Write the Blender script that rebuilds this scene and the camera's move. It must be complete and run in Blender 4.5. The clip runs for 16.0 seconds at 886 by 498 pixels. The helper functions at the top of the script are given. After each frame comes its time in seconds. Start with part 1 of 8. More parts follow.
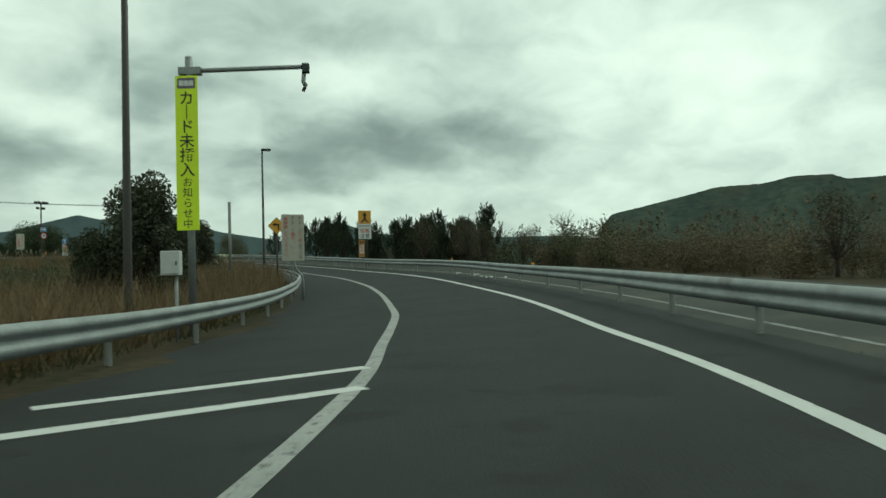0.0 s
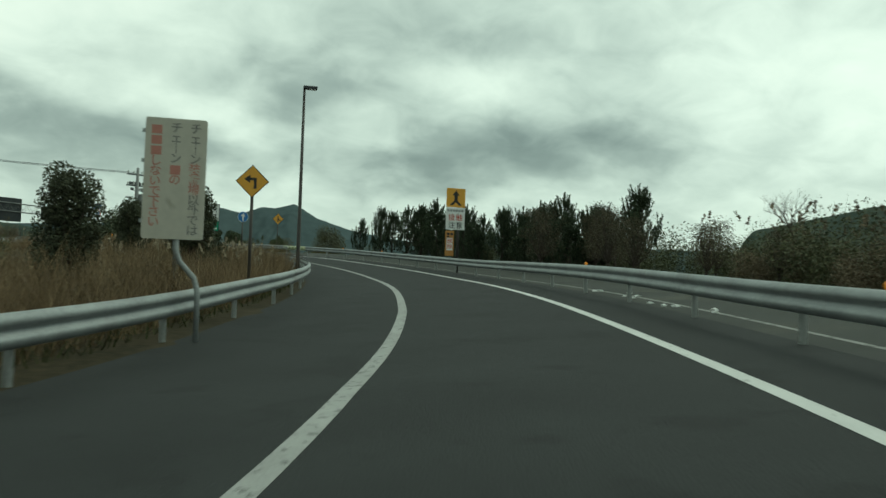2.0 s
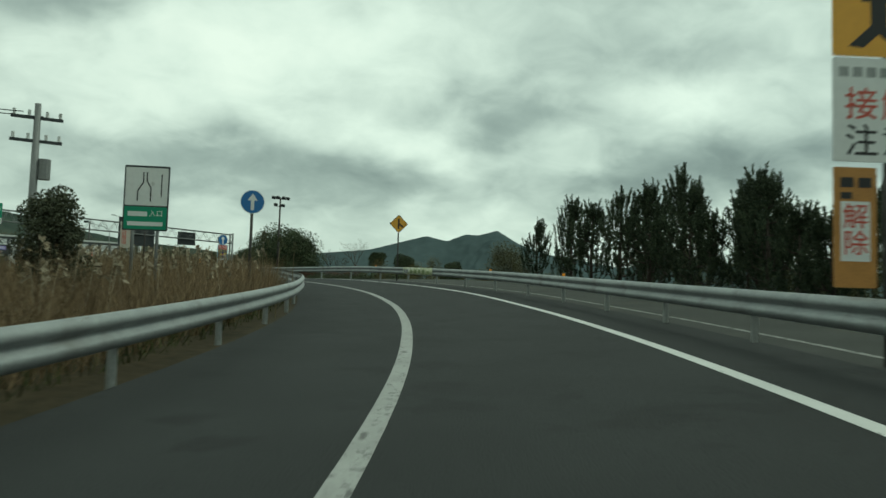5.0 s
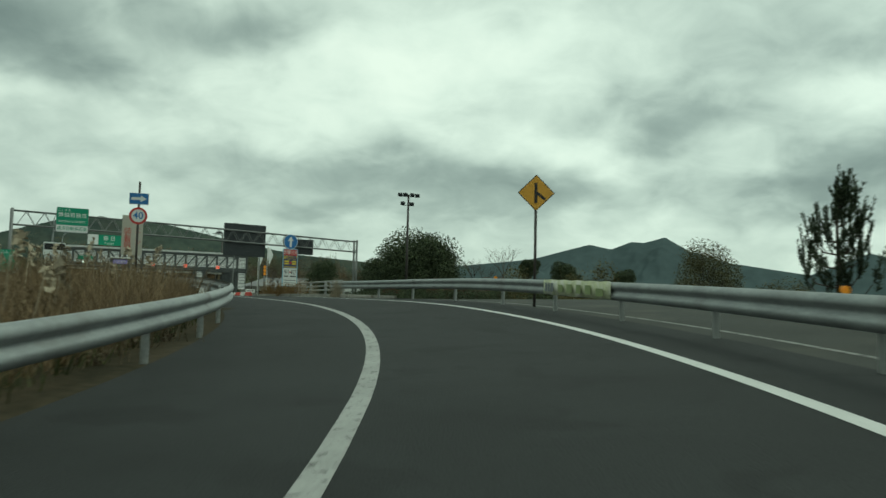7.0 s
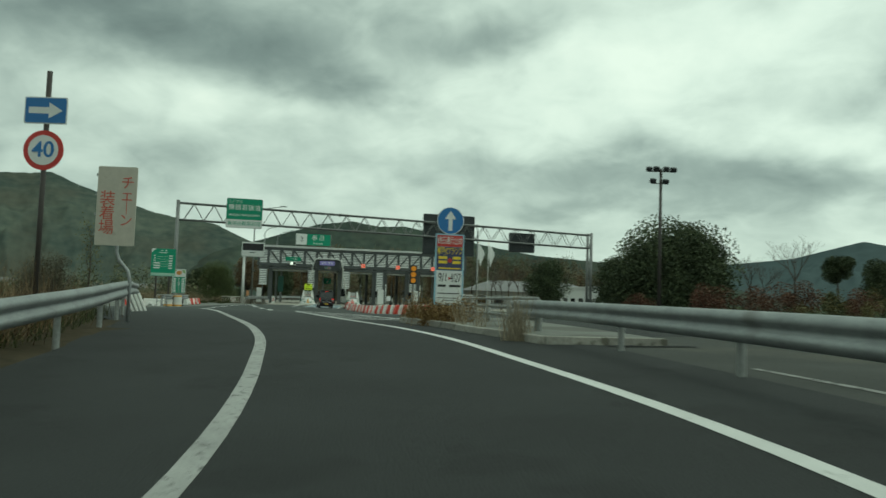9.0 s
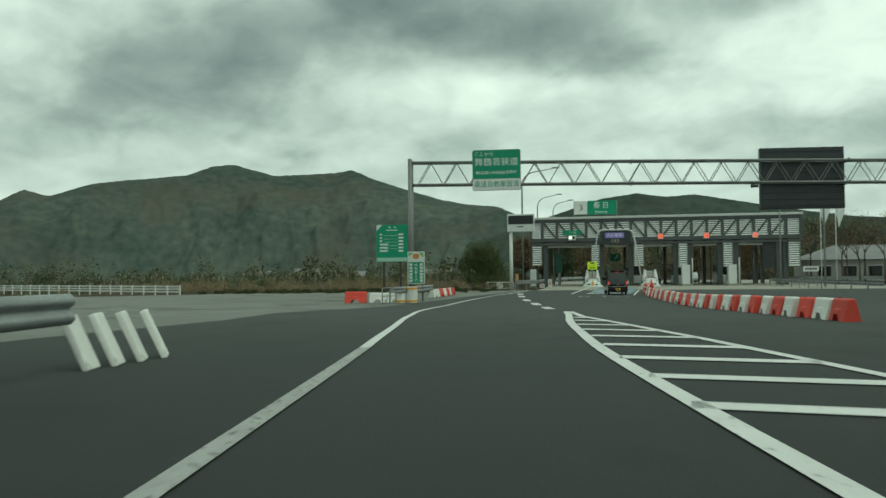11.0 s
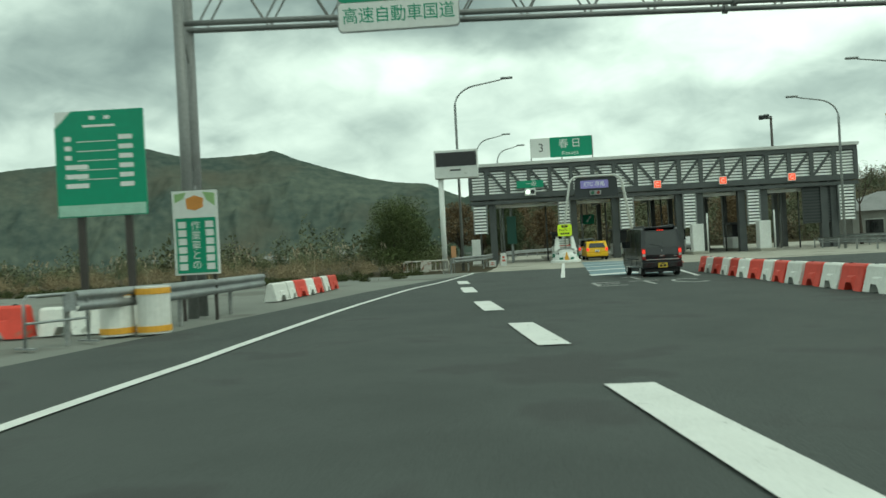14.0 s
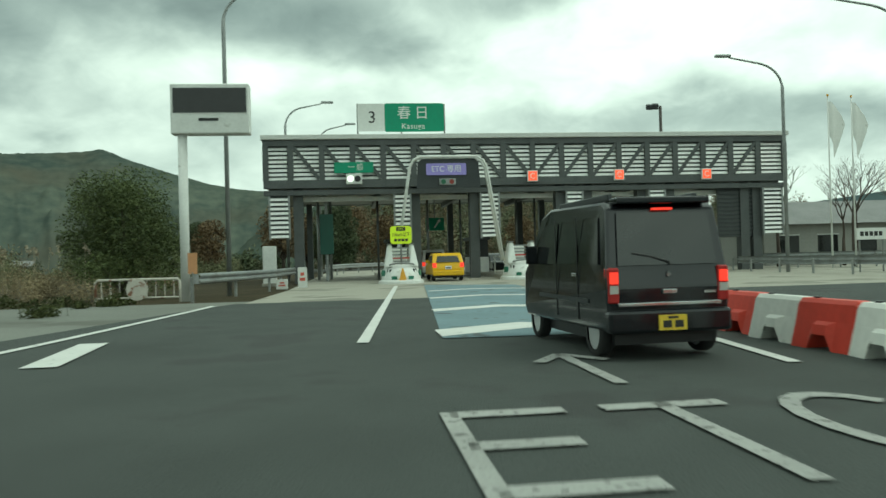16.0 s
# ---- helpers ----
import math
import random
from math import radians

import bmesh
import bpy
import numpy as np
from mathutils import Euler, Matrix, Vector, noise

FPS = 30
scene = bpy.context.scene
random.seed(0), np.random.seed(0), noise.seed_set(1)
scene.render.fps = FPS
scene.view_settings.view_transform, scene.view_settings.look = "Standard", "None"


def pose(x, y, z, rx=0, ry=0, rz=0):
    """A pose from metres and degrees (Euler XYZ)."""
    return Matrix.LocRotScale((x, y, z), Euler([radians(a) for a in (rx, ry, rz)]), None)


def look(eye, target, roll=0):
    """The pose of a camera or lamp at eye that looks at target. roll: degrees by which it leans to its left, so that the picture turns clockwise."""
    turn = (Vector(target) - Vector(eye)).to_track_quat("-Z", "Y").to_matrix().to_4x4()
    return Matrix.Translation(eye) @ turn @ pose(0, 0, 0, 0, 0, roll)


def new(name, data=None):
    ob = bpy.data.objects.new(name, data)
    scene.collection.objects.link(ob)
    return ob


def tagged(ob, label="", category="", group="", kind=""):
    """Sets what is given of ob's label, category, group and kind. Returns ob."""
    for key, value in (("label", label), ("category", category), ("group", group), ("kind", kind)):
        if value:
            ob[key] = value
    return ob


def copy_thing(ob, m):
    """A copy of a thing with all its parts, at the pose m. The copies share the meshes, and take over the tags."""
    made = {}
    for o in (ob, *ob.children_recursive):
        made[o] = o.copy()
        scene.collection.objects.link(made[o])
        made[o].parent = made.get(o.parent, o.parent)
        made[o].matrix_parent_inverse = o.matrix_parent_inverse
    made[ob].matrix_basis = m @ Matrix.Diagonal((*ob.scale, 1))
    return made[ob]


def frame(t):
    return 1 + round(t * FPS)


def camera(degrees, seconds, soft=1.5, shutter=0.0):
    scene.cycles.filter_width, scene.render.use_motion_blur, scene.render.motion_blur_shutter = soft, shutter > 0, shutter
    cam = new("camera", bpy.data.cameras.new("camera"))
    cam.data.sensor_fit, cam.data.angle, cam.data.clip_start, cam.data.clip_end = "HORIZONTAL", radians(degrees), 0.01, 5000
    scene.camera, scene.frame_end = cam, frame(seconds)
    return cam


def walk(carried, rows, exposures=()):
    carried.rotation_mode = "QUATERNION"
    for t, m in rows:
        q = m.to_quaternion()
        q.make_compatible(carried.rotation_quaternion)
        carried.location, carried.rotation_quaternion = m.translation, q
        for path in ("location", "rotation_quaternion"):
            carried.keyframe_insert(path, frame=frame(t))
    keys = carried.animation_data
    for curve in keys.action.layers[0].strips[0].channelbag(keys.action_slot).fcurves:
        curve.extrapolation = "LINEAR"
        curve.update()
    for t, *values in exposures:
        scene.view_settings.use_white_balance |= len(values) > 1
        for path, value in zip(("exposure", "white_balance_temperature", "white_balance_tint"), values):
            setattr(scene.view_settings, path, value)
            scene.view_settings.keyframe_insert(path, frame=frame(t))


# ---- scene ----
cam = camera(60.06, 16.0, soft=1.5, shutter=0.25)
PATH = [
    (0.0, 0.001, -0.001, -0.571, 91.774, 1.479, -34.499),
    (0.5, 2.996, 3.941, -0.557, 91.676, 0.573, -31.757),
    (1.0, 5.910, 8.099, -0.538, 91.663, -0.552, -29.534),
    (1.5, 8.932, 12.525, -0.480, 91.903, -1.314, -27.577),
    (2.0, 11.809, 17.171, -0.388, 92.199, -1.866, -25.263),
    (2.5, 14.400, 22.045, -0.310, 92.606, -2.212, -22.633),
    (3.0, 16.804, 27.108, -0.152, 92.881, -2.345, -19.709),
    (3.5, 19.081, 32.373, 0.086, 93.259, -2.563, -17.093),
    (3.7, 19.935, 34.510, 0.176, 93.384, -2.420, -16.229),
    (4.2, 21.855, 39.955, 0.367, 93.417, -2.106, -14.095),
    (4.7, 23.583, 45.483, 0.546, 93.505, -1.836, -11.719),
    (5.2, 25.062, 51.100, 0.739, 93.840, -1.590, -8.940),
    (5.8, 26.490, 57.949, 1.014, 94.278, -1.282, -5.259),
    (6.0, 26.847, 60.271, 1.119, 94.214, -1.163, -4.041),
    (6.5, 27.573, 66.216, 1.393, 94.147, -1.290, -1.112),
    (7.0, 28.008, 72.311, 1.659, 94.110, -1.396, 2.026),
    (7.5, 27.896, 78.320, 1.956, 94.029, -1.553, 5.285),
    (8.0, 27.439, 84.064, 2.215, 94.054, -1.591, 9.338),
    (8.5, 26.668, 89.565, 2.473, 93.962, -1.648, 14.244),
    (9.0, 25.282, 94.922, 2.694, 93.683, -1.920, 19.866),
    (9.5, 23.184, 100.029, 2.854, 93.504, -1.343, 26.173),
    (10.0, 20.616, 104.904, 2.969, 93.062, -0.319, 32.628),
    (10.2, 19.502, 106.789, 3.003, 92.880, 0.006, 35.119),
    (10.7, 16.569, 111.180, 3.063, 92.159, 0.448, 39.354),
    (11.2, 13.510, 115.318, 3.080, 91.550, 0.682, 41.792),
    (11.7, 10.388, 119.285, 3.063, 91.257, 0.923, 42.684),
    (12.3, 6.646, 123.967, 3.025, 91.116, 1.526, 42.618),
    (12.5, 5.431, 125.539, 3.008, 90.986, 1.903, 42.488),
    (13.0, 2.479, 129.537, 2.950, 90.732, 2.604, 42.092),
    (13.5, -0.400, 133.782, 2.815, 90.366, 2.923, 39.259),
    (14.0, -3.176, 138.377, 2.650, 90.095, 3.033, 35.977),
    (14.5, -5.706, 142.884, 2.580, 90.271, 2.843, 33.060),
    (15.0, -7.980, 147.447, 2.502, 90.263, 2.424, 29.814),
    (15.5, -10.038, 152.243, 2.490, 90.375, 1.939, 26.583),
    (16.0, -11.934, 156.978, 2.476, 90.665, 1.572, 24.678),
]
walk(cam, [(t, pose(*row)) for t, *row in PATH], exposures=[(0.0, 0.0, 6500, -17.0), (3.5, 0.0, 6500, -17.0), (10.2, 0.0, 6500, -17.0), (12.3, 0.42, 6500, -17.0), (16.0, 0.50, 6500, -17.0)])

# ---- sky and light ----
world = bpy.data.worlds.new("overcast_sky")
scene.world = world
world.use_nodes = True
wn, wl = world.node_tree.nodes, world.node_tree.links
for n in list(wn):
    wn.remove(n)


def wnode(kind, **vals):
    n = wn.new(kind)
    for k, v in vals.items():
        if k in n.inputs:
            n.inputs[k].default_value = v
    return n


def wmath(op, a, b=None):
    n = wn.new("ShaderNodeMath")
    n.operation = op
    for i, v in enumerate((a, b)):
        if v is None:
            continue
        if isinstance(v, (int, float)):
            n.inputs[i].default_value = v
        else:
            wl.new(v, n.inputs[i])
    return n.outputs[0]


SUN_AZ, SUN_EL = radians(-75), radians(52)
sky = wn.new("ShaderNodeTexSky")
sky.sky_type = "NISHITA"
sky.sun_disc = False
sky.sun_elevation, sky.sun_rotation = SUN_EL, -SUN_AZ
coord = wn.new("ShaderNodeTexCoord")
sep = wn.new("ShaderNodeSeparateXYZ")
wl.new(coord.outputs["Generated"], sep.inputs[0])
up_z = wmath("MAXIMUM", sep.outputs[2], 0.0)
deep = wmath("ADD", up_z, 0.42)
flat = wn.new("ShaderNodeCombineXYZ")
wl.new(wmath("DIVIDE", sep.outputs[0], deep), flat.inputs[0])
wl.new(wmath("DIVIDE", sep.outputs[1], deep), flat.inputs[1])
drift = wn.new("ShaderNodeMapping")
drift.inputs["Location"].default_value = (4.04, 2.0, 0)
wl.new(flat.outputs[0], drift.inputs["Vector"])
big = wnode("ShaderNodeTexNoise", Scale=2.6, Detail=7.0, Roughness=0.48, Distortion=0.2)
wl.new(drift.outputs[0], big.inputs["Vector"])
fine = wnode("ShaderNodeTexNoise", Scale=8.0, Detail=6.0, Roughness=0.52, Distortion=0.4)
wl.new(drift.outputs[0], fine.inputs["Vector"])
# bearing (left of north) and height over the horizon, in degrees, ruffled by the clouds' own grain
bearing = wmath("MULTIPLY", wmath("ARCTAN2", wmath("MULTIPLY", sep.outputs[0], -1.0), sep.outputs[1]), 57.3)
rise = wmath("MULTIPLY", wmath("ARCSINE", sep.outputs[2]), 57.3)
curl = wnode("ShaderNodeTexNoise", Scale=4.5, Detail=4.0, Roughness=0.5)
wl.new(drift.outputs[0], curl.inputs["Vector"])
curl_rgb = wn.new("ShaderNodeSeparateColor")
wl.new(curl.outputs["Color"], curl_rgb.inputs[0])
sky_at = wn.new("ShaderNodeCombineXYZ")
wl.new(wmath("ADD", bearing, wmath("MULTIPLY", wmath("SUBTRACT", curl_rgb.outputs[0], 0.5), 16.0)), sky_at.inputs[0])
wl.new(wmath("ADD", rise, wmath("MULTIPLY", wmath("SUBTRACT", curl_rgb.outputs[1], 0.5), 6.0)), sky_at.inputs[1])
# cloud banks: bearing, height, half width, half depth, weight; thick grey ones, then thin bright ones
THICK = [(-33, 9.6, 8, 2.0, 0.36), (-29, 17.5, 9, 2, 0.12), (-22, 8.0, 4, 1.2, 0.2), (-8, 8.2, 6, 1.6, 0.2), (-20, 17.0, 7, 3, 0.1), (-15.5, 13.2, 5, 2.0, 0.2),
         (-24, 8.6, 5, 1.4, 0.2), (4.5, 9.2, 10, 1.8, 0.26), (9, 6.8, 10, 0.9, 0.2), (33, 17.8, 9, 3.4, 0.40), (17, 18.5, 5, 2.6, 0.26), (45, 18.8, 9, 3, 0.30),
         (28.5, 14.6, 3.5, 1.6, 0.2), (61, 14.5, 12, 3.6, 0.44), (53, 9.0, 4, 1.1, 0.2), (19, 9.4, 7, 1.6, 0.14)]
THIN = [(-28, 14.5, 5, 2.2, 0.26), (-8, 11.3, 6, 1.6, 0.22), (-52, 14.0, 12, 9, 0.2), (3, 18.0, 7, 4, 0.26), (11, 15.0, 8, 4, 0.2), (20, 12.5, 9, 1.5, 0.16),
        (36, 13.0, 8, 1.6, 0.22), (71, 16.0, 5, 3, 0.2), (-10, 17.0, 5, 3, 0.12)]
light = wmath("ADD", wmath("MULTIPLY", big.outputs["Fac"], 0.7), wmath("MULTIPLY", fine.outputs["Fac"], 0.5))
light = wmath("ADD", light, 0.04)
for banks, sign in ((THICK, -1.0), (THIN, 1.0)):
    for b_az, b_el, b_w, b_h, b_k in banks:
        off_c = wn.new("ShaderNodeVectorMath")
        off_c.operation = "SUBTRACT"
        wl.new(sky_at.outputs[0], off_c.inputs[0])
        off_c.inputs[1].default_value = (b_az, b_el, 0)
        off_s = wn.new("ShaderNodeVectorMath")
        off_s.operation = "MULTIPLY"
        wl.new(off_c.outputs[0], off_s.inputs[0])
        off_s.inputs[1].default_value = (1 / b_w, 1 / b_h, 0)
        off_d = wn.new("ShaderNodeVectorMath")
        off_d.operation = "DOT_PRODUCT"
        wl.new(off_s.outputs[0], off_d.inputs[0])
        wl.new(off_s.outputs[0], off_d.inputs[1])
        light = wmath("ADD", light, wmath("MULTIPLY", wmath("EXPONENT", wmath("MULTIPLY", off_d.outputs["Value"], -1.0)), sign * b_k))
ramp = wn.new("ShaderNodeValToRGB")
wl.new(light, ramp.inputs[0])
el = ramp.color_ramp.elements
el[0].position, el[0].color = 0.0, (0.13, 0.155, 0.16, 1)
el[1].position, el[1].color = 1.0, (0.90, 0.91, 0.885, 1)
for at_, tone in ((0.22, (0.23, 0.265, 0.27)), (0.42, (0.36, 0.40, 0.40)), (0.62, (0.57, 0.61, 0.60)), (0.84, (0.79, 0.82, 0.80))):
    e = el.new(at_)
    e.color = (*tone, 1)
haze = wn.new("ShaderNodeMix")
haze.data_type = "RGBA"
wl.new(wmath("POWER", wmath("SUBTRACT", 1.0, up_z), 16.0), haze.inputs["Factor"])
wl.new(ramp.outputs[0], haze.inputs["A"])
haze.inputs["B"].default_value = (0.60, 0.64, 0.63, 1)
bg_cloud = wn.new("ShaderNodeBackground")
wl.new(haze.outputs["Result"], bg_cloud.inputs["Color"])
# the cloud is thinner and brighter on the sun's side
toward = wmath("ADD", wmath("MULTIPLY", sep.outputs[0], math.sin(-SUN_AZ) * 0.1), wmath("MULTIPLY", sep.outputs[1], math.cos(SUN_AZ) * 0.1))
wl.new(wmath("MULTIPLY", wmath("ADD", toward, 1.0), 1.08), bg_cloud.inputs["Strength"])
bg_sky = wn.new("ShaderNodeBackground")
wl.new(sky.outputs[0], bg_sky.inputs["Color"])
bg_sky.inputs["Strength"].default_value = 0.06
mix_bg = wn.new("ShaderNodeMixShader")
mix_bg.inputs[0].default_value = 0.92
wl.new(bg_sky.outputs[0], mix_bg.inputs[1])
wl.new(bg_cloud.outputs[0], mix_bg.inputs[2])
w_out = wn.new("ShaderNodeOutputWorld")
wl.new(mix_bg.outputs[0], w_out.inputs["Surface"])

sun_data = bpy.data.lights.new("sun", "SUN")
sun_data.energy, sun_data.angle, sun_data.color = 0.6, radians(25), (1.0, 0.97, 0.92)
sun = new("sun", sun_data)
sun.matrix_world = look((0, 0, 0), (math.sin(SUN_AZ) * math.cos(SUN_EL), -math.cos(SUN_AZ) * math.cos(SUN_EL), -math.sin(SUN_EL)))

# ---- materials ----


def mat(name, base, rough=0.6, metal=0.0, var=0.15, scale=3.0, fine=40.0, bump=0.0, second=None, wear=None, per_object=0.0, emit=0.0, coords="Object", spec=None):
    """A surface with variation at two scales; second: a stain colour; wear: (colour, threshold) for worn-off patches."""
    m = bpy.data.materials.new(name)
    m.use_nodes = True
    nt = m.node_tree
    bsdf = nt.nodes["Principled BSDF"]
    tc = nt.nodes.new("ShaderNodeTexCoord")
    src = tc.outputs[coords]
    n1 = nt.nodes.new("ShaderNodeTexNoise")
    n1.inputs["Scale"].default_value, n1.inputs["Detail"].default_value = scale, 5.0
    nt.links.new(src, n1.inputs["Vector"])
    n2 = nt.nodes.new("ShaderNodeTexNoise")
    n2.inputs["Scale"].default_value, n2.inputs["Detail"].default_value = fine, 3.0
    nt.links.new(src, n2.inputs["Vector"])
    add = nt.nodes.new("ShaderNodeMath")
    add.operation = "ADD"
    nt.links.new(n1.outputs["Fac"], add.inputs[0])
    nt.links.new(n2.outputs["Fac"], add.inputs[1])
    mr = nt.nodes.new("ShaderNodeMapRange")
    mr.inputs["From Min"].default_value, mr.inputs["From Max"].default_value = 0.65, 1.35
    nt.links.new(add.outputs[0], mr.inputs["Value"])
    mix = nt.nodes.new("ShaderNodeMix")
    mix.data_type = "RGBA"
    nt.links.new(mr.outputs[0], mix.inputs["Factor"])
    lo = second or [c * (1 - var) for c in base]
    mix.inputs["A"].default_value = (*lo, 1)
    mix.inputs["B"].default_value = (*[min(1, c * (1 + var)) for c in base], 1)
    col = mix.outputs["Result"]
    if wear:
        n3 = nt.nodes.new("ShaderNodeTexNoise")
        n3.inputs["Scale"].default_value, n3.inputs["Detail"].default_value = wear[2], 6.0
        nt.links.new(src, n3.inputs["Vector"])
        st = nt.nodes.new("ShaderNodeMapRange")
        st.inputs["From Min"].default_value, st.inputs["From Max"].default_value = wear[1], wear[1] + (wear[3] if len(wear) > 3 else 0.06)
        nt.links.new(n3.outputs["Fac"], st.inputs["Value"])
        mw = nt.nodes.new("ShaderNodeMix")
        mw.data_type = "RGBA"
        nt.links.new(st.outputs[0], mw.inputs["Factor"])
        nt.links.new(col, mw.inputs["A"])
        mw.inputs["B"].default_value = (*wear[0], 1)
        col = mw.outputs["Result"]
    if per_object:
        oi = nt.nodes.new("ShaderNodeObjectInfo")
        hs = nt.nodes.new("ShaderNodeHueSaturation")
        mp = nt.nodes.new("ShaderNodeMapRange")
        mp.inputs["To Min"].default_value, mp.inputs["To Max"].default_value = 1 - per_object, 1 + per_object
        nt.links.new(oi.outputs["Random"], mp.inputs["Value"])
        nt.links.new(mp.outputs[0], hs.inputs["Value"])
        nt.links.new(col, hs.inputs["Color"])
        col = hs.outputs[0]
    nt.links.new(col, bsdf.inputs["Base Color"])
    bsdf.inputs["Roughness"].default_value, bsdf.inputs["Metallic"].default_value = rough, metal
    if spec is not None:
        bsdf.inputs["Specular IOR Level"].default_value = spec
    if bump:
        bp = nt.nodes.new("ShaderNodeBump")
        bp.inputs["Strength"].default_value, bp.inputs["Distance"].default_value = min(1, bump), 0.02
        nt.links.new(n2.outputs["Fac"], bp.inputs["Height"])
        nt.links.new(bp.outputs[0], bsdf.inputs["Normal"])
    if emit:
        nt.links.new(col, bsdf.inputs["Emission Color"])
        bsdf.inputs["Emission Strength"].default_value = emit
    return m


def leaf_mat(name, dark, light, rough=0.7):
    """Foliage whose tone changes from leaf to leaf."""
    m = bpy.data.materials.new(name)
    m.use_nodes = True
    nt = m.node_tree
    bsdf = nt.nodes["Principled BSDF"]
    ge = nt.nodes.new("ShaderNodeNewGeometry")
    mix = nt.nodes.new("ShaderNodeMix")
    mix.data_type = "RGBA"
    nt.links.new(ge.outputs["Random Per Island"], mix.inputs["Factor"])
    mix.inputs["A"].default_value, mix.inputs["B"].default_value = (*dark, 1), (*light, 1)
    nz = nt.nodes.new("ShaderNodeTexNoise")
    nz.inputs["Scale"].default_value = 0.6
    tc = nt.nodes.new("ShaderNodeTexCoord")
    nt.links.new(tc.outputs["Object"], nz.inputs["Vector"])
    hs = nt.nodes.new("ShaderNodeHueSaturation")
    mp = nt.nodes.new("ShaderNodeMapRange")
    mp.inputs["From Min"].default_value, mp.inputs["From Max"].default_value = 0.3, 0.7
    mp.inputs["To Min"].default_value, mp.inputs["To Max"].default_value = 0.7, 1.3
    nt.links.new(nz.outputs["Fac"], mp.inputs["Value"])
    nt.links.new(mp.outputs[0], hs.inputs["Value"])
    nt.links.new(mix.outputs["Result"], hs.inputs["Color"])
    nt.links.new(hs.outputs[0], bsdf.inputs["Base Color"])
    bsdf.inputs["Roughness"].default_value = rough
    bsdf.inputs["Specular IOR Level"].default_value = 0.2
    return m


M_PLAZA = mat("dark_to_grey_asphalt", (0.061, 0.068, 0.065), 0.88, var=0.28, scale=0.5, fine=48, bump=0.7, spec=0.3, wear=((0.054, 0.057, 0.056), 0.58, 0.5))
# the plaza's asphalt is dark where the ramp joins and blends to a lighter grey further on
pn = M_PLAZA.node_tree
p_bsdf = pn.nodes["Principled BSDF"]
p_old = p_bsdf.inputs["Base Color"].links[0].from_socket
p_tc = pn.nodes.new("ShaderNodeTexCoord")
p_dot = pn.nodes.new("ShaderNodeVectorMath")
p_dot.operation = "DOT_PRODUCT"
p_dot.inputs[1].default_value = (-0.52, 0.854, 0)
pn.links.new(p_tc.outputs["Object"], p_dot.inputs[0])
p_mr = pn.nodes.new("ShaderNodeMapRange")
p_mr.inputs["From Min"].default_value, p_mr.inputs["From Max"].default_value = 89.0, 116.0
pn.links.new(p_dot.outputs["Value"], p_mr.inputs["Value"])
p_mix = pn.nodes.new("ShaderNodeMix")
p_mix.data_type = "RGBA"
p_mix.inputs["A"].default_value = (0.0255, 0.0275, 0.0275, 1)
pn.links.new(p_mr.outputs[0], p_mix.inputs["Factor"])
pn.links.new(p_old, p_mix.inputs["B"])
pn.links.new(p_mix.outputs["Result"], p_bsdf.inputs["Base Color"])
M_ASPHALT = mat("asphalt", (0.0255, 0.0275, 0.0275), 0.88, var=0.3, scale=0.5, fine=48, bump=0.7, spec=0.3, wear=((0.020, 0.0215, 0.0215), 0.57, 0.9))
M_OLDROAD = mat("worn_asphalt", (0.060, 0.062, 0.057), 0.92, var=0.25, scale=0.5, fine=30, bump=0.5, spec=0.2, wear=((0.085, 0.083, 0.07), 0.55, 0.35, 0.15))
M_CONCRETE = mat("concrete_paving", (0.345, 0.33, 0.285), 0.9, var=0.15, scale=0.4, fine=25, bump=0.25, spec=0.2, wear=((0.23, 0.22, 0.19), 0.55, 0.4))
M_LOT = mat("pale_paving", (0.185, 0.19, 0.172), 0.92, var=0.2, scale=0.3, fine=20, bump=0.3, spec=0.2, wear=((0.13, 0.13, 0.115), 0.57, 0.25))
M_LINE = mat("road_paint", (0.62, 0.62, 0.60), 0.75, var=0.12, scale=1.5, fine=30, bump=0.2, wear=((0.16, 0.16, 0.155), 0.66, 9.0))
M_LINE_WORN = mat("worn_road_paint", (0.34, 0.34, 0.327), 0.8, var=0.22, scale=1.5, fine=30, bump=0.2, wear=((0.13, 0.13, 0.125), 0.58, 11.0))
M_LINE_OLD = mat("faded_road_paint", (0.25, 0.25, 0.235), 0.85, var=0.2, scale=2, fine=30, wear=((0.10, 0.10, 0.095), 0.53, 6.0))
M_BLUE_ROAD = mat("faded_blue_road_paint", (0.15, 0.22, 0.25), 0.85, var=0.2, scale=0.8, fine=20, wear=((0.07, 0.08, 0.085), 0.6, 1.6))
M_SOIL = mat("soil_and_dead_grass", (0.062, 0.048, 0.030), 0.95, var=0.35, scale=0.35, fine=5.0, bump=0.8, spec=0.1, second=(0.030, 0.028, 0.016))
M_GALV = mat("galvanised_steel", (0.30, 0.315, 0.315), 0.55, metal=0.6, var=0.25, scale=1.6, fine=22, bump=0.12, wear=((0.20, 0.20, 0.19), 0.58, 1.1, 0.15))
M_RAILPOST = mat("weathered_post_steel", (0.30, 0.31, 0.30), 0.6, metal=0.4, var=0.25, scale=2.0, fine=18, wear=((0.16, 0.13, 0.10), 0.66, 5.0))
M_POLE = mat("painted_grey_pole", (0.22, 0.225, 0.22), 0.55, metal=0.3, var=0.15, scale=1.0, fine=12)
M_BROWN = mat("dark_brown_paint", (0.045, 0.038, 0.034), 0.55, var=0.2, scale=1.0, fine=12)
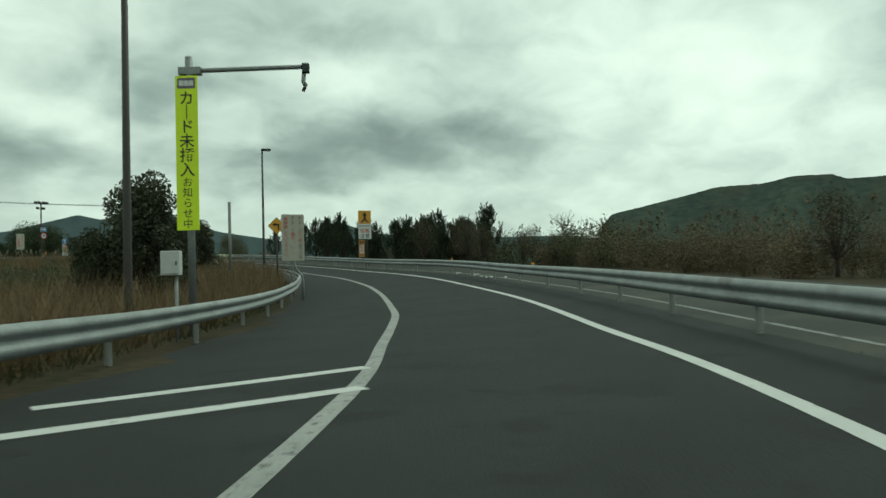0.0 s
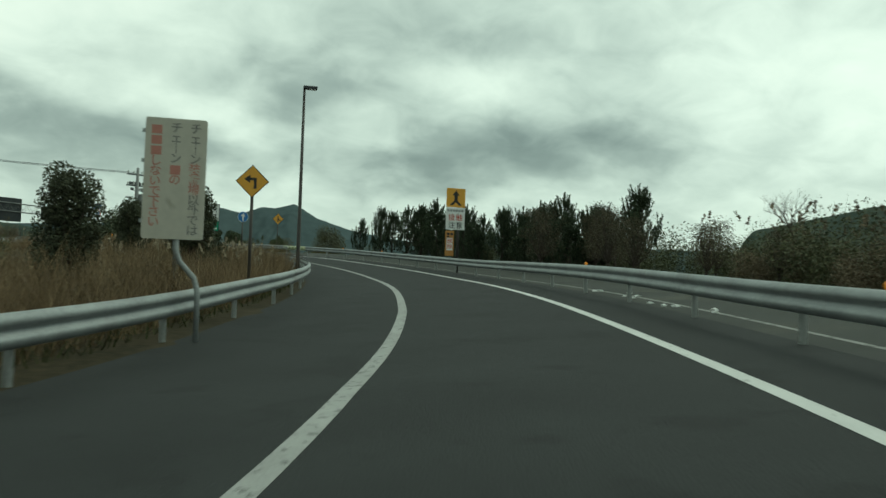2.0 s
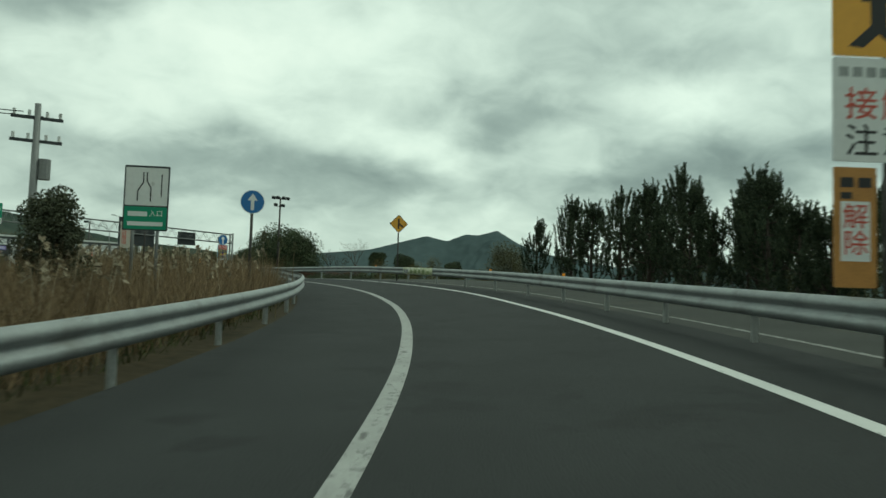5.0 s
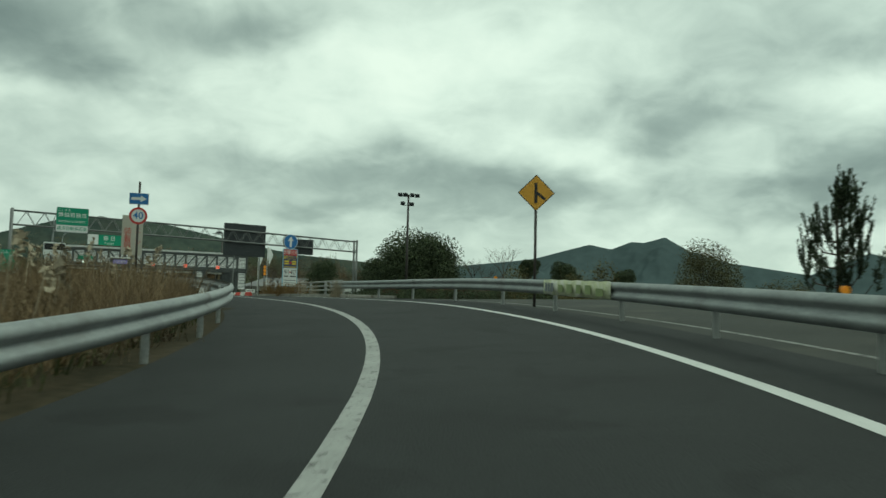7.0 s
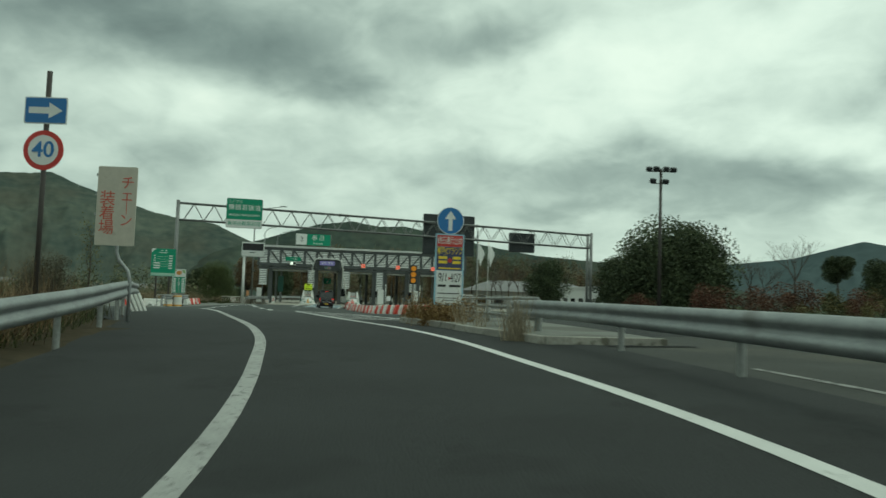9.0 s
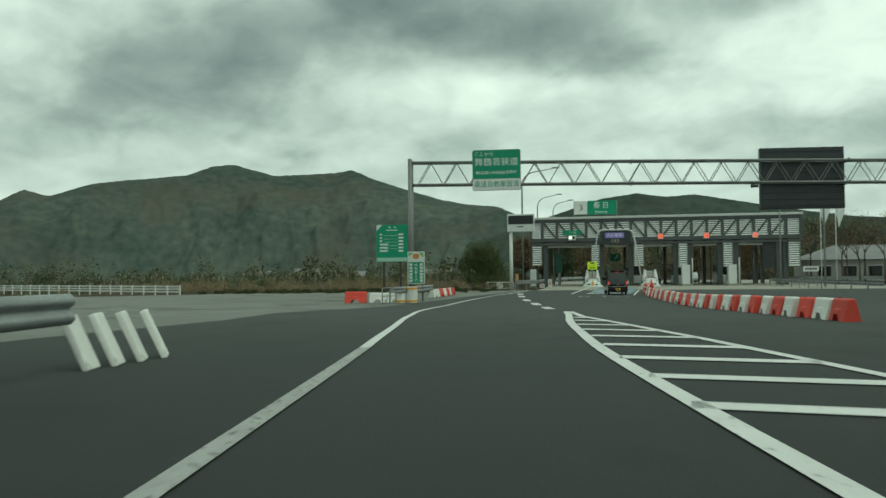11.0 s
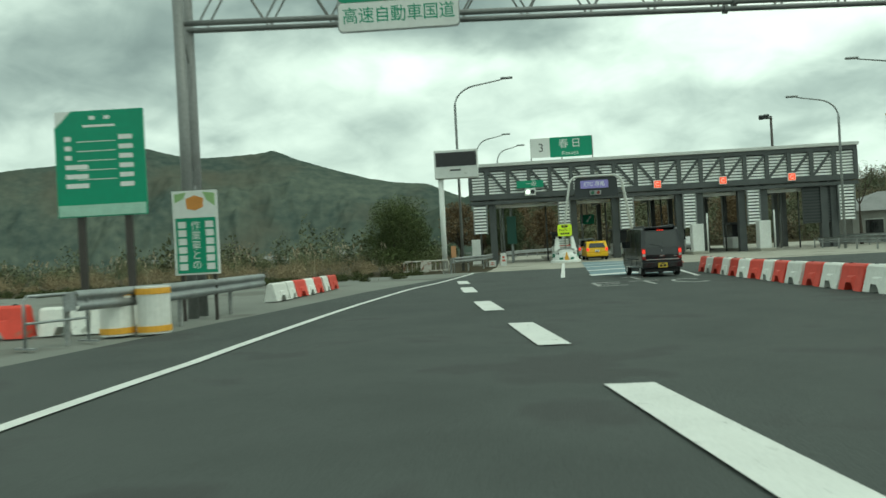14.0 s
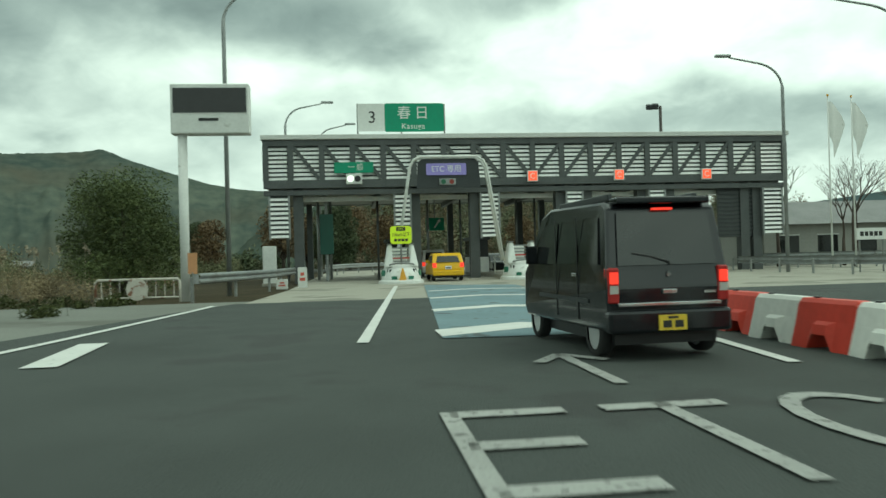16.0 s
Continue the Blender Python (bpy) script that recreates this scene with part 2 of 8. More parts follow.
M_GATE = mat("gate_grey_steel", (0.085, 0.092, 0.093), 0.5, metal=0.2, var=0.2, scale=1.5, fine=12)
M_DARKSTEEL = mat("dark_grey_steel", (0.045, 0.05, 0.053), 0.5, metal=0.3, var=0.2, scale=1.5, fine=12)
M_BLACK = mat("black_plastic", (0.012, 0.013, 0.014), 0.45, var=0.2)
M_WHITE = mat("white_sign_face", (0.72, 0.73, 0.71), 0.5, var=0.06, scale=1.0, fine=8, wear=((0.5, 0.5, 0.47), 0.68, 2.5))
M_CREAM = mat("weathered_cream_sign_face", (0.50, 0.47, 0.40), 0.6, var=0.1, scale=0.8, fine=6, wear=((0.36, 0.33, 0.27), 0.6, 1.6))
M_WHITEPAINT = mat("white_paint", (0.66, 0.67, 0.65), 0.5, var=0.1, scale=1.0, fine=10, wear=((0.4, 0.4, 0.37), 0.66, 2.0))
M_SIGNBACK = mat("sign_back_aluminium", (0.33, 0.34, 0.34), 0.45, metal=0.5, var=0.1)
M_YELLOW = mat("amber_sign_face", (0.72, 0.36, 0.04), 0.5, var=0.07, scale=1.2, fine=9)
# the lemon sheet is no lamp; a slight emission is added to brighten it
M_FLUO = mat("lemon_fluorescent_sheet_with_glow", (0.62, 0.78, 0.03), 0.5, var=0.05, scale=0.8, fine=6, emit=0.10)
M_GREEN = mat("green_sign_face", (0.015, 0.265, 0.145), 0.5, var=0.08, scale=0.8, fine=6)
M_BLUE = mat("blue_sign_face", (0.03, 0.16, 0.42), 0.5, var=0.06, scale=1.0, fine=8)
M_RED = mat("red_sign_face", (0.50, 0.035, 0.03), 0.5, var=0.08)
M_REDTEXT = mat("faded_red_lettering", (0.52, 0.10, 0.07), 0.6, var=0.1)
M_INK = mat("black_lettering", (0.02, 0.02, 0.02), 0.6, var=0.1)
M_PURPLE = mat("violet_sign_face", (0.20, 0.17, 0.42), 0.5, var=0.05, emit=0.25)
M_WBAR_RED = mat("red_barrier_plastic", (0.62, 0.055, 0.035), 0.55, var=0.12, scale=2, fine=10, per_object=0.15, wear=((0.40, 0.12, 0.08), 0.65, 3))
M_WBAR_WHITE = mat("white_barrier_plastic", (0.74, 0.74, 0.70), 0.55, var=0.1, scale=2, fine=10, per_object=0.1, wear=((0.40, 0.40, 0.36), 0.62, 3))
# weak emission added to the orange: the unlit rail reflectors glow with it too
M_ORANGE = mat("faintly_glowing_orange_plastic", (0.75, 0.27, 0.02), 0.5, var=0.08, emit=0.15)
M_LIT_RED = mat("lit_red_signal", (0.85, 0.10, 0.05), 0.4, var=0.02, emit=0.7)
M_LIT_WHITE = mat("lit_white_signal", (0.9, 0.95, 0.85), 0.4, var=0.02, emit=1.2)
M_SCREEN = mat("dark_display_glass", (0.018, 0.018, 0.02), 0.25, var=0.2)
M_LOUVRE = mat("pale_louvre_metal", (0.76, 0.77, 0.75), 0.5, metal=0.2, var=0.12, scale=0.8, fine=9)
M_ROOFEDGE = mat("light_grey_fascia", (0.58, 0.59, 0.57), 0.55, var=0.1, scale=0.6, fine=7)
M_CEIL = mat("canopy_soffit", (0.40, 0.41, 0.40), 0.7, var=0.12)
M_BARK = mat("bark", (0.065, 0.05, 0.04), 0.9, var=0.3, scale=4, fine=25, bump=0.8)
M_PINE = leaf_mat("pine_needles", (0.026, 0.040, 0.026), (0.085, 0.105, 0.058))
M_EVERGREEN = leaf_mat("evergreen_leaves", (0.032, 0.046, 0.026), (0.10, 0.12, 0.06))
M_BRUSH = leaf_mat("brown_brush", (0.09, 0.073, 0.05), (0.23, 0.18, 0.115))
M_BRUSH_GREEN = leaf_mat("dull_green_brush", (0.05, 0.058, 0.032), (0.14, 0.145, 0.075))
M_DRYGRASS = leaf_mat("dry_grass_blades", (0.095, 0.066, 0.038), (0.29, 0.205, 0.115))
M_GRASS = leaf_mat("green_grass_blades", (0.03, 0.038, 0.014), (0.085, 0.095, 0.034))
M_REED = leaf_mat("brown_reeds", (0.15, 0.118, 0.07), (0.33, 0.265, 0.165))
M_FIELD = leaf_mat("pale_green_scrub", (0.085, 0.095, 0.05), (0.22, 0.215, 0.12))
M_PLUME = leaf_mat("silver_grass_plumes", (0.24, 0.20, 0.14), (0.44, 0.38, 0.28))
M_RUST_LEAF = leaf_mat("rust_autumn_leaves", (0.088, 0.06, 0.034), (0.19, 0.13, 0.07))
M_HILLWOOD = leaf_mat("hillside_leaves", (0.085, 0.098, 0.06), (0.15, 0.155, 0.09))
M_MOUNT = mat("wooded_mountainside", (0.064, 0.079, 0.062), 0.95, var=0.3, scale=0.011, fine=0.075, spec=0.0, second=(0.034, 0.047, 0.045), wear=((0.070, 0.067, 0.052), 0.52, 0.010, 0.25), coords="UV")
# aerial haze is put into the base colours of the next two, paler and bluer
M_MOUNT_PLAIN = mat("haze_tinted_wooded_mountainside", (0.098, 0.112, 0.090), 0.95, var=0.2, scale=0.011, fine=0.075, spec=0.0, second=(0.046, 0.064, 0.060), wear=((0.096, 0.092, 0.072), 0.50, 0.009, 0.25), coords="UV")
M_MOUNT_FAR = mat("haze_tinted_mountainside", (0.072, 0.097, 0.100), 0.95, var=0.15, scale=0.004, fine=0.03, spec=0.0, coords="UV")

# ---- mesh helpers ----


def mesh_of(name, verts, faces, material, smooth=False):
    me = bpy.data.meshes.new(name)
    me.from_pydata([tuple(v) for v in verts], [], [tuple(f) for f in faces])
    me.materials.append(material)
    if smooth:
        me.polygons.foreach_set("use_smooth", [True] * len(me.polygons))
    me.update()
    return me


def part(name, bm, material, parent=None, label="", smooth=False):
    """Links a bmesh, or a ready mesh, as one mesh object under a thing or under a part."""
    if isinstance(bm, bpy.types.Mesh):
        me = bm
    else:
        me = bpy.data.meshes.new(name)
        bm.to_mesh(me)
        bm.free()
        me.materials.append(material)
        if smooth:
            me.polygons.foreach_set("use_smooth", [True] * len(me.polygons))
    ob = new(name, me)
    if parent:
        ob.parent = parent
    if label:
        tagged(ob, label)
    return ob


def thing(name, label, category, m=None, group="", kind=""):
    ob = new(name)
    ob.empty_display_size = 0.2
    if m is not None:
        ob.matrix_world = m
    return tagged(ob, label, category, group, kind)


def add_box(bm, x0, x1, y0, y1, z0, z1, m=None, bevel=0.0):
    r = bmesh.ops.create_cube(bm, size=1.0)
    vs = r["verts"]
    for v in vs:
        v.co = Vector(((x0 + x1) / 2 + v.co.x * (x1 - x0), (y0 + y1) / 2 + v.co.y * (y1 - y0), (z0 + z1) / 2 + v.co.z * (z1 - z0)))
    if bevel:
        es = list({e for v in vs for e in v.link_edges})
        r = bmesh.ops.bevel(bm, geom=es, offset=bevel, segments=2, affect="EDGES", profile=0.5)
        vs = list({v for f in r["faces"] for v in f.verts} | {v for v in vs if v.is_valid})
    if m is not None:
        bmesh.ops.transform(bm, matrix=m, verts=[v for v in vs if v.is_valid])
    return bm


def boxm(*dims, bevel=0.0, m=None):
    return add_box(bmesh.new(), *dims, m=m, bevel=bevel)


def tube(points, radius, sides=10, bm=None, caps=True):
    """A round pipe along points; radius: one number or one for each point."""
    bm = bm or bmesh.new()
    pts = [Vector(p) for p in points]
    rad = radius if isinstance(radius, (list, tuple)) else [radius] * len(pts)
    rings = []
    ref = None
    for i, p in enumerate(pts):
        d = (pts[min(i + 1, len(pts) - 1)] - pts[max(i - 1, 0)]).normalized()
        if ref is None:
            ref = Vector((1, 0, 0)) if abs(d.x) < 0.9 else Vector((0, 1, 0))
        a = (ref - d * ref.dot(d)).normalized()
        ref = a
        b = d.cross(a)
        rings.append([bm.verts.new(p + (a * math.cos(k * math.tau / sides) + b * math.sin(k * math.tau / sides)) * rad[i]) for k in range(sides)])
    for r0, r1 in zip(rings, rings[1:]):
        for k in range(sides):
            bm.faces.new((r0[k], r0[(k + 1) % sides], r1[(k + 1) % sides], r1[k]))
    if caps:
        bm.faces.new(rings[0][::-1])
        bm.faces.new(rings[-1])
    return bm


def plate(outline, thick, bm=None, y=0.0):
    """A flat plate standing in the x-z plane, front face towards -y at y."""
    bm = bm or bmesh.new()
    f = [bm.verts.new((x, y, z)) for x, z in outline]
    b = [bm.verts.new((x, y + thick, z)) for x, z in outline]
    bm.faces.new(f)
    bm.faces.new(b[::-1])
    for i in range(len(f)):
        j = (i + 1) % len(f)
        bm.faces.new((f[i], b[i], b[j], f[j]))
    bmesh.ops.recalc_face_normals(bm, faces=bm.faces)
    return bm


def round_rect(w, h, r=0.06, cx=0.0, cz=0.0, n=4):
    out = []
    for sx, sz, a0 in ((1, -1, -90), (1, 1, 0), (-1, 1, 90), (-1, -1, 180)):
        for k in range(n + 1):
            a = radians(a0 + 90 * k / n)
            out.append((cx + sx * (w / 2 - r) + r * math.cos(a), cz + sz * (h / 2 - r) + r * math.sin(a)))
    return out


def disc(r, cx=0.0, cz=0.0, n=32):
    return [(cx + r * math.cos(k * math.tau / n), cz + r * math.sin(k * math.tau / n)) for k in range(n)]




def lettering(text, height, material, parent, x, y, z, name="lettering", stretch=1.0, spacing=1.0, line=1.0, bold=0.0):
    """Letters with a little depth standing in the x-z plane, centred at x, z and facing -y."""
    cu = bpy.data.curves.new(name, "FONT")
    cu.body, cu.size, cu.extrude = text, height, 0.0015
    cu.align_x, cu.align_y = "CENTER", "CENTER"
    cu.space_character, cu.space_line = spacing, line
    cu.offset = bold
    tmp = new("tmp", cu)
    dg = bpy.context.evaluated_depsgraph_get()
    me = bpy.data.meshes.new_from_object(tmp.evaluated_get(dg))
    bpy.data.objects.remove(tmp)
    bpy.data.curves.remove(cu)
    me.materials.clear()
    me.materials.append(material)
    me.transform(pose(x, y, z, 90) @ Matrix.Diagonal((stretch, 1, 1, 1)))
    return part(name, me, material, parent)


def bars(rows, material, parent, y, name="text_bar"):
    """Unreadable writing as plain bars: x0, x1, z0, z1."""
    for x0, x1, z0, z1 in rows:
        part(name, boxm(x0, x1, y - 0.004, y, z0, z1), material, parent)


def spline(points, step=1.0):
    """Points every step metres on a smooth curve through the given ones (all columns)."""
    p = np.array(points, float)
    p = np.vstack([2 * p[0] - p[1], p, 2 * p[-1] - p[-2]])
    out = []
    for i in range(1, len(p) - 2):
        a, b, c, d = p[i - 1], p[i], p[i + 1], p[i + 2]
        n = max(2, int(np.hypot(*(c - b)[:2]) / step * 3))
        for k in range(n):
            t = k / n
            out.append(0.5 * ((2 * b) + (c - a) * t + (2 * a - 5 * b + 4 * c - d) * t * t + (3 * b - a - 3 * c + d) * t ** 3))
    out.append(p[-2])
    out = np.array(out)
    s = np.concatenate([[0], np.cumsum(np.hypot(*np.diff(out[:, :2], axis=0).T))])
    ss = np.arange(0, s[-1], step)
    return np.stack([np.interp(ss, s, out[:, k]) for k in range(out.shape[1])], 1)


# ---- the lie of the land ----
# the ramp's lane centre: x, y, z, cross fall in degrees (negative: down to the left)
RAMP = [(-7.0, -9.0, -1.9, 0.0), (4.10, 4.41, -1.77, -0.7), (8.60, 11.11, -1.69, -2.1), (13.23, 18.35, -1.55, -2.9), (17.28, 26.06, -1.34, -3.2),
        (20.77, 34.41, -0.99, -3.2), (23.87, 43.12, -0.69, -2.9), (26.23, 52.01, -0.40, -2.6), (27.89, 61.12, -0.02, -2.4), (28.76, 70.55, 0.40, -2.4),
        (28.76, 80.31, 0.87, -2.5), (27.32, 89.71, 1.28, -2.5), (24.47, 98.37, 1.60, -2.4), (20.18, 106.12, 1.77, -1.2), (16.60, 111.48, 1.85, -0.5),
        (10.6, 119.0, 1.84, 0.0), (3.6, 127.6, 1.78, 0.0)]
LANE = spline(RAMP, 1.0)
TAN = np.gradient(LANE[:, :2], axis=0)
TAN /= np.hypot(*TAN.T)[:, None]
RIGHT = np.stack([TAN[:, 1], -TAN[:, 0]], 1)

# the plaza's own axes: p to the right along the toll gate, q through it
AX_Q = Vector((-0.52, 0.854, 0)).normalized()
AX_P = Vector((AX_Q.y, -AX_Q.x, 0))
PLAZA_YAW = math.degrees(math.atan2(AX_P.y, AX_P.x))
PQ = Matrix.Rotation(radians(PLAZA_YAW), 4, "Z")


def pq(p, q, z=0.0, turn=0.0):
    """A pose at p, q of the plaza, facing -q."""
    return PQ @ Matrix.Translation((p, q, z)) @ Matrix.Rotation(radians(turn), 4, "Z")


PZ_Q = [60, 89, 104, 112, 120, 125, 130, 140, 170, 400]
PZ_Z = [1.86, 1.86, 1.79, 1.68, 1.52, 1.40, 1.30, 1.26, 1.27, 1.27]


def plaza_z(q):
    return np.interp(q, PZ_Q, PZ_Z)


def along(x, y):
    """Index of the nearest point of the lane and the offset to its right."""
    d2 = (LANE[:, 0] - x) ** 2 + (LANE[:, 1] - y) ** 2
    i = int(np.argmin(d2))
    return i, float((x - LANE[i, 0]) * RIGHT[i, 0] + (y - LANE[i, 1]) * RIGHT[i, 1]), math.sqrt(d2[i])


def lane_point(i, d, lift=0.0):
    i = min(max(i, 0), len(LANE) - 1)
    k = int(i)
    f = i - k
    k2 = min(k + 1, len(LANE) - 1)
    c = LANE[k] * (1 - f) + LANE[k2] * f
    r = RIGHT[k] * (1 - f) + RIGHT[k2] * f
    dd = max(-6.0, min(10.0, d))
    x, y = c[0] + r[0] * d, c[1] + r[1] * d
    q = x * AX_Q.x + y * AX_Q.y
    w = min(1.0, max(0.0, (q - 84) / 10))
    return Vector((x, y, (c[2] - math.tan(radians(c[3])) * dd) * (1 - w) + float(plaza_z(q)) * w + lift))


def surface_z(x, y):
    q = x * AX_Q.x + y * AX_Q.y
    p = x * AX_P.x + y * AX_P.y
    i, d, far = along(x, y)
    zl = LANE[i, 2] - math.tan(radians(LANE[i, 3])) * max(-6.0, min(10.0, d))
    w = min(1.0, max(0.0, (q - 84) / 10))
    return zl * (1 - w) + float(plaza_z(q)) * w


def ground_z(x, y):
    """Soil: a little under the paving, falling away to the plain outside."""
    q = x * AX_Q.x + y * AX_Q.y
    p = x * AX_P.x + y * AX_P.y
    i, d, far = along(x, y)
    z = surface_z(x, y)
    if q < 92:
        out = max(0.0, (-d - 9) if d < 0 else (d - 11))
        out = max(out, far - abs(d) - 6 if i in (0, len(LANE) - 1) else 0.0)
        base = -1.6
        top = z + (0.05 if d < -5.2 else -0.1)
    else:
        out = max(0.0, 22 - p, p - 135, q - 300)
        base = -1.2
        top = z - 0.12
    k = min(1.0, out / 25.0)
    k = k * k * (3 - 2 * k)
    return top * (1 - k) + min(base, top) * k


def axis(lo, hi, a, b, step, grow=1.35):
    mid = list(np.arange(a, b + 0.01, step))
    left, right, s = [], [], step
    v = a
    while v > lo:
        s *= grow
        v -= s
        left.append(v)
    s, v = step, b
    while v < hi:
        s *= grow
        v += s
        right.append(v)
    return np.array(left[::-1] + mid + right)


gx = axis(-4200, 4200, -75, 70, 2.5)
gy = axis(-4200, 4200, -40, 235, 2.5)
gv = [(x, y, ground_z(x, y)) for y in gy for x in gx]
gf = [(j * len(gx) + i, j * len(gx) + i + 1, (j + 1) * len(gx) + i + 1, (j + 1) * len(gx) + i) for j in range(len(gy) - 1) for i in range(len(gx) - 1)]
ground = part("ground", mesh_of("ground", gv, gf, M_SOIL, smooth=True), M_SOIL)
tagged(ground, "brown soil with dead grass around the ramp", "ground", kind="structure")


def strip(name, i0, i1, d0, d1, material, lift=0.0, cols=1, step=1.0, thick=0.0, parent=None):
    """A band along the lane from offset d0 to d1 (numbers or functions of the index)."""
    verts, faces = [], []
    n = 0
    ii = np.arange(i0, i1 + 1e-6, step)
    for i in ii:
        a = d0(i) if callable(d0) else d0
        b = d1(i) if callable(d1) else d1
        for k in range(cols + 1):
            verts.append(lane_point(i, a + (b - a) * k / cols, lift))
    w = cols + 1
    for r in range(len(ii) - 1):
        for k in range(cols):
            faces.append((r * w + k, r * w + k + 1, (r + 1) * w + k + 1, (r + 1) * w + k))
    return part(name, mesh_of(name, verts, faces, material, smooth=True), material, parent)


LAST = len(LANE) - 1


def right_rail(i):
    return float(np.interp(i, [0, 20, 37, 55, 75, 91, 100, 111, 119, 123, 128, 134, 160], [3.95, 3.88, 3.8, 3.75, 3.72, 3.75, 3.68, 3.8, 4.0, 4.18, 4.45, 4.45, 4.4]))


def left_rail(i):
    return float(np.interp(i, [0, 33, 40, 48, 53, 60, 75, 88, 100, 110, 123, 137, 143, 160], [-5.95, -5.95, -5.88, -5.5, -5.22, -5.15, -4.95, -4.76, -4.85, -4.95, -5.08, -5.22, -5.4, -5.3]))


def left_line(i):
    return float(np.interp(i, [0, 18, 26, 32, 36, 40, 44, 50, 60, 80, 90, 97, 104, 115, 124, 131, 140, 160], [-1.97, -1.97, -1.88, -1.93, -2.03, -2.02, -1.92, -1.77, -1.75, -1.76, -1.69, -1.8, -1.82, -1.85, -1.85, -1.92, -1.97, -1.9]))


def right_line(i):
    return float(np.interp(i, [0, 18, 33, 50, 86, 98, 114, 131, 160], [2.03, 2.03, 1.97, 2.0, 2.07, 2.07, 2.15, 1.98, 2.0]))


I_PLAZA = int(np.argmin(np.abs(LANE[:, 0] * AX_Q.x + LANE[:, 1] * AX_Q.y - 92)))
road = strip("road", 0, I_PLAZA - 2, lambda i: left_rail(i) + 0.12, lambda i: right_rail(i) + 0.1, M_ASPHALT, 0.0, cols=6)
tagged(road, "dark grey asphalt ramp road curving left", "road", kind="structure")
old_road = strip("road_beside", 0, I_PLAZA - 6, lambda i: right_rail(i) + 0.1, lambda i: right_rail(i) + 6.5, M_OLDROAD, -0.03, cols=4)
tagged(old_road, "pale worn asphalt carriageway beyond the guardrail", "road", kind="structure")


def plaza_sheet(name, rows, material, lift, label, category="pavement", step=2.0):
    """Paving between two edges given as rows of q, p0, p1."""
    verts, faces = [], []
    q0, q1 = rows[0][0], rows[-1][0]
    qs = np.arange(q0, q1 + 0.01, step)
    cols = 20
    for q in qs:
        a = np.interp(q, [r[0] for r in rows], [r[1] for r in rows])
        b = np.interp(q, [r[0] for r in rows], [r[2] for r in rows])
        for k in range(cols + 1):
            p = a + (b - a) * k / cols
            v = PQ @ Vector((p, q, 0))
            verts.append(v + Vector((0, 0, (surface_z(v.x, v.y) if q < 96 and p < 79 else float(plaza_z(q))) + lift)))
    w = cols + 1
    for r in range(len(qs) - 1):
        for k in range(cols):
            faces.append((r * w + k, r * w + k + 1, (r + 1) * w + k + 1, (r + 1) * w + k))
    ob = part(name, mesh_of(name, verts, faces, material, smooth=True), material)
    return tagged(ob, label, category, kind="structure")


plaza_sheet("plaza_road", [(82, 67.3, 79.5), (87.8, 66.9, 82), (88, 66.9, 120), (92, 65.6, 120), (97, 60.0, 120), (112, 61.0, 120), (118, 60.0, 120), (128, 61.5, 118), (148, 64.0, 116), (162, 67.2, 112), (165, 68.2, 108)], M_PLAZA, -0.012, "dark grey asphalt of the toll plaza", "road")
plaza_sheet("plaza_concrete", [(162, 68.0, 112), (174, 68.6, 112), (230, 68.6, 112)], M_CONCRETE, -0.022, "pale concrete paving under the toll gate")
plaza_sheet("road_beyond_gate", [(226, 64, 100), (300, 64, 92), (420, 50, 75)], M_OLDROAD, -0.03, "grey road beyond the toll gate", "road")
plaza_sheet("parking_lot", [(92, 34, 66), (150, 22, 66), (160, 40, 68), (166, 60, 68.4)], M_LOT, -0.05, "pale grey paved lot beside the plaza")

# ---- road markings ----


def marking(name, label, make):
    ob = make
    return tagged(ob, label, "road marking", kind="structure")


I_END = int(np.argmin((LANE[:, 0] - 4.5) ** 2 + (LANE[:, 1] - 126.5) ** 2))
marking("", "white edge line, worn, on dark asphalt", strip("lane_line", 0, I_END - 3, lambda i: left_line(i) - 0.1, lambda i: left_line(i) + 0.1, M_LINE_WORN, 0.004))
marking("", "white edge line along the ramp's outer side", strip("lane_line", 1.0, I_END - 14, lambda i: right_line(i) - 0.1, lambda i: right_line(i) + 0.1, M_LINE, 0.004))
marking("", "faded white edge line on the worn carriageway", strip("lane_line", 2, I_PLAZA - 14, lambda i: right_rail(i) + 0.8, lambda i: right_rail(i) + 0.93, M_LINE_OLD, -0.024))


def pq_poly(name, pts, material, lift=0.006, parent=None):
    """A flat painted shape on the plaza from its p, q outline, following the plaza's fall."""
    verts = [(PQ @ Vector((p, q, 0))) + Vector((0, 0, float(plaza_z(q)) + lift)) for p, q in pts]
    me = mesh_of(name, verts, [tuple(range(len(verts)))], material)
    return part(name, me, material, parent)


def pq_line(name, pts, w, material, label, lift=0.004, step=2.0):
    pts = [Vector(p) for p in pts]
    verts, faces = [], []
    dense = []
    for a, b in zip(pts, pts[1:]):
        n = max(1, int((b - a).length / step))
        dense += [a.lerp(b, k / n) for k in range(n)]
    dense.append(pts[-1])
    for k, p in enumerate(dense):
        d = (dense[min(k + 1, len(dense) - 1)] - dense[max(k - 1, 0)]).normalized()
        s = Vector((d.y, -d.x)) * w / 2
        for c in (p - s, p + s):
            verts.append((PQ @ Vector((c.x, c.y, 0))) + Vector((0, 0, float(plaza_z(c.y)) + lift)))
    for k in range(len(dense) - 1):
        faces.append((2 * k, 2 * k + 1, 2 * k + 3, 2 * k + 2))
    ob = part(name, mesh_of(name, verts, faces, material), material)
    return tagged(ob, label, "road marking", kind="structure")


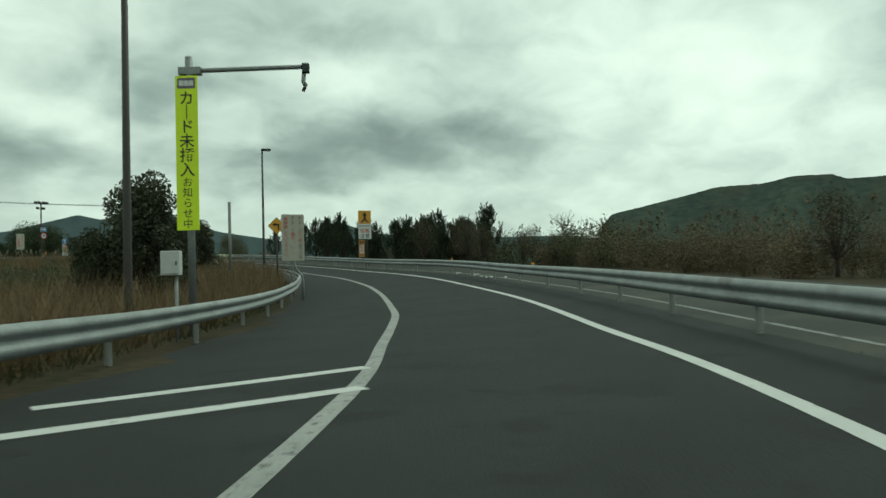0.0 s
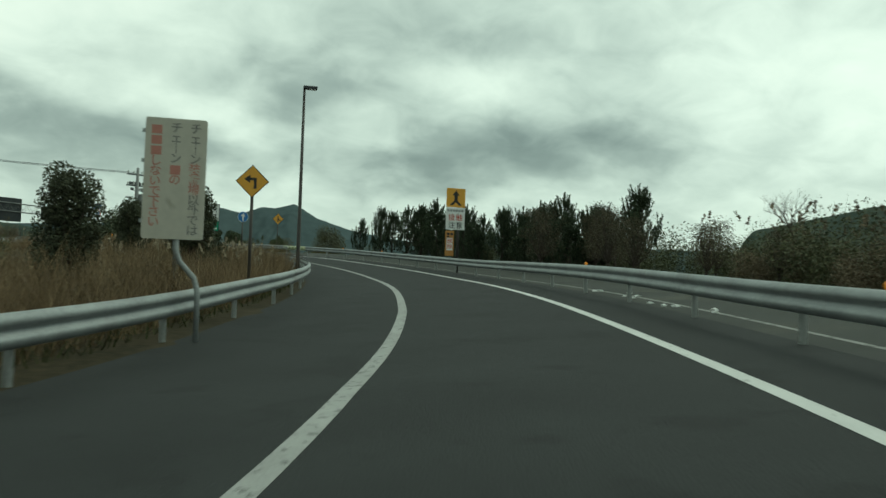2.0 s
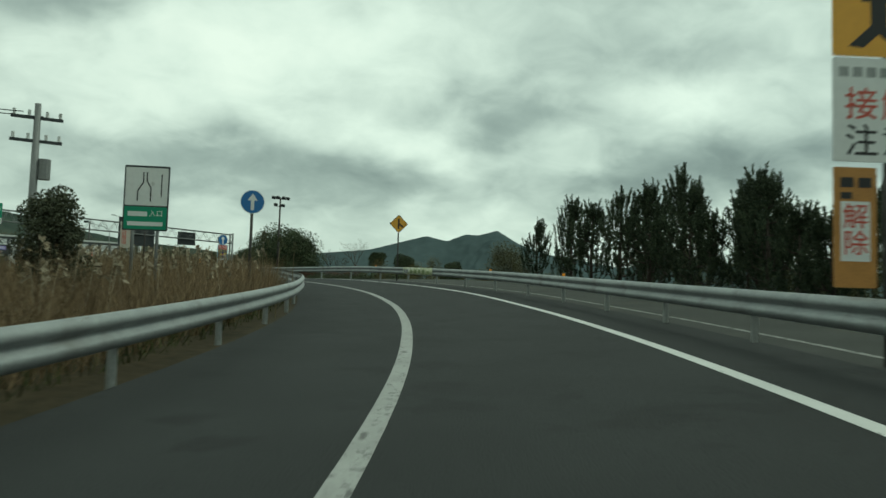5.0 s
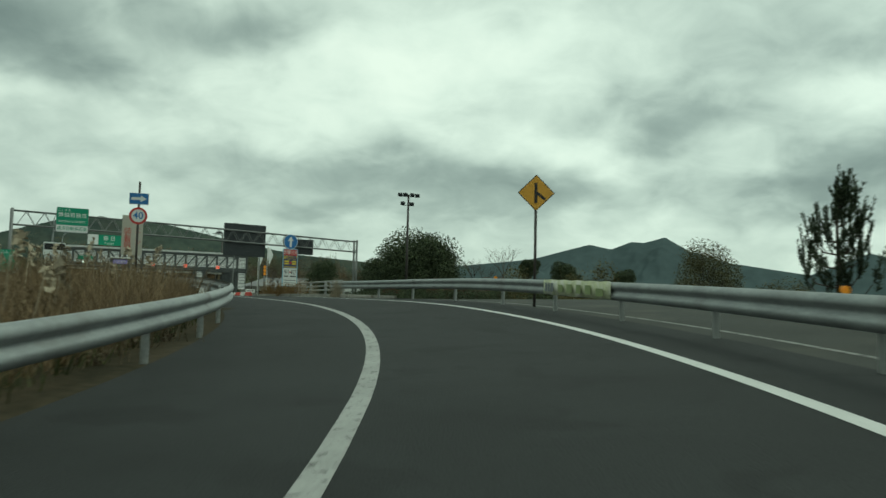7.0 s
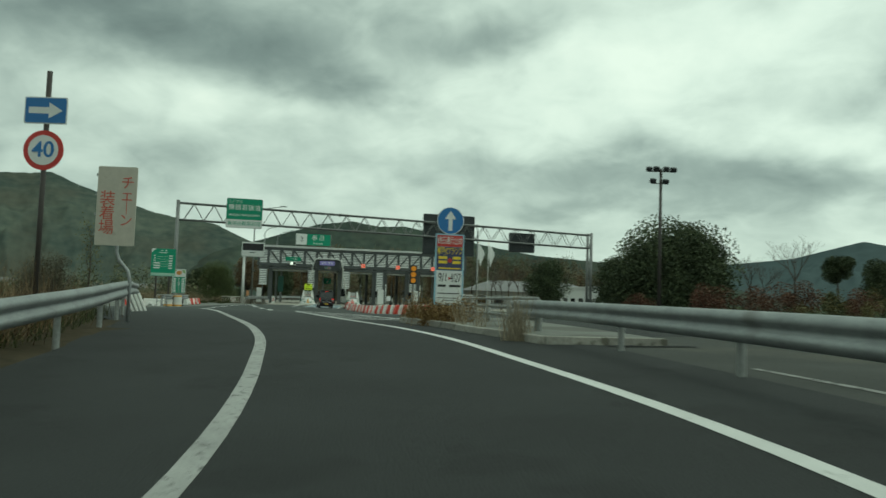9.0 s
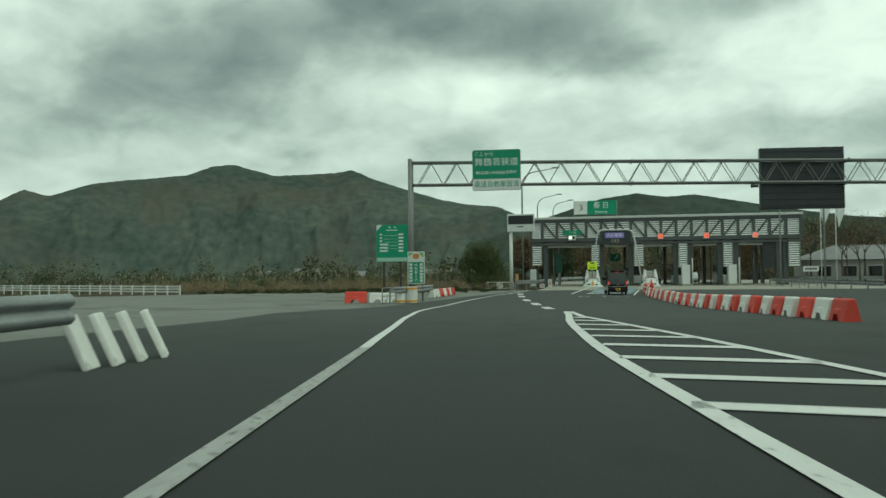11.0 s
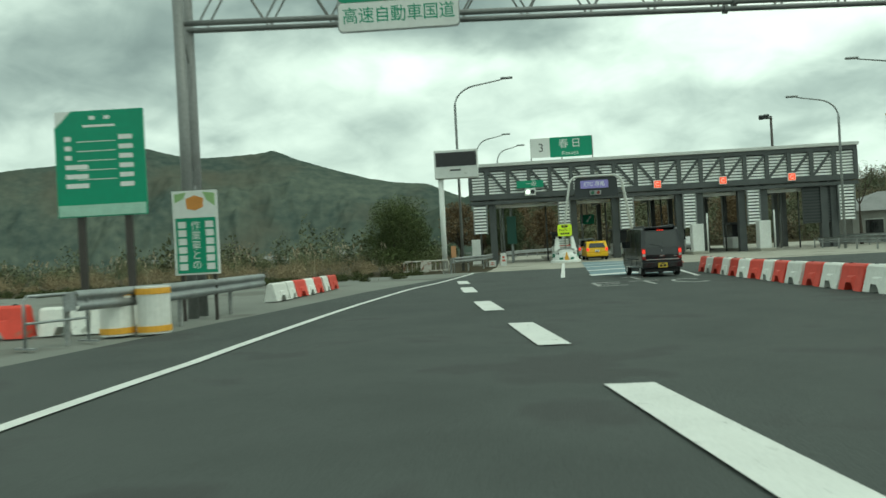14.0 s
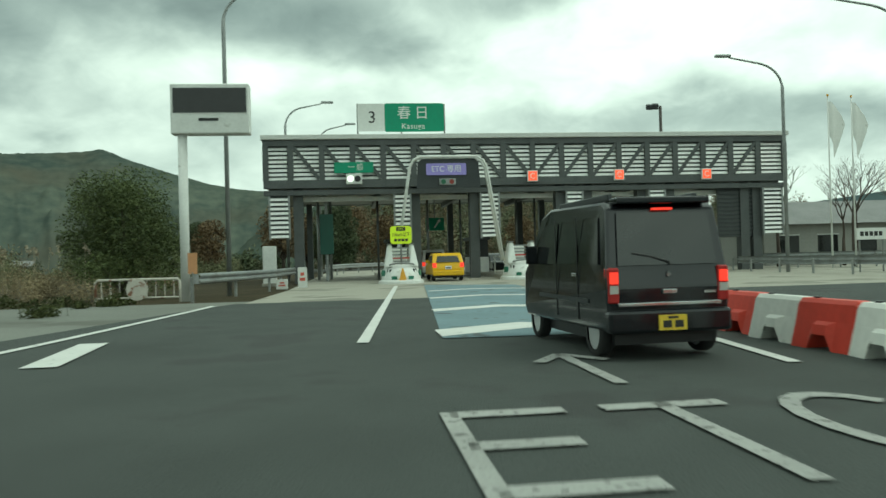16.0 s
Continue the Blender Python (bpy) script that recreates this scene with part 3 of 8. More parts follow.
def pq_of(v):
    return v.x * AX_P.x + v.y * AX_P.y, v.x * AX_Q.x + v.y * AX_Q.y


def smooth_pq(rows):
    return [tuple(v) for v in spline(rows, 1.0)] + [tuple(rows[-1])]


pq_line("lane_line", smooth_pq([pq_of(lane_point(I_END - 3.15, left_line(I_END - 3))), (67.2, 108.5), (66.5, 112.8), (66.05, 116), (65.55, 119.6), (65.15, 124), (64.96, 128.5), (64.92, 132.5), (65.02, 139), (65.28, 143.5), (65.7, 148.5), (66.35, 152.5), (66.9, 157.5), (67.3, 161.5), (67.4, 163)]), 0.19, M_LINE, "white edge line across the toll plaza")
for q0, q1, pa, pb in ((123.1, 126.85, 70.7, 70.3), (130.25, 133.55, 69.85, 69.45), (136.65, 139.9, 68.95, 68.57), (144.2, 147.5, 68.1, 67.78), (150.2, 153.05, 67.58, 67.32)):
    dash = pq_poly("dash", [(pa - 0.225, q0), (pa + 0.225, q0), (pb + 0.225, q1), (pb - 0.225, q1)], M_LINE)
    tagged(dash, "short broad white lane dash on asphalt", "road marking", "dashes across the plaza", "structure")
pq_line("lane_line", [(71.55, 151.6), (73.3, 174.6)], 0.18, M_LINE, "white divider line leading to the toll island")
pq_line("lane_line", [(76.1, 148.0), (77.5, 161.0)], 0.16, M_LINE, "white line beside the barrier row")
pq_line("lane_line", smooth_pq([pq_of(lane_point(I_END - 14.2, right_line(I_END - 14))), (72.25, 101.5), (71.85, 106.5), (71.6, 111.0), (71.55, 115.2), (71.42, 119.2)]), 0.22, M_LINE, "white edge of the hatched island")
pq_line("lane_line", [(71.58, 119.2), (71.95, 114.6), (72.75, 110.7), (74.55, 102.5), (76.35, 95)], 0.22, M_LINE, "white edge of the hatched island")
for k in range(9):
    q = 113.6 - k * 2.1
    right = 72.2 + (113.6 - q) * 0.225
    left = float(np.interp(q, [97, 101.5, 106.5, 111, 115], [72.7, 72.25, 71.85, 71.6, 71.6])) + 0.08
    pq_bar = pq_line("hatch_bar", [(left, q + 0.1), (right, q - 0.4)], 0.4, M_LINE, "white hatch bar between diverging edge lines")
    tagged(pq_bar, group="hatch bars")
for (xa, ya), (xb, yb) in (((4.85, 8.85), (0.95, 8.75)), ((3.95, 7.3), (-0.6, 7.25))):
    vs = []
    for k in range(7):
        f = k / 6
        x, y = xa + (xb - xa) * f, ya + (yb - ya) * f
        for s in (-0.15, 0.15):
            vs.append((x, y + s, surface_z(x, y + s) + 0.006))
    ob = part("hatch_bar", mesh_of("hatch_bar", vs, [(2 * k, 2 * k + 1, 2 * k + 3, 2 * k + 2) for k in range(6)], M_LINE), M_LINE)
    tagged(ob, "white hatch bar on the shoulder", "road marking", "shoulder hatch bars", "structure")

blue = pq_poly("blue_lane_panel", [(72.75, 151.8), (76.2, 151.5), (77.2, 160), (78.2, 172), (74.6, 175)], M_BLUE_ROAD, 0.004)
tagged(blue, "faded blue painted panel on the lane approach", "road marking", kind="structure")
for q, w in ((152.0, 1.1), (157.5, 0.8), (163.0, 0.6), (168.0, 0.5)):
    pa, pb = 72.75 + (q - 151.8) * 0.085, 76.0 + (q - 151.8) * 0.11
    ob = pq_poly("chevron_bar", [(pa, q), ((pa + pb) / 2, q + 0.9), (pb, q), (pb, q + w), ((pa + pb) / 2, q + w + 0.9), (pa, q + w)], M_LINE, 0.009)
    tagged(ob, "worn white chevron bar over blue paint", "road marking", "lane chevrons", "structure")


def road_letter(name, strokes, p, q, label):
    """A tall road letter from strokes in a 1 x 1 box; 1.0 wide, 3.4 long."""
    th = thing(name, label, "road marking", kind="structure")
    for a in strokes:
        pts = [(p + x * 1.0, q + y * 2.2) for x, y in a]
        me_pts = [Vector(v) for v in pts]
        verts, faces = [], []
        for k, v in enumerate(me_pts):
            d = (me_pts[min(k + 1, len(me_pts) - 1)] - me_pts[max(k - 1, 0)]).normalized()
            s = Vector((d.y, -d.x))
            s = Vector((s.x * 0.07, s.y * 0.11))
            for c in (v - s, v + s):
                verts.append((PQ @ Vector((c.x, c.y, 0))) + Vector((0, 0, float(plaza_z(c.y)) + 0.006)))
        for k in range(len(me_pts) - 1):
            faces.append((2 * k, 2 * k + 1, 2 * k + 3, 2 * k + 2))
        part("stroke", mesh_of("stroke", verts, faces, M_LINE_WORN), M_LINE_WORN, th)
    return th


arc = [(0.5 + 0.5 * math.cos(radians(a)), 0.5 + 0.5 * math.sin(radians(a))) for a in range(40, 321, 20)]
road_letter("road_letter_e", [[(0.1, 0), (0.1, 1)], [(0.1, 0.05), (1, 0.05)], [(0.1, 0.5), (0.85, 0.5)], [(0.1, 0.95), (1, 0.95)]], 72.05, 144.05, "white road lettering, letter E")
road_letter("road_letter_t", [[(0.5, 0), (0.5, 1)], [(0, 0.95), (1, 0.95)]], 73.35, 144.05, "white road lettering, letter T")
road_letter("road_letter_c", [arc], 74.65, 144.05, "white road lettering, letter C")
road_letter("road_arrow", [[(0.5, 0), (0.5, 1)], [(0.1, 0.72), (0.5, 1.0)], [(0.9, 0.72), (0.5, 1.0)]], 73.4, 147.2, "white road arrow pointing to the toll lane")

# ---- guardrails ----
W_PROFILE = [(0.0, -0.175), (0.035, -0.165), (0.075, -0.125), (0.085, -0.09), (0.075, -0.055), (0.02, -0.02), (0.012, 0.0), (0.02, 0.02), (0.075, 0.055), (0.085, 0.09), (0.075, 0.125), (0.035, 0.165), (0.0, 0.175)]


BRACKET = bpy.data.meshes.new("bracket")
_bm = bmesh.new()
add_box(_bm, 0.03, 0.25, -0.035, 0.035, -0.1, -0.085)
add_box(_bm, 0.03, 0.25, -0.035, 0.035, 0.085, 0.1)
add_box(_bm, 0.24, 0.255, -0.035, 0.035, -0.1, 0.1)
add_box(_bm, 0.045, 0.06, -0.05, 0.05, -0.12, 0.12)
_bm.to_mesh(BRACKET)
_bm.free()
BRACKET.materials.append(M_RAILPOST)


def guardrail(name, label, pts, side, height=0.70, post_every=4, round_end=(False, False), posts=True):
    """A W-beam along pts (about 1 m apart); side: which way the corrugation faces, +1 to the right of travel."""
    th = thing(name, label, "guardrail", Matrix.Translation(pts[0]))
    base = pts[0]
    post_mesh = None
    n = len(pts)
    off = []
    for k in range(n):
        d = pts[min(k + 1, n - 1)] - pts[max(k - 1, 0)]
        d.z = 0
        d.normalize()
        off.append(Vector((d.y, -d.x, 0)) * side)
    for k0 in range(0, n - 1, post_every):
        k1 = min(k0 + post_every, n - 1)
        verts, faces = [], []
        jut = 0.002 * ((k0 // post_every) % 2)
        w = len(W_PROFILE)
        for back in (0, 1):
            for k in range(k0, k1 + 1):
                for px, pz in W_PROFILE:
                    verts.append(pts[k] - base + off[k] * (0.24 + px - 0.006 * back + jut) + Vector((0, 0, height + pz * 1.12)))
        rows = k1 - k0 + 1
        for back in (0, 1):
            b0 = back * rows * w
            for r in range(rows - 1):
                for j in range(w - 1):
                    q = (b0 + r * w + j, b0 + r * w + j + 1, b0 + (r + 1) * w + j + 1, b0 + (r + 1) * w + j)
                    faces.append(q if back == 0 else q[::-1])
        part("beam", mesh_of("beam", verts, faces, M_GALV, smooth=True), M_GALV, th)
        if posts:
            if post_mesh is None:
                bm = tube([(0, 0, -0.3), (0, 0, height + 0.06)], 0.057, 12)
                tube([(0, 0, height + 0.06), (0, 0, height + 0.085)], [0.06, 0.02], 12, bm)
                post_mesh = bpy.data.meshes.new("post")
                bm.to_mesh(post_mesh)
                bm.free()
                post_mesh.materials.append(M_RAILPOST)
            po = part("post", post_mesh, M_RAILPOST, th)
            po.matrix_local = Matrix.Translation(pts[k0] - base)
            br = part("bracket", BRACKET, M_RAILPOST, po)
            br.matrix_local = Matrix.Translation((0, 0, height)) @ Matrix.Rotation(math.atan2(off[k0].y, off[k0].x), 4, "Z")
    for which, k in ((0, 0), (1, n - 1)):
        if round_end[which]:
            c = pts[k] - base + Vector((0, 0, height))
            d = (pts[k] - pts[k - 1 if k else 1]).normalized()
            arc_pts = [c + off[k] * (0.09 * math.cos(a) + 0.18) + d * 0.22 * math.sin(a) for a in np.linspace(0, math.pi, 7)]
            verts, faces = [], []
            for p in arc_pts:
                verts += [p + Vector((0, 0, -0.17)), p + Vector((0, 0, 0.17))]
            for j in range(len(arc_pts) - 1):
                faces.append((2 * j, 2 * j + 1, 2 * j + 3, 2 * j + 2))
            part("end_cap", mesh_of("end_cap", verts, faces, M_GALV, smooth=True), M_GALV, th, "rounded galvanised end wing")
    return th


I_LR = int(np.argmin((LANE[:, 0] - 11.0) ** 2 + (LANE[:, 1] - 118.4) ** 2))
I_RR = int(np.argmin((LANE[:, 0] - 17.5) ** 2 + (LANE[:, 1] - 110.2) ** 2))


guardrail("guardrail", "galvanised W-beam guardrail along the ramp's inner edge", [lane_point(i, left_rail(i), float(np.interp(i, [118, 138], [0.0, 0.2]))) for i in np.arange(1.55, I_LR + 3.8, 1.0875)], 1, height=0.65)
guardrail("guardrail", "galvanised W-beam guardrail along the ramp's outer edge", [lane_point(i, right_rail(i)) for i in np.arange(2.9, I_RR + 1.5, 1.0)], -1, height=0.64)


def pq_pts(rows, lift=0.0, step=1.0):
    pts = []
    for (p0, q0), (p1, q1) in zip(rows, rows[1:]):
        n = max(1, int(math.hypot(p1 - p0, q1 - q0) / step))
        for k in range(n):
            p, q = p0 + (p1 - p0) * k / n, q0 + (q1 - q0) * k / n
            pts.append(PQ @ Vector((p, q, 0)) + Vector((0, 0, float(plaza_z(q)) + lift)))
    p, q = rows[-1]
    pts.append(PQ @ Vector((p, q, 0)) + Vector((0, 0, float(plaza_z(q)) + lift)))
    return pts


guardrail("guardrail", "short galvanised guardrail protecting the gantry column", pq_pts([(61.0, 133.6), (61.75, 135.8), (61.7, 142.4)]), 1, height=0.78, post_every=3, round_end=(True, True))
guardrail("guardrail", "galvanised guardrail leading to the toll gate", pq_pts([(65.8, 168.0), (67.6, 176), (67.9, 184)]), 1, round_end=(True, False))
guardrail("guardrail", "galvanised guardrail beyond the toll lane", pq_pts([(69.0, 200), (70.5, 212), (75.5, 226), (80, 246)]), 1)
guardrail("guardrail", "galvanised guardrail beside the office ground", pq_pts([(94.4, 184.6), (93.6, 182), (93.5, 176), (93.4, 166), (94.5, 152)]), -1, height=0.62, post_every=3)
guardrail("guardrail", "galvanised guardrail along the office drive", pq_pts([(97.0, 186.5), (101, 184), (118, 178), (135, 174)]), -1, height=0.75, post_every=2)
fence_pts = pq_pts([(34.6, 157.5), (20, 165), (-3, 176)], 0.0, 2.0)
th = thing("board_fence", "low white board fence at the lot's far edge", "fence", Matrix.Translation(fence_pts[0]))
for c in fence_pts:
    part("post", boxm(-0.06, 0.06, -0.06, 0.06, -0.3, 0.86, m=Matrix.Translation(c - fence_pts[0])), M_WHITEPAINT, th)
for c0, c1 in zip(fence_pts, fence_pts[1:]):
    dv = c1 - c0
    for z in (0.22, 0.48, 0.74):
        part("board", boxm(-dv.length / 2 + 0.01, dv.length / 2 - 0.01, -0.085, -0.06, z - 0.075, z + 0.075, m=Matrix.Translation((c0 + c1) / 2 - fence_pts[0]) @ Matrix.Rotation(math.atan2(dv.y, dv.x), 4, "Z")), M_WHITEPAINT, th)

# pipe railing at the gore
rail_pts = pq_pts([(76.75, 85.2), (77.5, 95.6), (79.0, 104.0)], 0.16, 1.0)
th = thing("pipe_railing", "grey steel pipe railing with three bars", "railing", Matrix.Translation(rail_pts[0]))
for h in (0.27, 0.5, 0.74):
    part("bar", tube([p - rail_pts[0] + Vector((0, 0, h)) for p in rail_pts], 0.045, 8), M_RAILPOST, th, smooth=True)
for p in rail_pts[::3]:
    part("post", tube([p - rail_pts[0] + Vector((0, 0, -0.2)), p - rail_pts[0] + Vector((0, 0, 0.72))], 0.075, 12), M_RAILPOST, th, smooth=True)

# orange delineators on the outer rail
dl = None
for i in (41, 55, 91, 99.6, 115.6):
    c = lane_point(i, right_rail(i) + 0.02, -0.1)
    if dl is None:
        dl = thing("delineator", "round orange reflector on a rail post", "reflector", Matrix.Translation(c), "orange delineators")
        part("stem", tube([(0, 0, 0.7), (0, 0, 0.92)], 0.025, 8), M_POLE, dl)
        bm = plate(disc(0.05, 0, 0.97, 20), 0.04, y=-0.02)
        part("reflector", bm, M_ORANGE, dl)
    else:
        copy_thing(dl, Matrix.Translation(c))

# ---- signs ----


def travel_yaw(i):
    i = min(max(int(i), 0), LAST)
    return math.degrees(math.atan2(-TAN[i, 0], TAN[i, 1]))


def stand(x, y, yaw, z=None):
    return pose(x, y, ground_z(x, y) if z is None else z, 0, 0, yaw)


def arrow_up(w, h, cx, cz, head=0.42, shaft=0.34):
    hh = h * head
    return [(cx - w * shaft / 2, cz - h / 2), (cx + w * shaft / 2, cz - h / 2), (cx + w * shaft / 2, cz + h / 2 - hh), (cx + w / 2, cz + h / 2 - hh), (cx, cz + h / 2), (cx - w / 2, cz + h / 2 - hh), (cx - w * shaft / 2, cz + h / 2 - hh)]


def diamond_sign(x, y, z_mid, half, yaw, glyph, label):
    g = ground_z(x, y)
    th = thing("warning_sign", label, "road sign", pose(x, y, g, 0, 0, yaw))
    zc = z_mid - g
    part("pole", tube([(0, 0.06, -0.4), (0, 0.06, zc + half * 0.7)], 0.045, 10), M_BROWN, th, smooth=True)
    part("border", plate([(0, zc - half), (half, zc), (0, zc + half), (-half, zc)], 0.02), M_INK, th)
    h2 = half * 0.94
    face = part("face", plate([(0, zc - h2), (h2, zc), (0, zc + h2), (-h2, zc)], 0.01, y=-0.006), M_YELLOW, th)
    for o in glyph:
        part("symbol", plate([(a * half, zc + b * half) for a, b in o], 0.006, y=-0.011), M_INK, face)
    return th


# amber "bend" sign, merge sign
diamond_sign(16.1, 39.2, 2.20, 0.47, -20, [[(0.10, -0.45), (0.26, -0.45), (0.26, 0.22), (-0.14, 0.22), (-0.14, 0.06), (0.10, 0.06)], [(-0.5, 0.14), (-0.12, -0.1), (-0.12, 0.38)]], "amber diamond sign with a bent black arrow")
diamond_sign(30.0, 96.2, 5.2, 0.58, 3, [[(-0.1, -0.55), (0.06, -0.55), (0.06, 0.55), (-0.1, 0.55)], [(0.06, 0.08), (0.52, -0.28), (0.44, -0.42), (0.06, -0.12)]], "amber diamond sign with a merging-lane symbol")


def round_arrow_sign(x, y, zc_abs, r, yaw, label, double=False, pole_top=None):
    g = ground_z(x, y)
    th = thing("arrow_sign", label, "road sign", pose(x, y, g, 0, 0, yaw))
    zc = zc_abs - g
    part("pole", tube([(0, 0.06, -0.4), (0, 0.06, (pole_top or zc_abs) - g)], 0.05, 10), M_BROWN, th, smooth=True)
    part("rim", plate(disc(r, 0, zc), 0.02), M_WHITE, th)
    face = part("face", plate(disc(r * 0.95, 0, zc), 0.01, y=-0.006), M_BLUE, th)
    part("arrow", plate(arrow_up(r * 0.85, r * 1.45, 0, zc), 0.006, y=-0.011), M_WHITE, face)
    if double:
        part("rear_disc", plate(disc(r * 0.97, 0, zc), 0.02, y=0.16), M_DARKSTEEL, th, "dark back of a second disc")
    return th


round_arrow_sign(22.58, 75.44, 3.73, 0.40, 8, "round blue sign with a white upward arrow", pole_top=3.95)
board_sign = round_arrow_sign(17.15, 117.9, 5.17, 0.44, 33, "round blue arrow sign above a road-closure notice board", double=True, pole_top=5.5)
zb = -board_sign.location.z
nb = part("notice_board", plate(round_rect(0.94, 2.25, 0.03, 0, 3.62 + zb), 0.03, y=-0.02), mat("pale_blue_board_frame", (0.30, 0.50, 0.62), 0.5), board_sign, "pale blue framed notice board")
part("red_panel", plate(round_rect(0.84, 0.36, 0.01, 0, 4.52 + zb), 0.006, y=-0.03), M_RED, nb)
part("navy_panel", plate(round_rect(0.84, 0.74, 0.01, 0, 3.96 + zb), 0.006, y=-0.03), mat("navy_panel", (0.045, 0.05, 0.13), 0.5), nb)
part("white_panel", plate(round_rect(0.84, 1.05, 0.01, 0, 3.05 + zb), 0.006, y=-0.03), M_WHITE, nb)
lettering("終日通行止め", 0.27, M_WHITE, nb, 0, -0.037, 4.52 + zb, stretch=0.5, bold=0.002)
M_YTEXT = mat("yellow_lettering", (0.8, 0.6, 0.05), 0.5)
lettering("神戸JCTランプ", 0.26, M_YTEXT, nb, 0, -0.037, 4.19 + zb, stretch=0.49, bold=0.002)
bars([(-0.36, -0.08, 3.94 + zb, 4.03 + zb), (-0.36, -0.08, 3.80 + zb, 3.89 + zb), (0.1, 0.36, 3.94 + zb, 4.03 + zb), (0.1, 0.36, 3.80 + zb, 3.89 + zb)], M_YTEXT, nb, -0.036)
part("red_spot", plate(disc(0.07, 0.01, 3.9 + zb, 16), 0.006, y=-0.036), M_RED, nb)
bars([(-0.36, 0.36, 3.63 + zb, 3.67 + zb)], M_YTEXT, nb, -0.036)
lettering("9/1", 0.40, M_INK, nb, -0.2, -0.037, 3.34 + zb, stretch=0.62)
part("red_arrow", plate([(-0.02, 3.27 + zb), (0.06, 3.33 + zb), (-0.02, 3.39 + zb)], 0.006, y=-0.036), M_RED, nb)
lettering("4/27", 0.40, M_INK, nb, 0.21, -0.037, 3.34 + zb, stretch=0.5)
bars([(-0.36, -0.1, 3.06 + zb, 3.13 + zb), (0.02, 0.38, 3.06 + zb, 3.13 + zb), (-0.36, 0.36, 2.84 + zb, 2.87 + zb), (-0.36, 0.3, 2.70 + zb, 2.72 + zb), (-0.1, 0.2, 2.62 + zb, 2.64 + zb)], M_INK, nb, -0.036)

# one-way arrow and speed limit
x, y = 13.06, 105.95
g = ground_z(x, y)
th = thing("speed_sign", "white 40 disc with red rim under blue arrow plate", "road sign", pose(x, y, g, 0, 0, 20))
part("pole", tube([(0, 0.06, -0.4), (0, 0.06, 6.82 - g)], 0.05, 10), M_BROWN, th, smooth=True)
z0 = 6.04 - g
part("arrow_plate_rim", plate(round_rect(0.82, 0.52, 0.03, 0, z0), 0.02), M_WHITE, th)
f = part("arrow_plate", plate(round_rect(0.78, 0.48, 0.03, 0, z0), 0.01, y=-0.006), M_BLUE, th)
part("arrow", plate([(b - 0 + 0.0, z0 - a) for a, b in [(p[0], p[1]) for p in arrow_up(0.31, 0.65, 0, 0, 0.4, 0.4)]], 0.006, y=-0.011), M_WHITE, f)
z0 = 5.27 - g
part("disc", plate(disc(0.385, 0, z0), 0.02), M_RED, th)
f = part("face", plate(disc(0.29, 0, z0), 0.01, y=-0.006), M_WHITE, th)
lettering("40", 0.43, M_BLUE, f, 0, -0.010, z0, bold=0.006)


def cranked_board(x, y, yaw, z_top, w, h, label):
    """A white board on a cranked pipe post."""
    g = ground_z(x, y)
    th = thing("notice_sign", label, "road sign", pose(x, y, g, 0, 0, yaw))
    zt = z_top - g
    part("board", plate(round_rect(w, h, 0.04, 0, zt - h / 2), 0.03), M_CREAM, th)
    zb = zt - h
    part("post", tube([(0.05, 0.08, zt - 0.3), (0.05, 0.08, zb - 0.15), (0.12, 0.08, zb - 0.35), (0.36, 0.08, zb - 0.62), (0.42, 0.08, zb - 0.85), (0.42, 0.08, -0.4)], 0.045, 10), M_GALV, th, "cranked galvanised pipe post", smooth=True)
    for k in range(4):
        part("clamp", boxm(-w / 2 - 0.04, -w / 2, 0.0, 0.03, zb + 0.25 + k * (h - 0.5) / 3, zb + 0.31 + k * (h - 0.5) / 3), M_GALV, th)
    return th, zt, zb


th, zt, zb2 = cranked_board(10.93, 110.17, 22, 5.74, 0.98, 2.0, "white sign board with red writing on a cranked post")
lettering("チ\nェ\nー\nン".replace("ー", "｜"), 0.36, M_REDTEXT, th, 0.26, -0.006, zt - 0.9, line=0.88)
lettering("装\n着\n場", 0.40, M_REDTEXT, th, -0.22, -0.006, zt - 1.2, line=0.92)
th, zt, zb2 = cranked_board(13.1, 30.15, -12, 2.05, 0.95, 1.95, "white notice board with faded red and dark writing")
M_GREYTEXT = mat("faded_grey_lettering", (0.20, 0.19, 0.18), 0.6, var=0.15)
M_PINKTEXT = mat("bleached_red_lettering", (0.46, 0.20, 0.16), 0.6, var=0.15)
for k, ch in enumerate("チェ｜ン装着場以外では"):
    lettering(ch, 0.19, M_PINKTEXT if k in (4, 5, 6) else M_GREYTEXT, th, 0.30, -0.003, zt - 0.16 - k * 0.165, bold=0.002)
for k, ch in enumerate("チェ｜ン"):
    lettering(ch, 0.19, M_GREYTEXT, th, 0.0, -0.003, zt - 0.16 - k * 0.165, bold=0.002)
bars([(-0.08, 0.08, zt - 0.91, zt - 0.76)], M_PINKTEXT, th, 0.0)
lettering("の", 0.19, M_PINKTEXT, th, 0.0, -0.003, zt - 1.0, bold=0.002)
bars([(-0.38, -0.22, zt - 0.26 - k * 0.17, zt - 0.12 - k * 0.17) for k in range(3)], M_PINKTEXT, th, 0.0)
for k, ch in enumerate("しないで下さい"):
    lettering(ch, 0.19, M_PINKTEXT, th, -0.30, -0.003, zt - 0.70 - k * 0.165, bold=0.002)

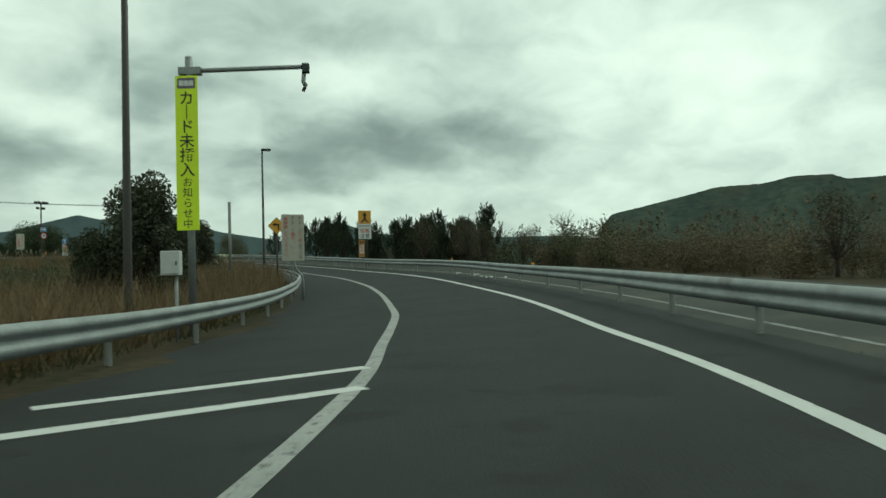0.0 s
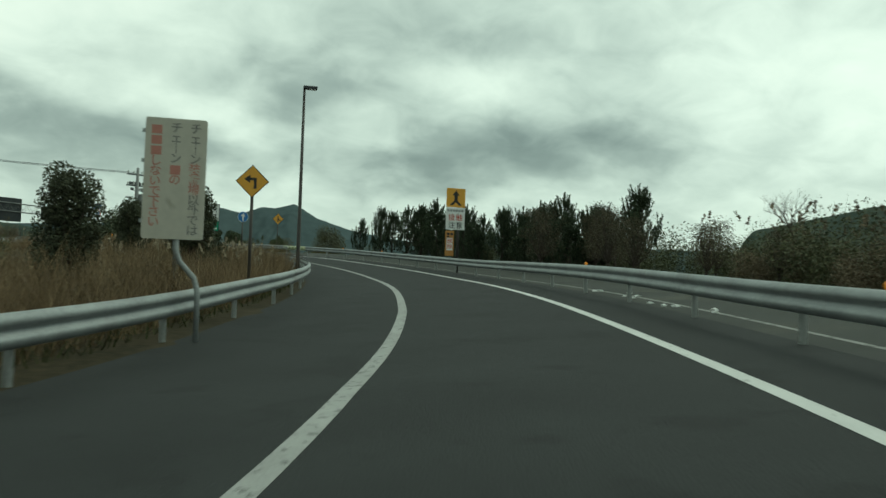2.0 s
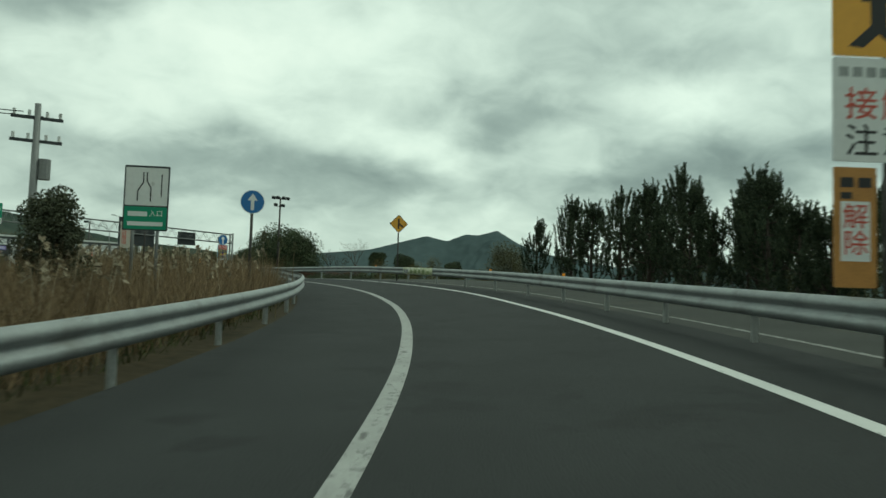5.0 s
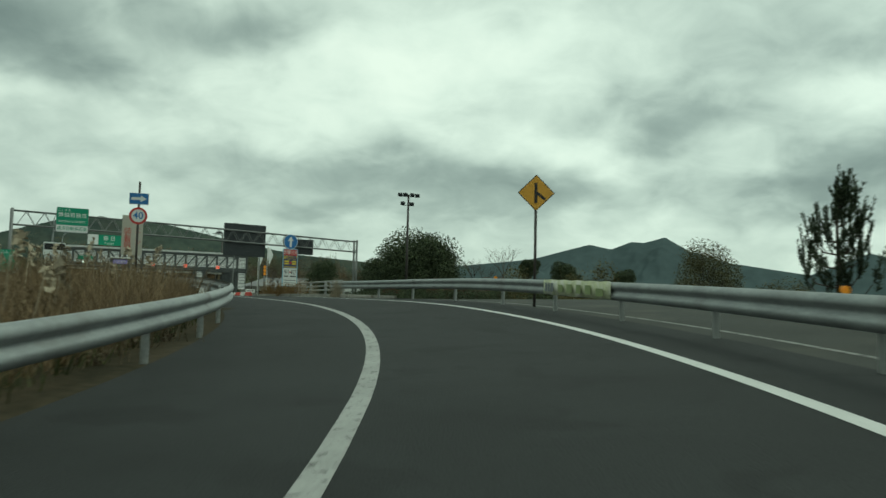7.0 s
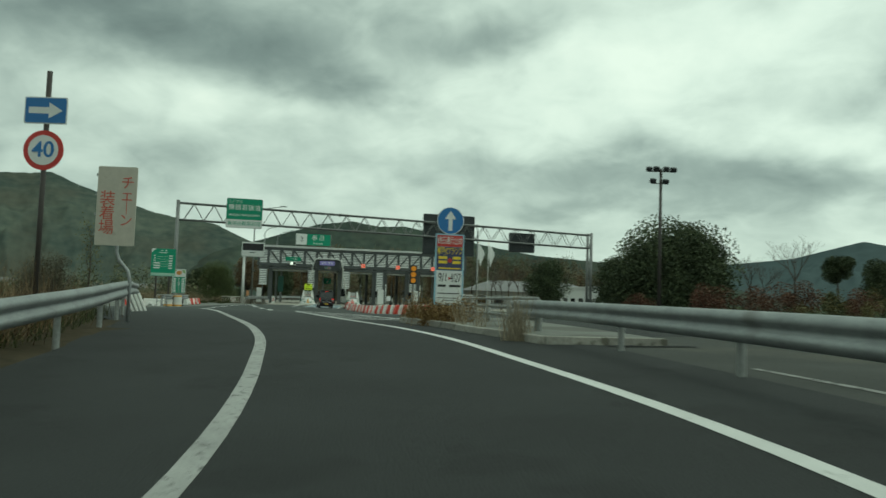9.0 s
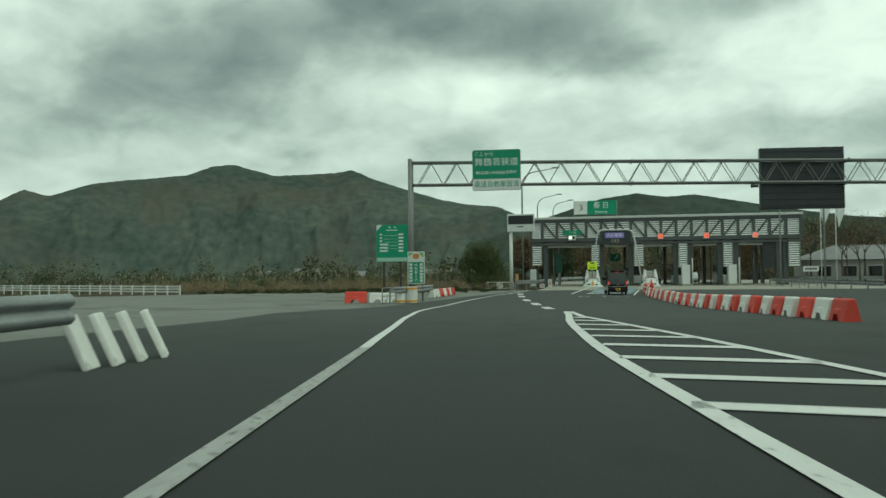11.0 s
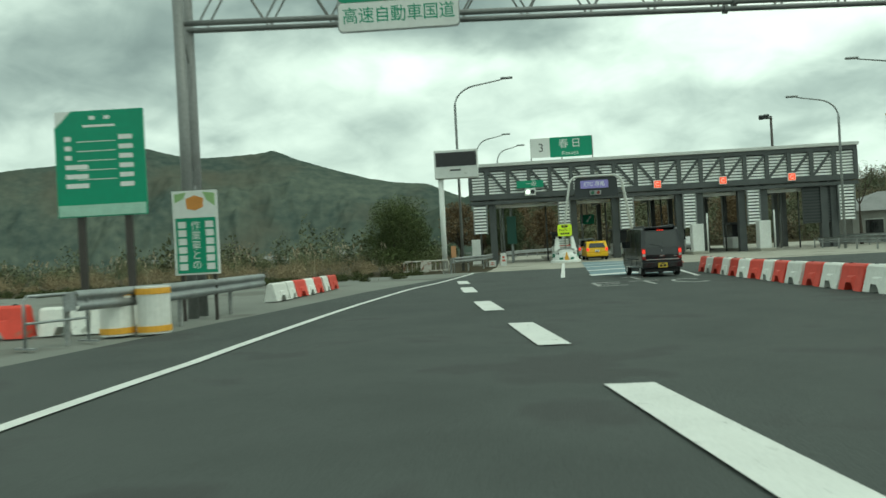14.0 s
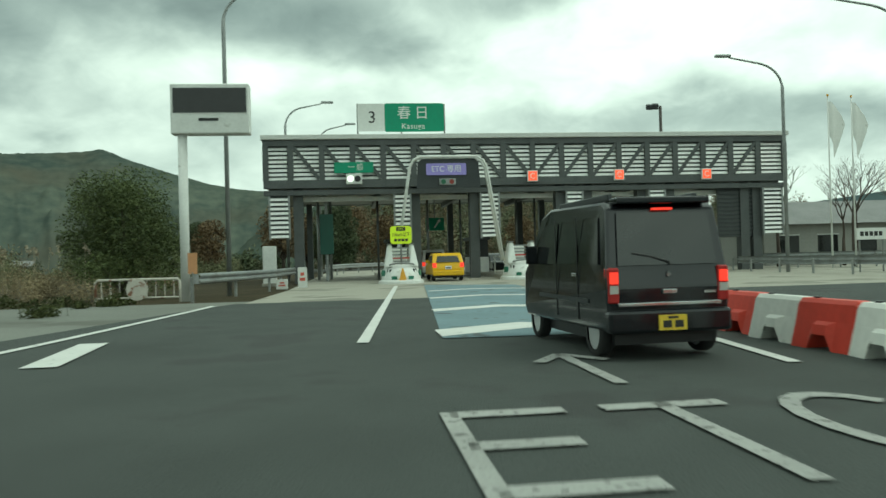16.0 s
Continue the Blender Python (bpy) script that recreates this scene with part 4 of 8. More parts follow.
# contact-warning board on the outer side
x, y = 31.25, 56.95
g = ground_z(x, y)
th = thing("contact_warning_sign", "amber and white warning board with a small orange board below", "road sign", pose(x, y, g, 0, 0, -8))
zt = 4.85 - g
part("pole", tube([(0.2, 0.1, -0.4), (0.2, 0.1, zt - 0.1)], 0.09, 12), M_BROWN, th, smooth=True)
up_board = part("amber_board", plate(round_rect(1.14, 1.1, 0.03, 0, zt - 0.55), 0.03), M_YELLOW, th)
part("symbol", plate([(-0.1, zt - 0.72), (-0.1, zt - 0.42), (-0.22, zt - 0.42), (0, zt - 0.12), (0.22, zt - 0.42), (0.1, zt - 0.42), (0.1, zt - 0.72), (0.38, zt - 0.98), (0.2, zt - 1.0), (0, zt - 0.82), (-0.2, zt - 1.0), (-0.38, zt - 0.98)], 0.006, y=-0.006), M_INK, up_board)
wb = part("white_board", plate(round_rect(1.14, 1.28, 0.03, 0, zt - 1.76), 0.03), M_WHITE, th)
lettering("接触", 0.42, M_REDTEXT, wb, 0, -0.004, zt - 1.72, spacing=1.15, bold=0.002)
lettering("注意", 0.42, M_INK, wb, 0, -0.004, zt - 2.17, spacing=1.15, bold=0.002)
bars([(-0.5 + k * 0.17, -0.38 + k * 0.17, zt - 1.36, zt - 1.24) for k in range(6)], M_RAILPOST, wb, 0.0)
ob_ = part("orange_board", plate(round_rect(0.52, 1.45, 0.02, -0.32, zt - 3.2), 0.02, y=-0.02), mat("orange_board", (0.42, 0.2, 0.05), 0.6, var=0.2), th)
part("white_field", plate(round_rect(0.36, 0.72, 0.01, -0.32, zt - 3.25), 0.005, y=-0.026), M_WHITE, ob_)
lettering("解\n除", 0.32, M_REDTEXT, ob_, -0.32, -0.03, zt - 3.25, bold=0.002)
bars([(-0.5, -0.34, zt - 2.72, zt - 2.6), (-0.28, -0.12, zt - 2.72, zt - 2.6), (-0.5, -0.36, zt - 2.86, zt - 2.78)], M_INK, ob_, -0.021)

# lane diagram sign
x, y = 19.75, 72.45
g = ground_z(x, y)
th = thing("lane_diagram_sign", "white lane diagram over a green entrance panel", "road sign", pose(x, y, g, 0, 0, -3))
zt = 4.3 - g
part("post", tube([(-0.35, 0.06, -0.4), (-0.35, 0.06, zt - 0.1)], 0.05, 10), M_POLE, th, smooth=True)
part("post", tube([(0.35, 0.06, -0.4), (0.35, 0.06, zt - 0.1)], 0.05, 10), M_POLE, th, smooth=True)
part("backing", plate(round_rect(1.28, 1.92, 0.03, 0, zt - 0.96), 0.03), M_DARKSTEEL, th)
wb = part("white_panel", plate(round_rect(1.2, 1.12, 0.03, 0, zt - 0.62), 0.01, y=-0.005), M_WHITE, th)
gb = part("green_panel", plate(round_rect(1.2, 0.66, 0.03, 0, zt - 1.55), 0.01, y=-0.005), M_GREEN, th)
part("lane_mark", tube([(-0.25, -0.008, zt - 1.05), (-0.25, -0.008, zt - 0.75), (-0.1, -0.008, zt - 0.5), (-0.1, -0.008, zt - 0.2)], 0.018, 6), M_INK, wb)
part("lane_mark", tube([(0.12, -0.008, zt - 1.05), (0.12, -0.008, zt - 0.65), (0.0, -0.008, zt - 0.45), (0.0, -0.008, zt - 0.2)], 0.018, 6), M_INK, wb)
part("lane_mark", tube([(0.42, -0.008, zt - 0.9), (0.42, -0.008, zt - 0.25)], 0.015, 6), M_INK, wb)
lettering("入口", 0.2, M_WHITE, gb, 0.3, -0.008, zt - 1.42)
bars([(-0.5, 0.05, zt - 1.5, zt - 1.36), (-0.5, 0.5, zt - 1.78, zt - 1.66)], M_WHITE, gb, -0.004)

# banner mast with an arm and a hanging camera
x, y = 5.05, 17.4
g = ground_z(x, y)
th = thing("banner_mast", "galvanised mast with a lemon-yellow vertical banner and an arm", "road sign", pose(x, y, g, 0, 0, -33))
zt = 4.49 - g
part("mast", tube([(0.03, 0.12, -0.4), (0.03, 0.12, zt)], 0.085, 14), M_GALV, th, smooth=True)
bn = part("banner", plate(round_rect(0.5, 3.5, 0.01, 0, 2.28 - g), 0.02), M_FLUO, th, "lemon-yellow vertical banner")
part("badge", plate(round_rect(0.40, 0.24, 0.02, 0, 3.86 - g), 0.006, y=-0.006), mat("grey_violet_badge", (0.16, 0.14, 0.18), 0.5), bn)
bars([(-0.16, -0.06, 3.80 - g, 3.92 - g), (-0.05, 0.05, 3.80 - g, 3.92 - g), (0.06, 0.16, 3.80 - g, 3.92 - g)], M_WHITE, bn, -0.007)
for k, ch in enumerate("カ｜ド未挿入"):
    lettering(ch, 0.34, M_INK, bn, 0, -0.003, 3.5 - g - k * 0.325, bold=0.003)
for k, ch in enumerate("お知らせ中"):
    lettering(ch, 0.23, M_INK, bn, 0, -0.003, 1.6 - g - k * 0.235)
part("arm", tube([(-0.15, 0.12, zt - 0.33), (2.72, 0.12, zt - 0.27)], 0.055, 12), M_GALV, th, smooth=True)
part("bracket", boxm(-0.2, 0.32, 0.03, 0.21, zt - 0.42, zt - 0.24, bevel=0.02), M_GALV, th)
hd = part("camera_head", boxm(2.6, 2.76, 0.04, 0.20, zt - 0.42, zt - 0.2, bevel=0.02), M_DARKSTEEL, th)
part("hanger", tube([(2.64, 0.12, zt - 0.4), (2.62, 0.12, zt - 0.62), (2.68, 0.12, zt - 0.72)], 0.05, 8), M_GALV, th, smooth=True)
part("lens", tube([(2.68, 0.05, zt - 0.72), (2.64, -0.02, zt - 0.86)], 0.04, 8), M_BLACK, th, smooth=True)
x, y = 4.47, 16.67
g = ground_z(x, y)
th = thing("control_box", "pale grey steel control cabinet on a post", "cabinet", pose(x, y, g, 0, 0, -33))
part("cabinet", boxm(-0.2, 0.2, -0.12, 0.12, -0.48 - g, 0.04 - g, bevel=0.02), M_ROOFEDGE, th)
part("door_seam", boxm(-0.17, 0.17, -0.124, -0.12, -0.45 - g, -0.44 - g), M_DARKSTEEL, th)
part("lock", boxm(0.12, 0.15, -0.135, -0.12, -0.26 - g, -0.18 - g), M_DARKSTEEL, th)
part("post", tube([(0.1, 0, -0.3), (0.1, 0, -0.5 - g)], 0.04, 8), M_GALV, th, smooth=True)


def street_lamp(x, y, top, yaw, r=0.085, mat_=None, head=0.65):
    g = ground_z(x, y)
    th = thing("street_lamp", "slim dark pole lamp with a flat box head", "street lamp", pose(x, y, g, 0, 0, yaw), "ramp lamps")
    part("pole", tube([(0, 0, -0.4), (0, 0, 0.9), (0, 0, top - g)], [r * 1.25, r * 1.2, r * 0.72], 12), mat_ or M_BROWN, th, smooth=True)
    part("head", boxm(-0.06, head, -0.13, 0.13, top - g - 0.06, top - g + 0.10, bevel=0.03), M_DARKSTEEL, th)
    part("lens", boxm(0.15, head - 0.06, -0.10, 0.10, top - g - 0.085, top - g - 0.06), M_WHITEPAINT, th)
    return th


street_lamp(4.0, 18.55, 9.2, -28)
street_lamp(21.68, 55.37, 9.1, -10)
x, y = 14.39, 41.76
g = ground_z(x, y)
th = thing("bare_post", "plain grey steel post with a flat top", "post", pose(x, y, g, 0, 0, 0))
part("tube", tube([(0, 0, -0.4), (0, 0, 3.66 - g)], 0.085, 12), M_POLE, th, smooth=True)

# ---- sign gantry over the plaza ----
G0, G1 = Vector((-20.52, 151.04, 0)), Vector((12.35, 175.16, 0))
GL = (G1 - G0).length
g_yaw = math.degrees(math.atan2(G1.y - G0.y, G1.x - G0.x))
gz = 1.25
th = thing("sign_gantry", "grey steel truss gantry spanning the plaza", "gantry", pose(G0.x, G0.y, gz, 0, 0, g_yaw))


def chord_z(x, upper):
    """Height of the chords over the ground, a little lower at the far column."""
    return 9.2 - 0.7 * x / GL if upper else 7.7 - 0.57 * x / GL


for x0 in (0.0, GL):
    for y0 in (-0.4, 0.4):
        part("column", tube([(x0, y0, -0.3), (x0, y0, chord_z(x0, True) + 0.22)], 0.14, 14), M_POLE, th, smooth=True)
    for k in range(5):
        za, zb_ = 0.8 + k * 1.45, 0.8 + (k + 1) * 1.45
        part("lacing_bar", tube([(x0, -0.4 if k % 2 else 0.4, za), (x0, 0.4 if k % 2 else -0.4, zb_)], 0.035, 6), M_POLE, th)
for y0 in (-0.32, 0.32):
    for upper in (True, False):
        part("chord", tube([(x, y0, chord_z(x, upper) + 0.06 * math.sin(math.pi * x / GL)) for x in np.linspace(0, GL, 9)], 0.075, 10), M_POLE, th, smooth=True)
    n = 46
    for k in range(n):
        xa, xb = 0.5 + k * (GL - 1) / n, 0.5 + (k + 1) * (GL - 1) / n
        za, zb_ = chord_z(xa, k % 2 == 1), chord_z(xb, k % 2 == 0)
        part("web_bar", tube([(xa, y0, za), (xb, y0, zb_)], 0.028, 6), M_POLE, th)
for k in range(24):
    xa, xb = 0.5 + k * (GL - 1) / 24, 0.5 + (k + 1) * (GL - 1) / 24
    part("lacing_bar", tube([(xa, -0.32 if k % 2 else 0.32, chord_z(xa, True)), (xb, 0.32 if k % 2 else -0.32, chord_z(xb, True))], 0.025, 6), M_POLE, th)
for xx in (14.6, 28.2):
    for zz in (chord_z(xx, True) + 0.05, chord_z(xx, False) + 0.05):
        bm = bmesh.new()
        for y0 in (-0.32, 0.32):
            tube([(xx - 0.05, y0, zz), (xx + 0.05, y0, zz)], 0.13, 12, bm)
        part("flange", bm, M_POLE, th)

GM = th.matrix_world.copy()
d_yaw = PLAZA_YAW - g_yaw


def on_gantry(name, label, x, z, turn=0.0, category="road sign"):
    return thing(name, label, category, GM @ Matrix.Translation((x, -0.52, z)) @ Matrix.Rotation(radians(turn), 4, "Z"))


th = on_gantry("expressway_sign", "green and white expressway entrance sign on the gantry", 5.76, 8.55, -3)
th.scale = (1.08, 1, 1.08)
part("backing", plate(round_rect(2.95, 2.5, 0.12, 0, 0), 0.05), M_SIGNBACK, th)
gp = part("green_panel", plate(round_rect(2.9, 1.75, 0.12, 0, 0.35), 0.02, y=-0.02), M_GREEN, th)
wp = part("white_panel", plate(round_rect(2.9, 0.68, 0.1, 0, -0.88), 0.02, y=-0.02), M_WHITE, th)
lettering("ここから", 0.30, M_WHITE, gp, -0.75, -0.022, 0.98)
lettering("舞鶴若狭道", 0.52, M_WHITE, gp, 0, -0.022, 0.47, bold=0.002, spacing=1.06)
lettering("MAIZURU-WAKASA EXPWY", 0.27, M_WHITE, gp, 0, -0.022, -0.16, stretch=0.74, bold=0.002)
lettering("高速自動車国道", 0.42, M_GREEN, wp, 0, -0.022, -0.88, stretch=0.93, bold=0.002)
for x0, x1, z0, z1 in ((22.95, 28.2, 6.98, 10.98), (32.05, 34.75, 7.65, 9.6)):
    th = on_gantry("variable_message_sign", "dark back of a variable message panel on the gantry", (x0 + x1) / 2, 0, 0, "road sign")
    w = (x1 - x0) / 2
    th.location.z = 0
    bk = part("case", boxm(-w, w, 0.9, 1.35, z0, z1, bevel=0.03), M_DARKSTEEL, th)
    for k in range(9):
        zz = z0 + (z1 - z0) * (k + 0.5) / 9
        part("rib", boxm(-w + 0.03, w - 0.03, 0.86, 0.9, zz - 0.04, zz + 0.04), M_DARKSTEEL, th)

# ---- toll gate ----
FQ = 185.0
Z0 = 1.27
ROOF_L, ROOF_R = 66.45, 98.2
gate = thing("toll_gate", "dark steel toll gate canopy with pale louvres and braces", "toll gate", pq(0, 0, Z0))
WALL_B, WALL_T = 5.75, 8.2


def gpart(name, bm, material, label="", smooth=False):
    return part(name, bm, material, gate, label, smooth)


gpart("roof", boxm(ROOF_L - 0.1, ROOF_R + 0.1, FQ - 0.35, FQ + 13.0, 8.2, 8.48, bevel=0.03), M_ROOFEDGE, "light grey canopy roof")
gpart("soffit", boxm(ROOF_L + 0.3, ROOF_R - 0.3, FQ + 0.3, FQ + 12.7, 5.35, 5.55), M_CEIL)
gpart("top_beam", boxm(ROOF_L, ROOF_R, FQ - 0.2, FQ + 0.15, 7.86, 8.19), M_GATE)
gpart("bottom_beam", boxm(ROOF_L, ROOF_R, FQ - 0.2, FQ + 0.15, 5.42, 5.86), M_GATE)
gpart("lower_edge", boxm(ROOF_L, ROOF_R, FQ - 0.12, FQ + 0.2, 5.02, 5.30), M_GATE)
gpart("rear_beam", boxm(ROOF_L, ROOF_R, FQ + 12.7, FQ + 13.0, 5.3, 8.2), M_GATE)
gpart("side_wall", boxm(ROOF_L, ROOF_L + 0.12, FQ + 0.2, FQ + 12.7, 5.55, 8.2), M_LOUVRE)
gpart("side_wall", boxm(ROOF_R - 0.12, ROOF_R, FQ + 0.2, FQ + 12.7, 5.55, 8.2), M_LOUVRE)
gpart("wall_behind", boxm(ROOF_L + 0.1, ROOF_R - 0.1, FQ + 0.05, FQ + 0.12, 5.6, 7.95), M_GATE)
slat_cache = {}


def louvre_slats(p0, p1, z0, z1, pitch=0.17):
    w = round(p1 - p0, 3)
    if w not in slat_cache:
        verts = [(0, -0.07, 0), (w, -0.07, 0), (w, 0, 0.155), (0, 0, 0.155), (0, -0.05, 0), (w, -0.05, 0), (w, 0.02, 0.155), (0, 0.02, 0.155)]
        faces = [(0, 3, 2, 1), (4, 5, 6, 7), (3, 7, 6, 2), (0, 1, 5, 4), (0, 4, 7, 3), (1, 2, 6, 5)]
        slat_cache[w] = mesh_of("slat", verts, faces, M_LOUVRE)
    zz = z0
    while zz < z1 - 0.05:
        s = part("slat", slat_cache[w], M_LOUVRE, gate)
        s.matrix_local = Matrix.Translation((p0, FQ - 0.02, zz))
        zz += pitch


PANELS = 16
louvre_slats(ROOF_L + 0.3, ROOF_L + 1.35, 5.9, 7.84, 0.245)
louvre_slats(ROOF_R - 1.6, ROOF_R - 0.3, 5.9, 7.84, 0.245)
P0 = ROOF_L + 1.55
P1 = ROOF_R - 1.85
bay = (P1 - P0) / PANELS
post_bm = boxm(-0.16, 0.16, FQ - 0.2, FQ + 0.1, 5.86, 7.86)
post_me = bpy.data.meshes.new("mullion")
post_bm.to_mesh(post_me)
post_bm.free()
post_me.materials.append(M_GATE)
for k in range(PANELS + 1):
    m_ = part("mullion", post_me, M_GATE, gate)
    m_.matrix_local = Matrix.Translation((P0 + k * bay, 0, 0))
for x in (ROOF_L + 0.14, ROOF_R - 0.14):
    m_ = part("mullion", post_me, M_GATE, gate)
    m_.matrix_local = Matrix.Translation((x, 0, 0))
for k in range(PANELS):
    a, b = P0 + k * bay + 0.16, P0 + (k + 1) * bay - 0.16
    louvre_slats(a, a + round(b - a, 3), 5.9, 7.84, 0.245)
    down = k < PANELS // 2
    z_a, z_b = (7.8, 5.95) if down else (5.95, 7.8)
    bm = bmesh.new()
    L_ = math.hypot(b - a, z_b - z_a)
    add_box(bm, -L_ / 2, L_ / 2, -0.05, 0.03, -0.1, 0.1, m=Matrix.Translation(((a + b) / 2, FQ - 0.13, (z_a + z_b) / 2)) @ Matrix.Rotation(-math.atan2(z_b - z_a, b - a), 4, "Y"))
    gpart("brace", bm, M_GATE)
# piers with louvred lower panels
for a, b, zb_ in ((66.7, 67.9, 2.6), (73.85, 74.9, 2.4), (78.95, 80.15, 2.4), (84.15, 85.25, 2.2), (89.3, 90.4, 2.2), (96.6, 97.95, 2.2)):
    louvre_slats(a + 0.1, round(b, 3) - 0.1, zb_, 5.0, 0.265)
    gpart("pier_frame", boxm(a, a + 0.1, FQ - 0.1, FQ + 0.15, zb_ - 0.1, 5.05), M_GALV)
    gpart("pier_frame", boxm(b - 0.1, b, FQ - 0.1, FQ + 0.15, zb_ - 0.1, 5.05), M_GALV)
    gpart("pier_back", boxm(a + 0.06, b - 0.06, FQ + 0.1, FQ + 0.2, zb_, 5.05), M_GATE)
for p in (68.35, 75.15, 78.65, 83.9, 85.6, 89.0, 90.8, 95.6, 96.4):
    gpart("column", boxm(p - 0.28, p + 0.28, FQ + 0.25, FQ + 0.85, -0.05, 5.4), M_GATE)
    gpart("column", boxm(p - 0.2, p + 0.2, FQ + 11.6, FQ + 12.1, -0.05, 5.4), M_GATE)
for p in (70.0, 69.2, 76.4, 82.4, 87.4, 92.4, 94.0):
    gpart("inner_post", tube([(p, FQ + 6, 0), (p, FQ + 6, 5.4)], 0.09, 8), M_GALV, smooth=True)
for a, b in ((68.6, 73.8), (75.4, 78.5), (80.3, 84.0), (85.7, 89.0), (91.0, 95.5)):
    gpart("lane_lamp", boxm((a + b) / 2 - 0.6, (a + b) / 2 + 0.6, FQ + 4, FQ + 4.3, 5.2, 5.32, bevel=0.02), M_WHITEPAINT)
gpart("eave_channel", boxm(ROOF_L + 1.6, ROOF_R - 3.2, FQ + 0.9, FQ + 1.2, 4.72, 4.98), M_LOUVRE, "pale gutter under the canopy")
for p in (73.0, 78.2, 83.0, 88.4, 94.6):
    gpart("downpipe", tube([(p, FQ + 3.2, 0), (p, FQ + 3.2, 5.3)], 0.07, 8), M_GATE, smooth=True)
    gpart("cross_beam", boxm(p - 0.12, p + 0.12, FQ + 0.9, FQ + 12.4, 5.0, 5.34), M_GATE)
gpart("end_panel", boxm(93.9, 96.3, FQ + 0.4, FQ + 0.5, 2.0, 5.1), M_GATE, "dark louvred end panel")
for k in range(12):
    gpart("end_slat", boxm(93.95, 96.25, FQ + 0.33, FQ + 0.4, 2.1 + k * 0.25, 2.2 + k * 0.25), M_DARKSTEEL)
# headline board
th = thing("gate_name_board", "white and green name board on the toll gate roof", "sign", pq(0, FQ + 1.0, Z0))
part("white_panel", boxm(71.9, 73.5, -0.06, 0, 8.85, 10.5), M_WHITE, th)
gp = part("green_panel", plate(round_rect(3.55, 1.7, 0.12, 75.28, 9.66), 0.06, y=-0.06), M_GREEN, th)
lettering("3", 1.0, M_INK, th, 72.75, -0.065, 9.65)
lettering("春日", 0.85, M_WHITE, gp, 75.2, -0.065, 9.9, spacing=1.5, bold=0.002)
lettering("Kasuga", 0.46, M_WHITE, gp, 75.2, -0.065, 9.13, spacing=1.1, bold=0.002)
for p in (71.9, 77.1, 74.5):
    part("post", tube([(p, 0.08, 8.45), (p, 0.08, 10.5)], 0.05, 8), M_POLE, th, smooth=True)
# lane signals
for p, z in ((82.1, 7.18), (87.4, 7.18), (92.9, 7.15)):
    th = thing("lane_signal", "white lane signal box with a glowing red face", "signal", pq(p, FQ - 0.32, 0), "red lane signals")
    part("case", boxm(-0.31, 0.31, -0.08, 0.1, z - 0.33, z + 0.33, bevel=0.02), M_WHITEPAINT, th)
    lit = part("lit_face", plate(round_rect(0.52, 0.54, 0.03, 0, z), 0.02, y=-0.095), M_LIT_RED, th, "glowing red signal face")
    ring = bmesh.new()
    tube([(0.14 * math.cos(a), -0.1, z + 0.15 * math.sin(a)) for a in np.linspace(0.7, math.tau - 0.7, 14)], 0.028, 8, ring)
    part("ring", ring, M_WHITE, lit, "pale broken ring on the signal face")
th = thing("general_lane_sign", "green lane board over a white two-lamp signal", "sign", pq(71.6, FQ - 0.3, Z0))
part("board", plate(round_rect(2.25, 0.62, 0.05, 0, 6.55), 0.06, y=-0.06), M_GREEN, th)
lettering("一般", 0.42, M_WHITE, th, 0.1, -0.065, 6.55, spacing=1.3)
part("case", boxm(-0.46, 0.46, -0.1, 0.1, 5.6, 6.2, bevel=0.03), M_WHITEPAINT, th)
part("lamp", plate(disc(0.18, -0.2, 5.9, 20), 0.03, y=-0.12), M_LIT_WHITE, th)
part("lamp", plate(disc(0.18, 0.2, 5.9, 20), 0.03, y=-0.12), M_BLACK, th)
# ETC lane arch
th = thing("lane_arch", "white tubular arch with a dark header over the toll lane", "arch", pq(0, 181.0, Z0))
arch_pts = [(73.7, 0.9), (74.55, 6.1), (74.75, 6.45), (75.1, 6.6), (78.1, 6.6), (78.45, 6.4), (78.65, 6.05), (79.45, 1.0)]
for dq in (-0.28, 0.28):
    part("frame", tube([(p, dq, z) for p, z in arch_pts], 0.07, 10), M_WHITEPAINT, th, smooth=True)
bm = bmesh.new()
for (pa, za), (pb, zb_) in zip(arch_pts, arch_pts[1:]):
    n = max(1, int(math.hypot(pb - pa, zb_ - za) / 0.8))
    for k in range(n):
        f = k / n
        p, z = pa + (pb - pa) * f, za + (zb_ - za) * f
        tube([(p, -0.28, z), (p, 0.28, z)], 0.03, 6, bm)
part("rungs", bm, M_WHITEPAINT, th)
part("header", plate([(74.9, 4.95), (78.35, 4.95), (78.25, 6.35), (78.0, 6.5), (75.2, 6.5), (74.98, 6.35)], 0.12, y=0.0), M_DARKSTEEL, th)
sg = part("lane_board", plate(round_rect(2.15, 0.62, 0.05, 76.5, 5.95), 0.06, y=-0.08), M_PURPLE, th, "violet lit lane board")
lettering("ETC 専用", 0.42, M_WHITE, sg, 76.5, -0.085, 5.95, stretch=0.95, bold=0.002)
part("signal_case", boxm(76.1, 77.0, -0.1, 0.05, 5.1, 5.45, bevel=0.03), M_GALV, th)
part("lamp", plate(disc(0.13, 76.33, 5.28, 16), 0.03, y=-0.12), mat("dim_green_lamp", (0.02, 0.12, 0.06), 0.3), th)
part("lamp", plate(disc(0.13, 76.77, 5.28, 16), 0.03, y=-0.12), mat("dim_red_lamp", (0.22, 0.03, 0.02), 0.3), th)


M_GREENMARK = mat("green_mark", (0.03, 0.17, 0.11), 0.5)


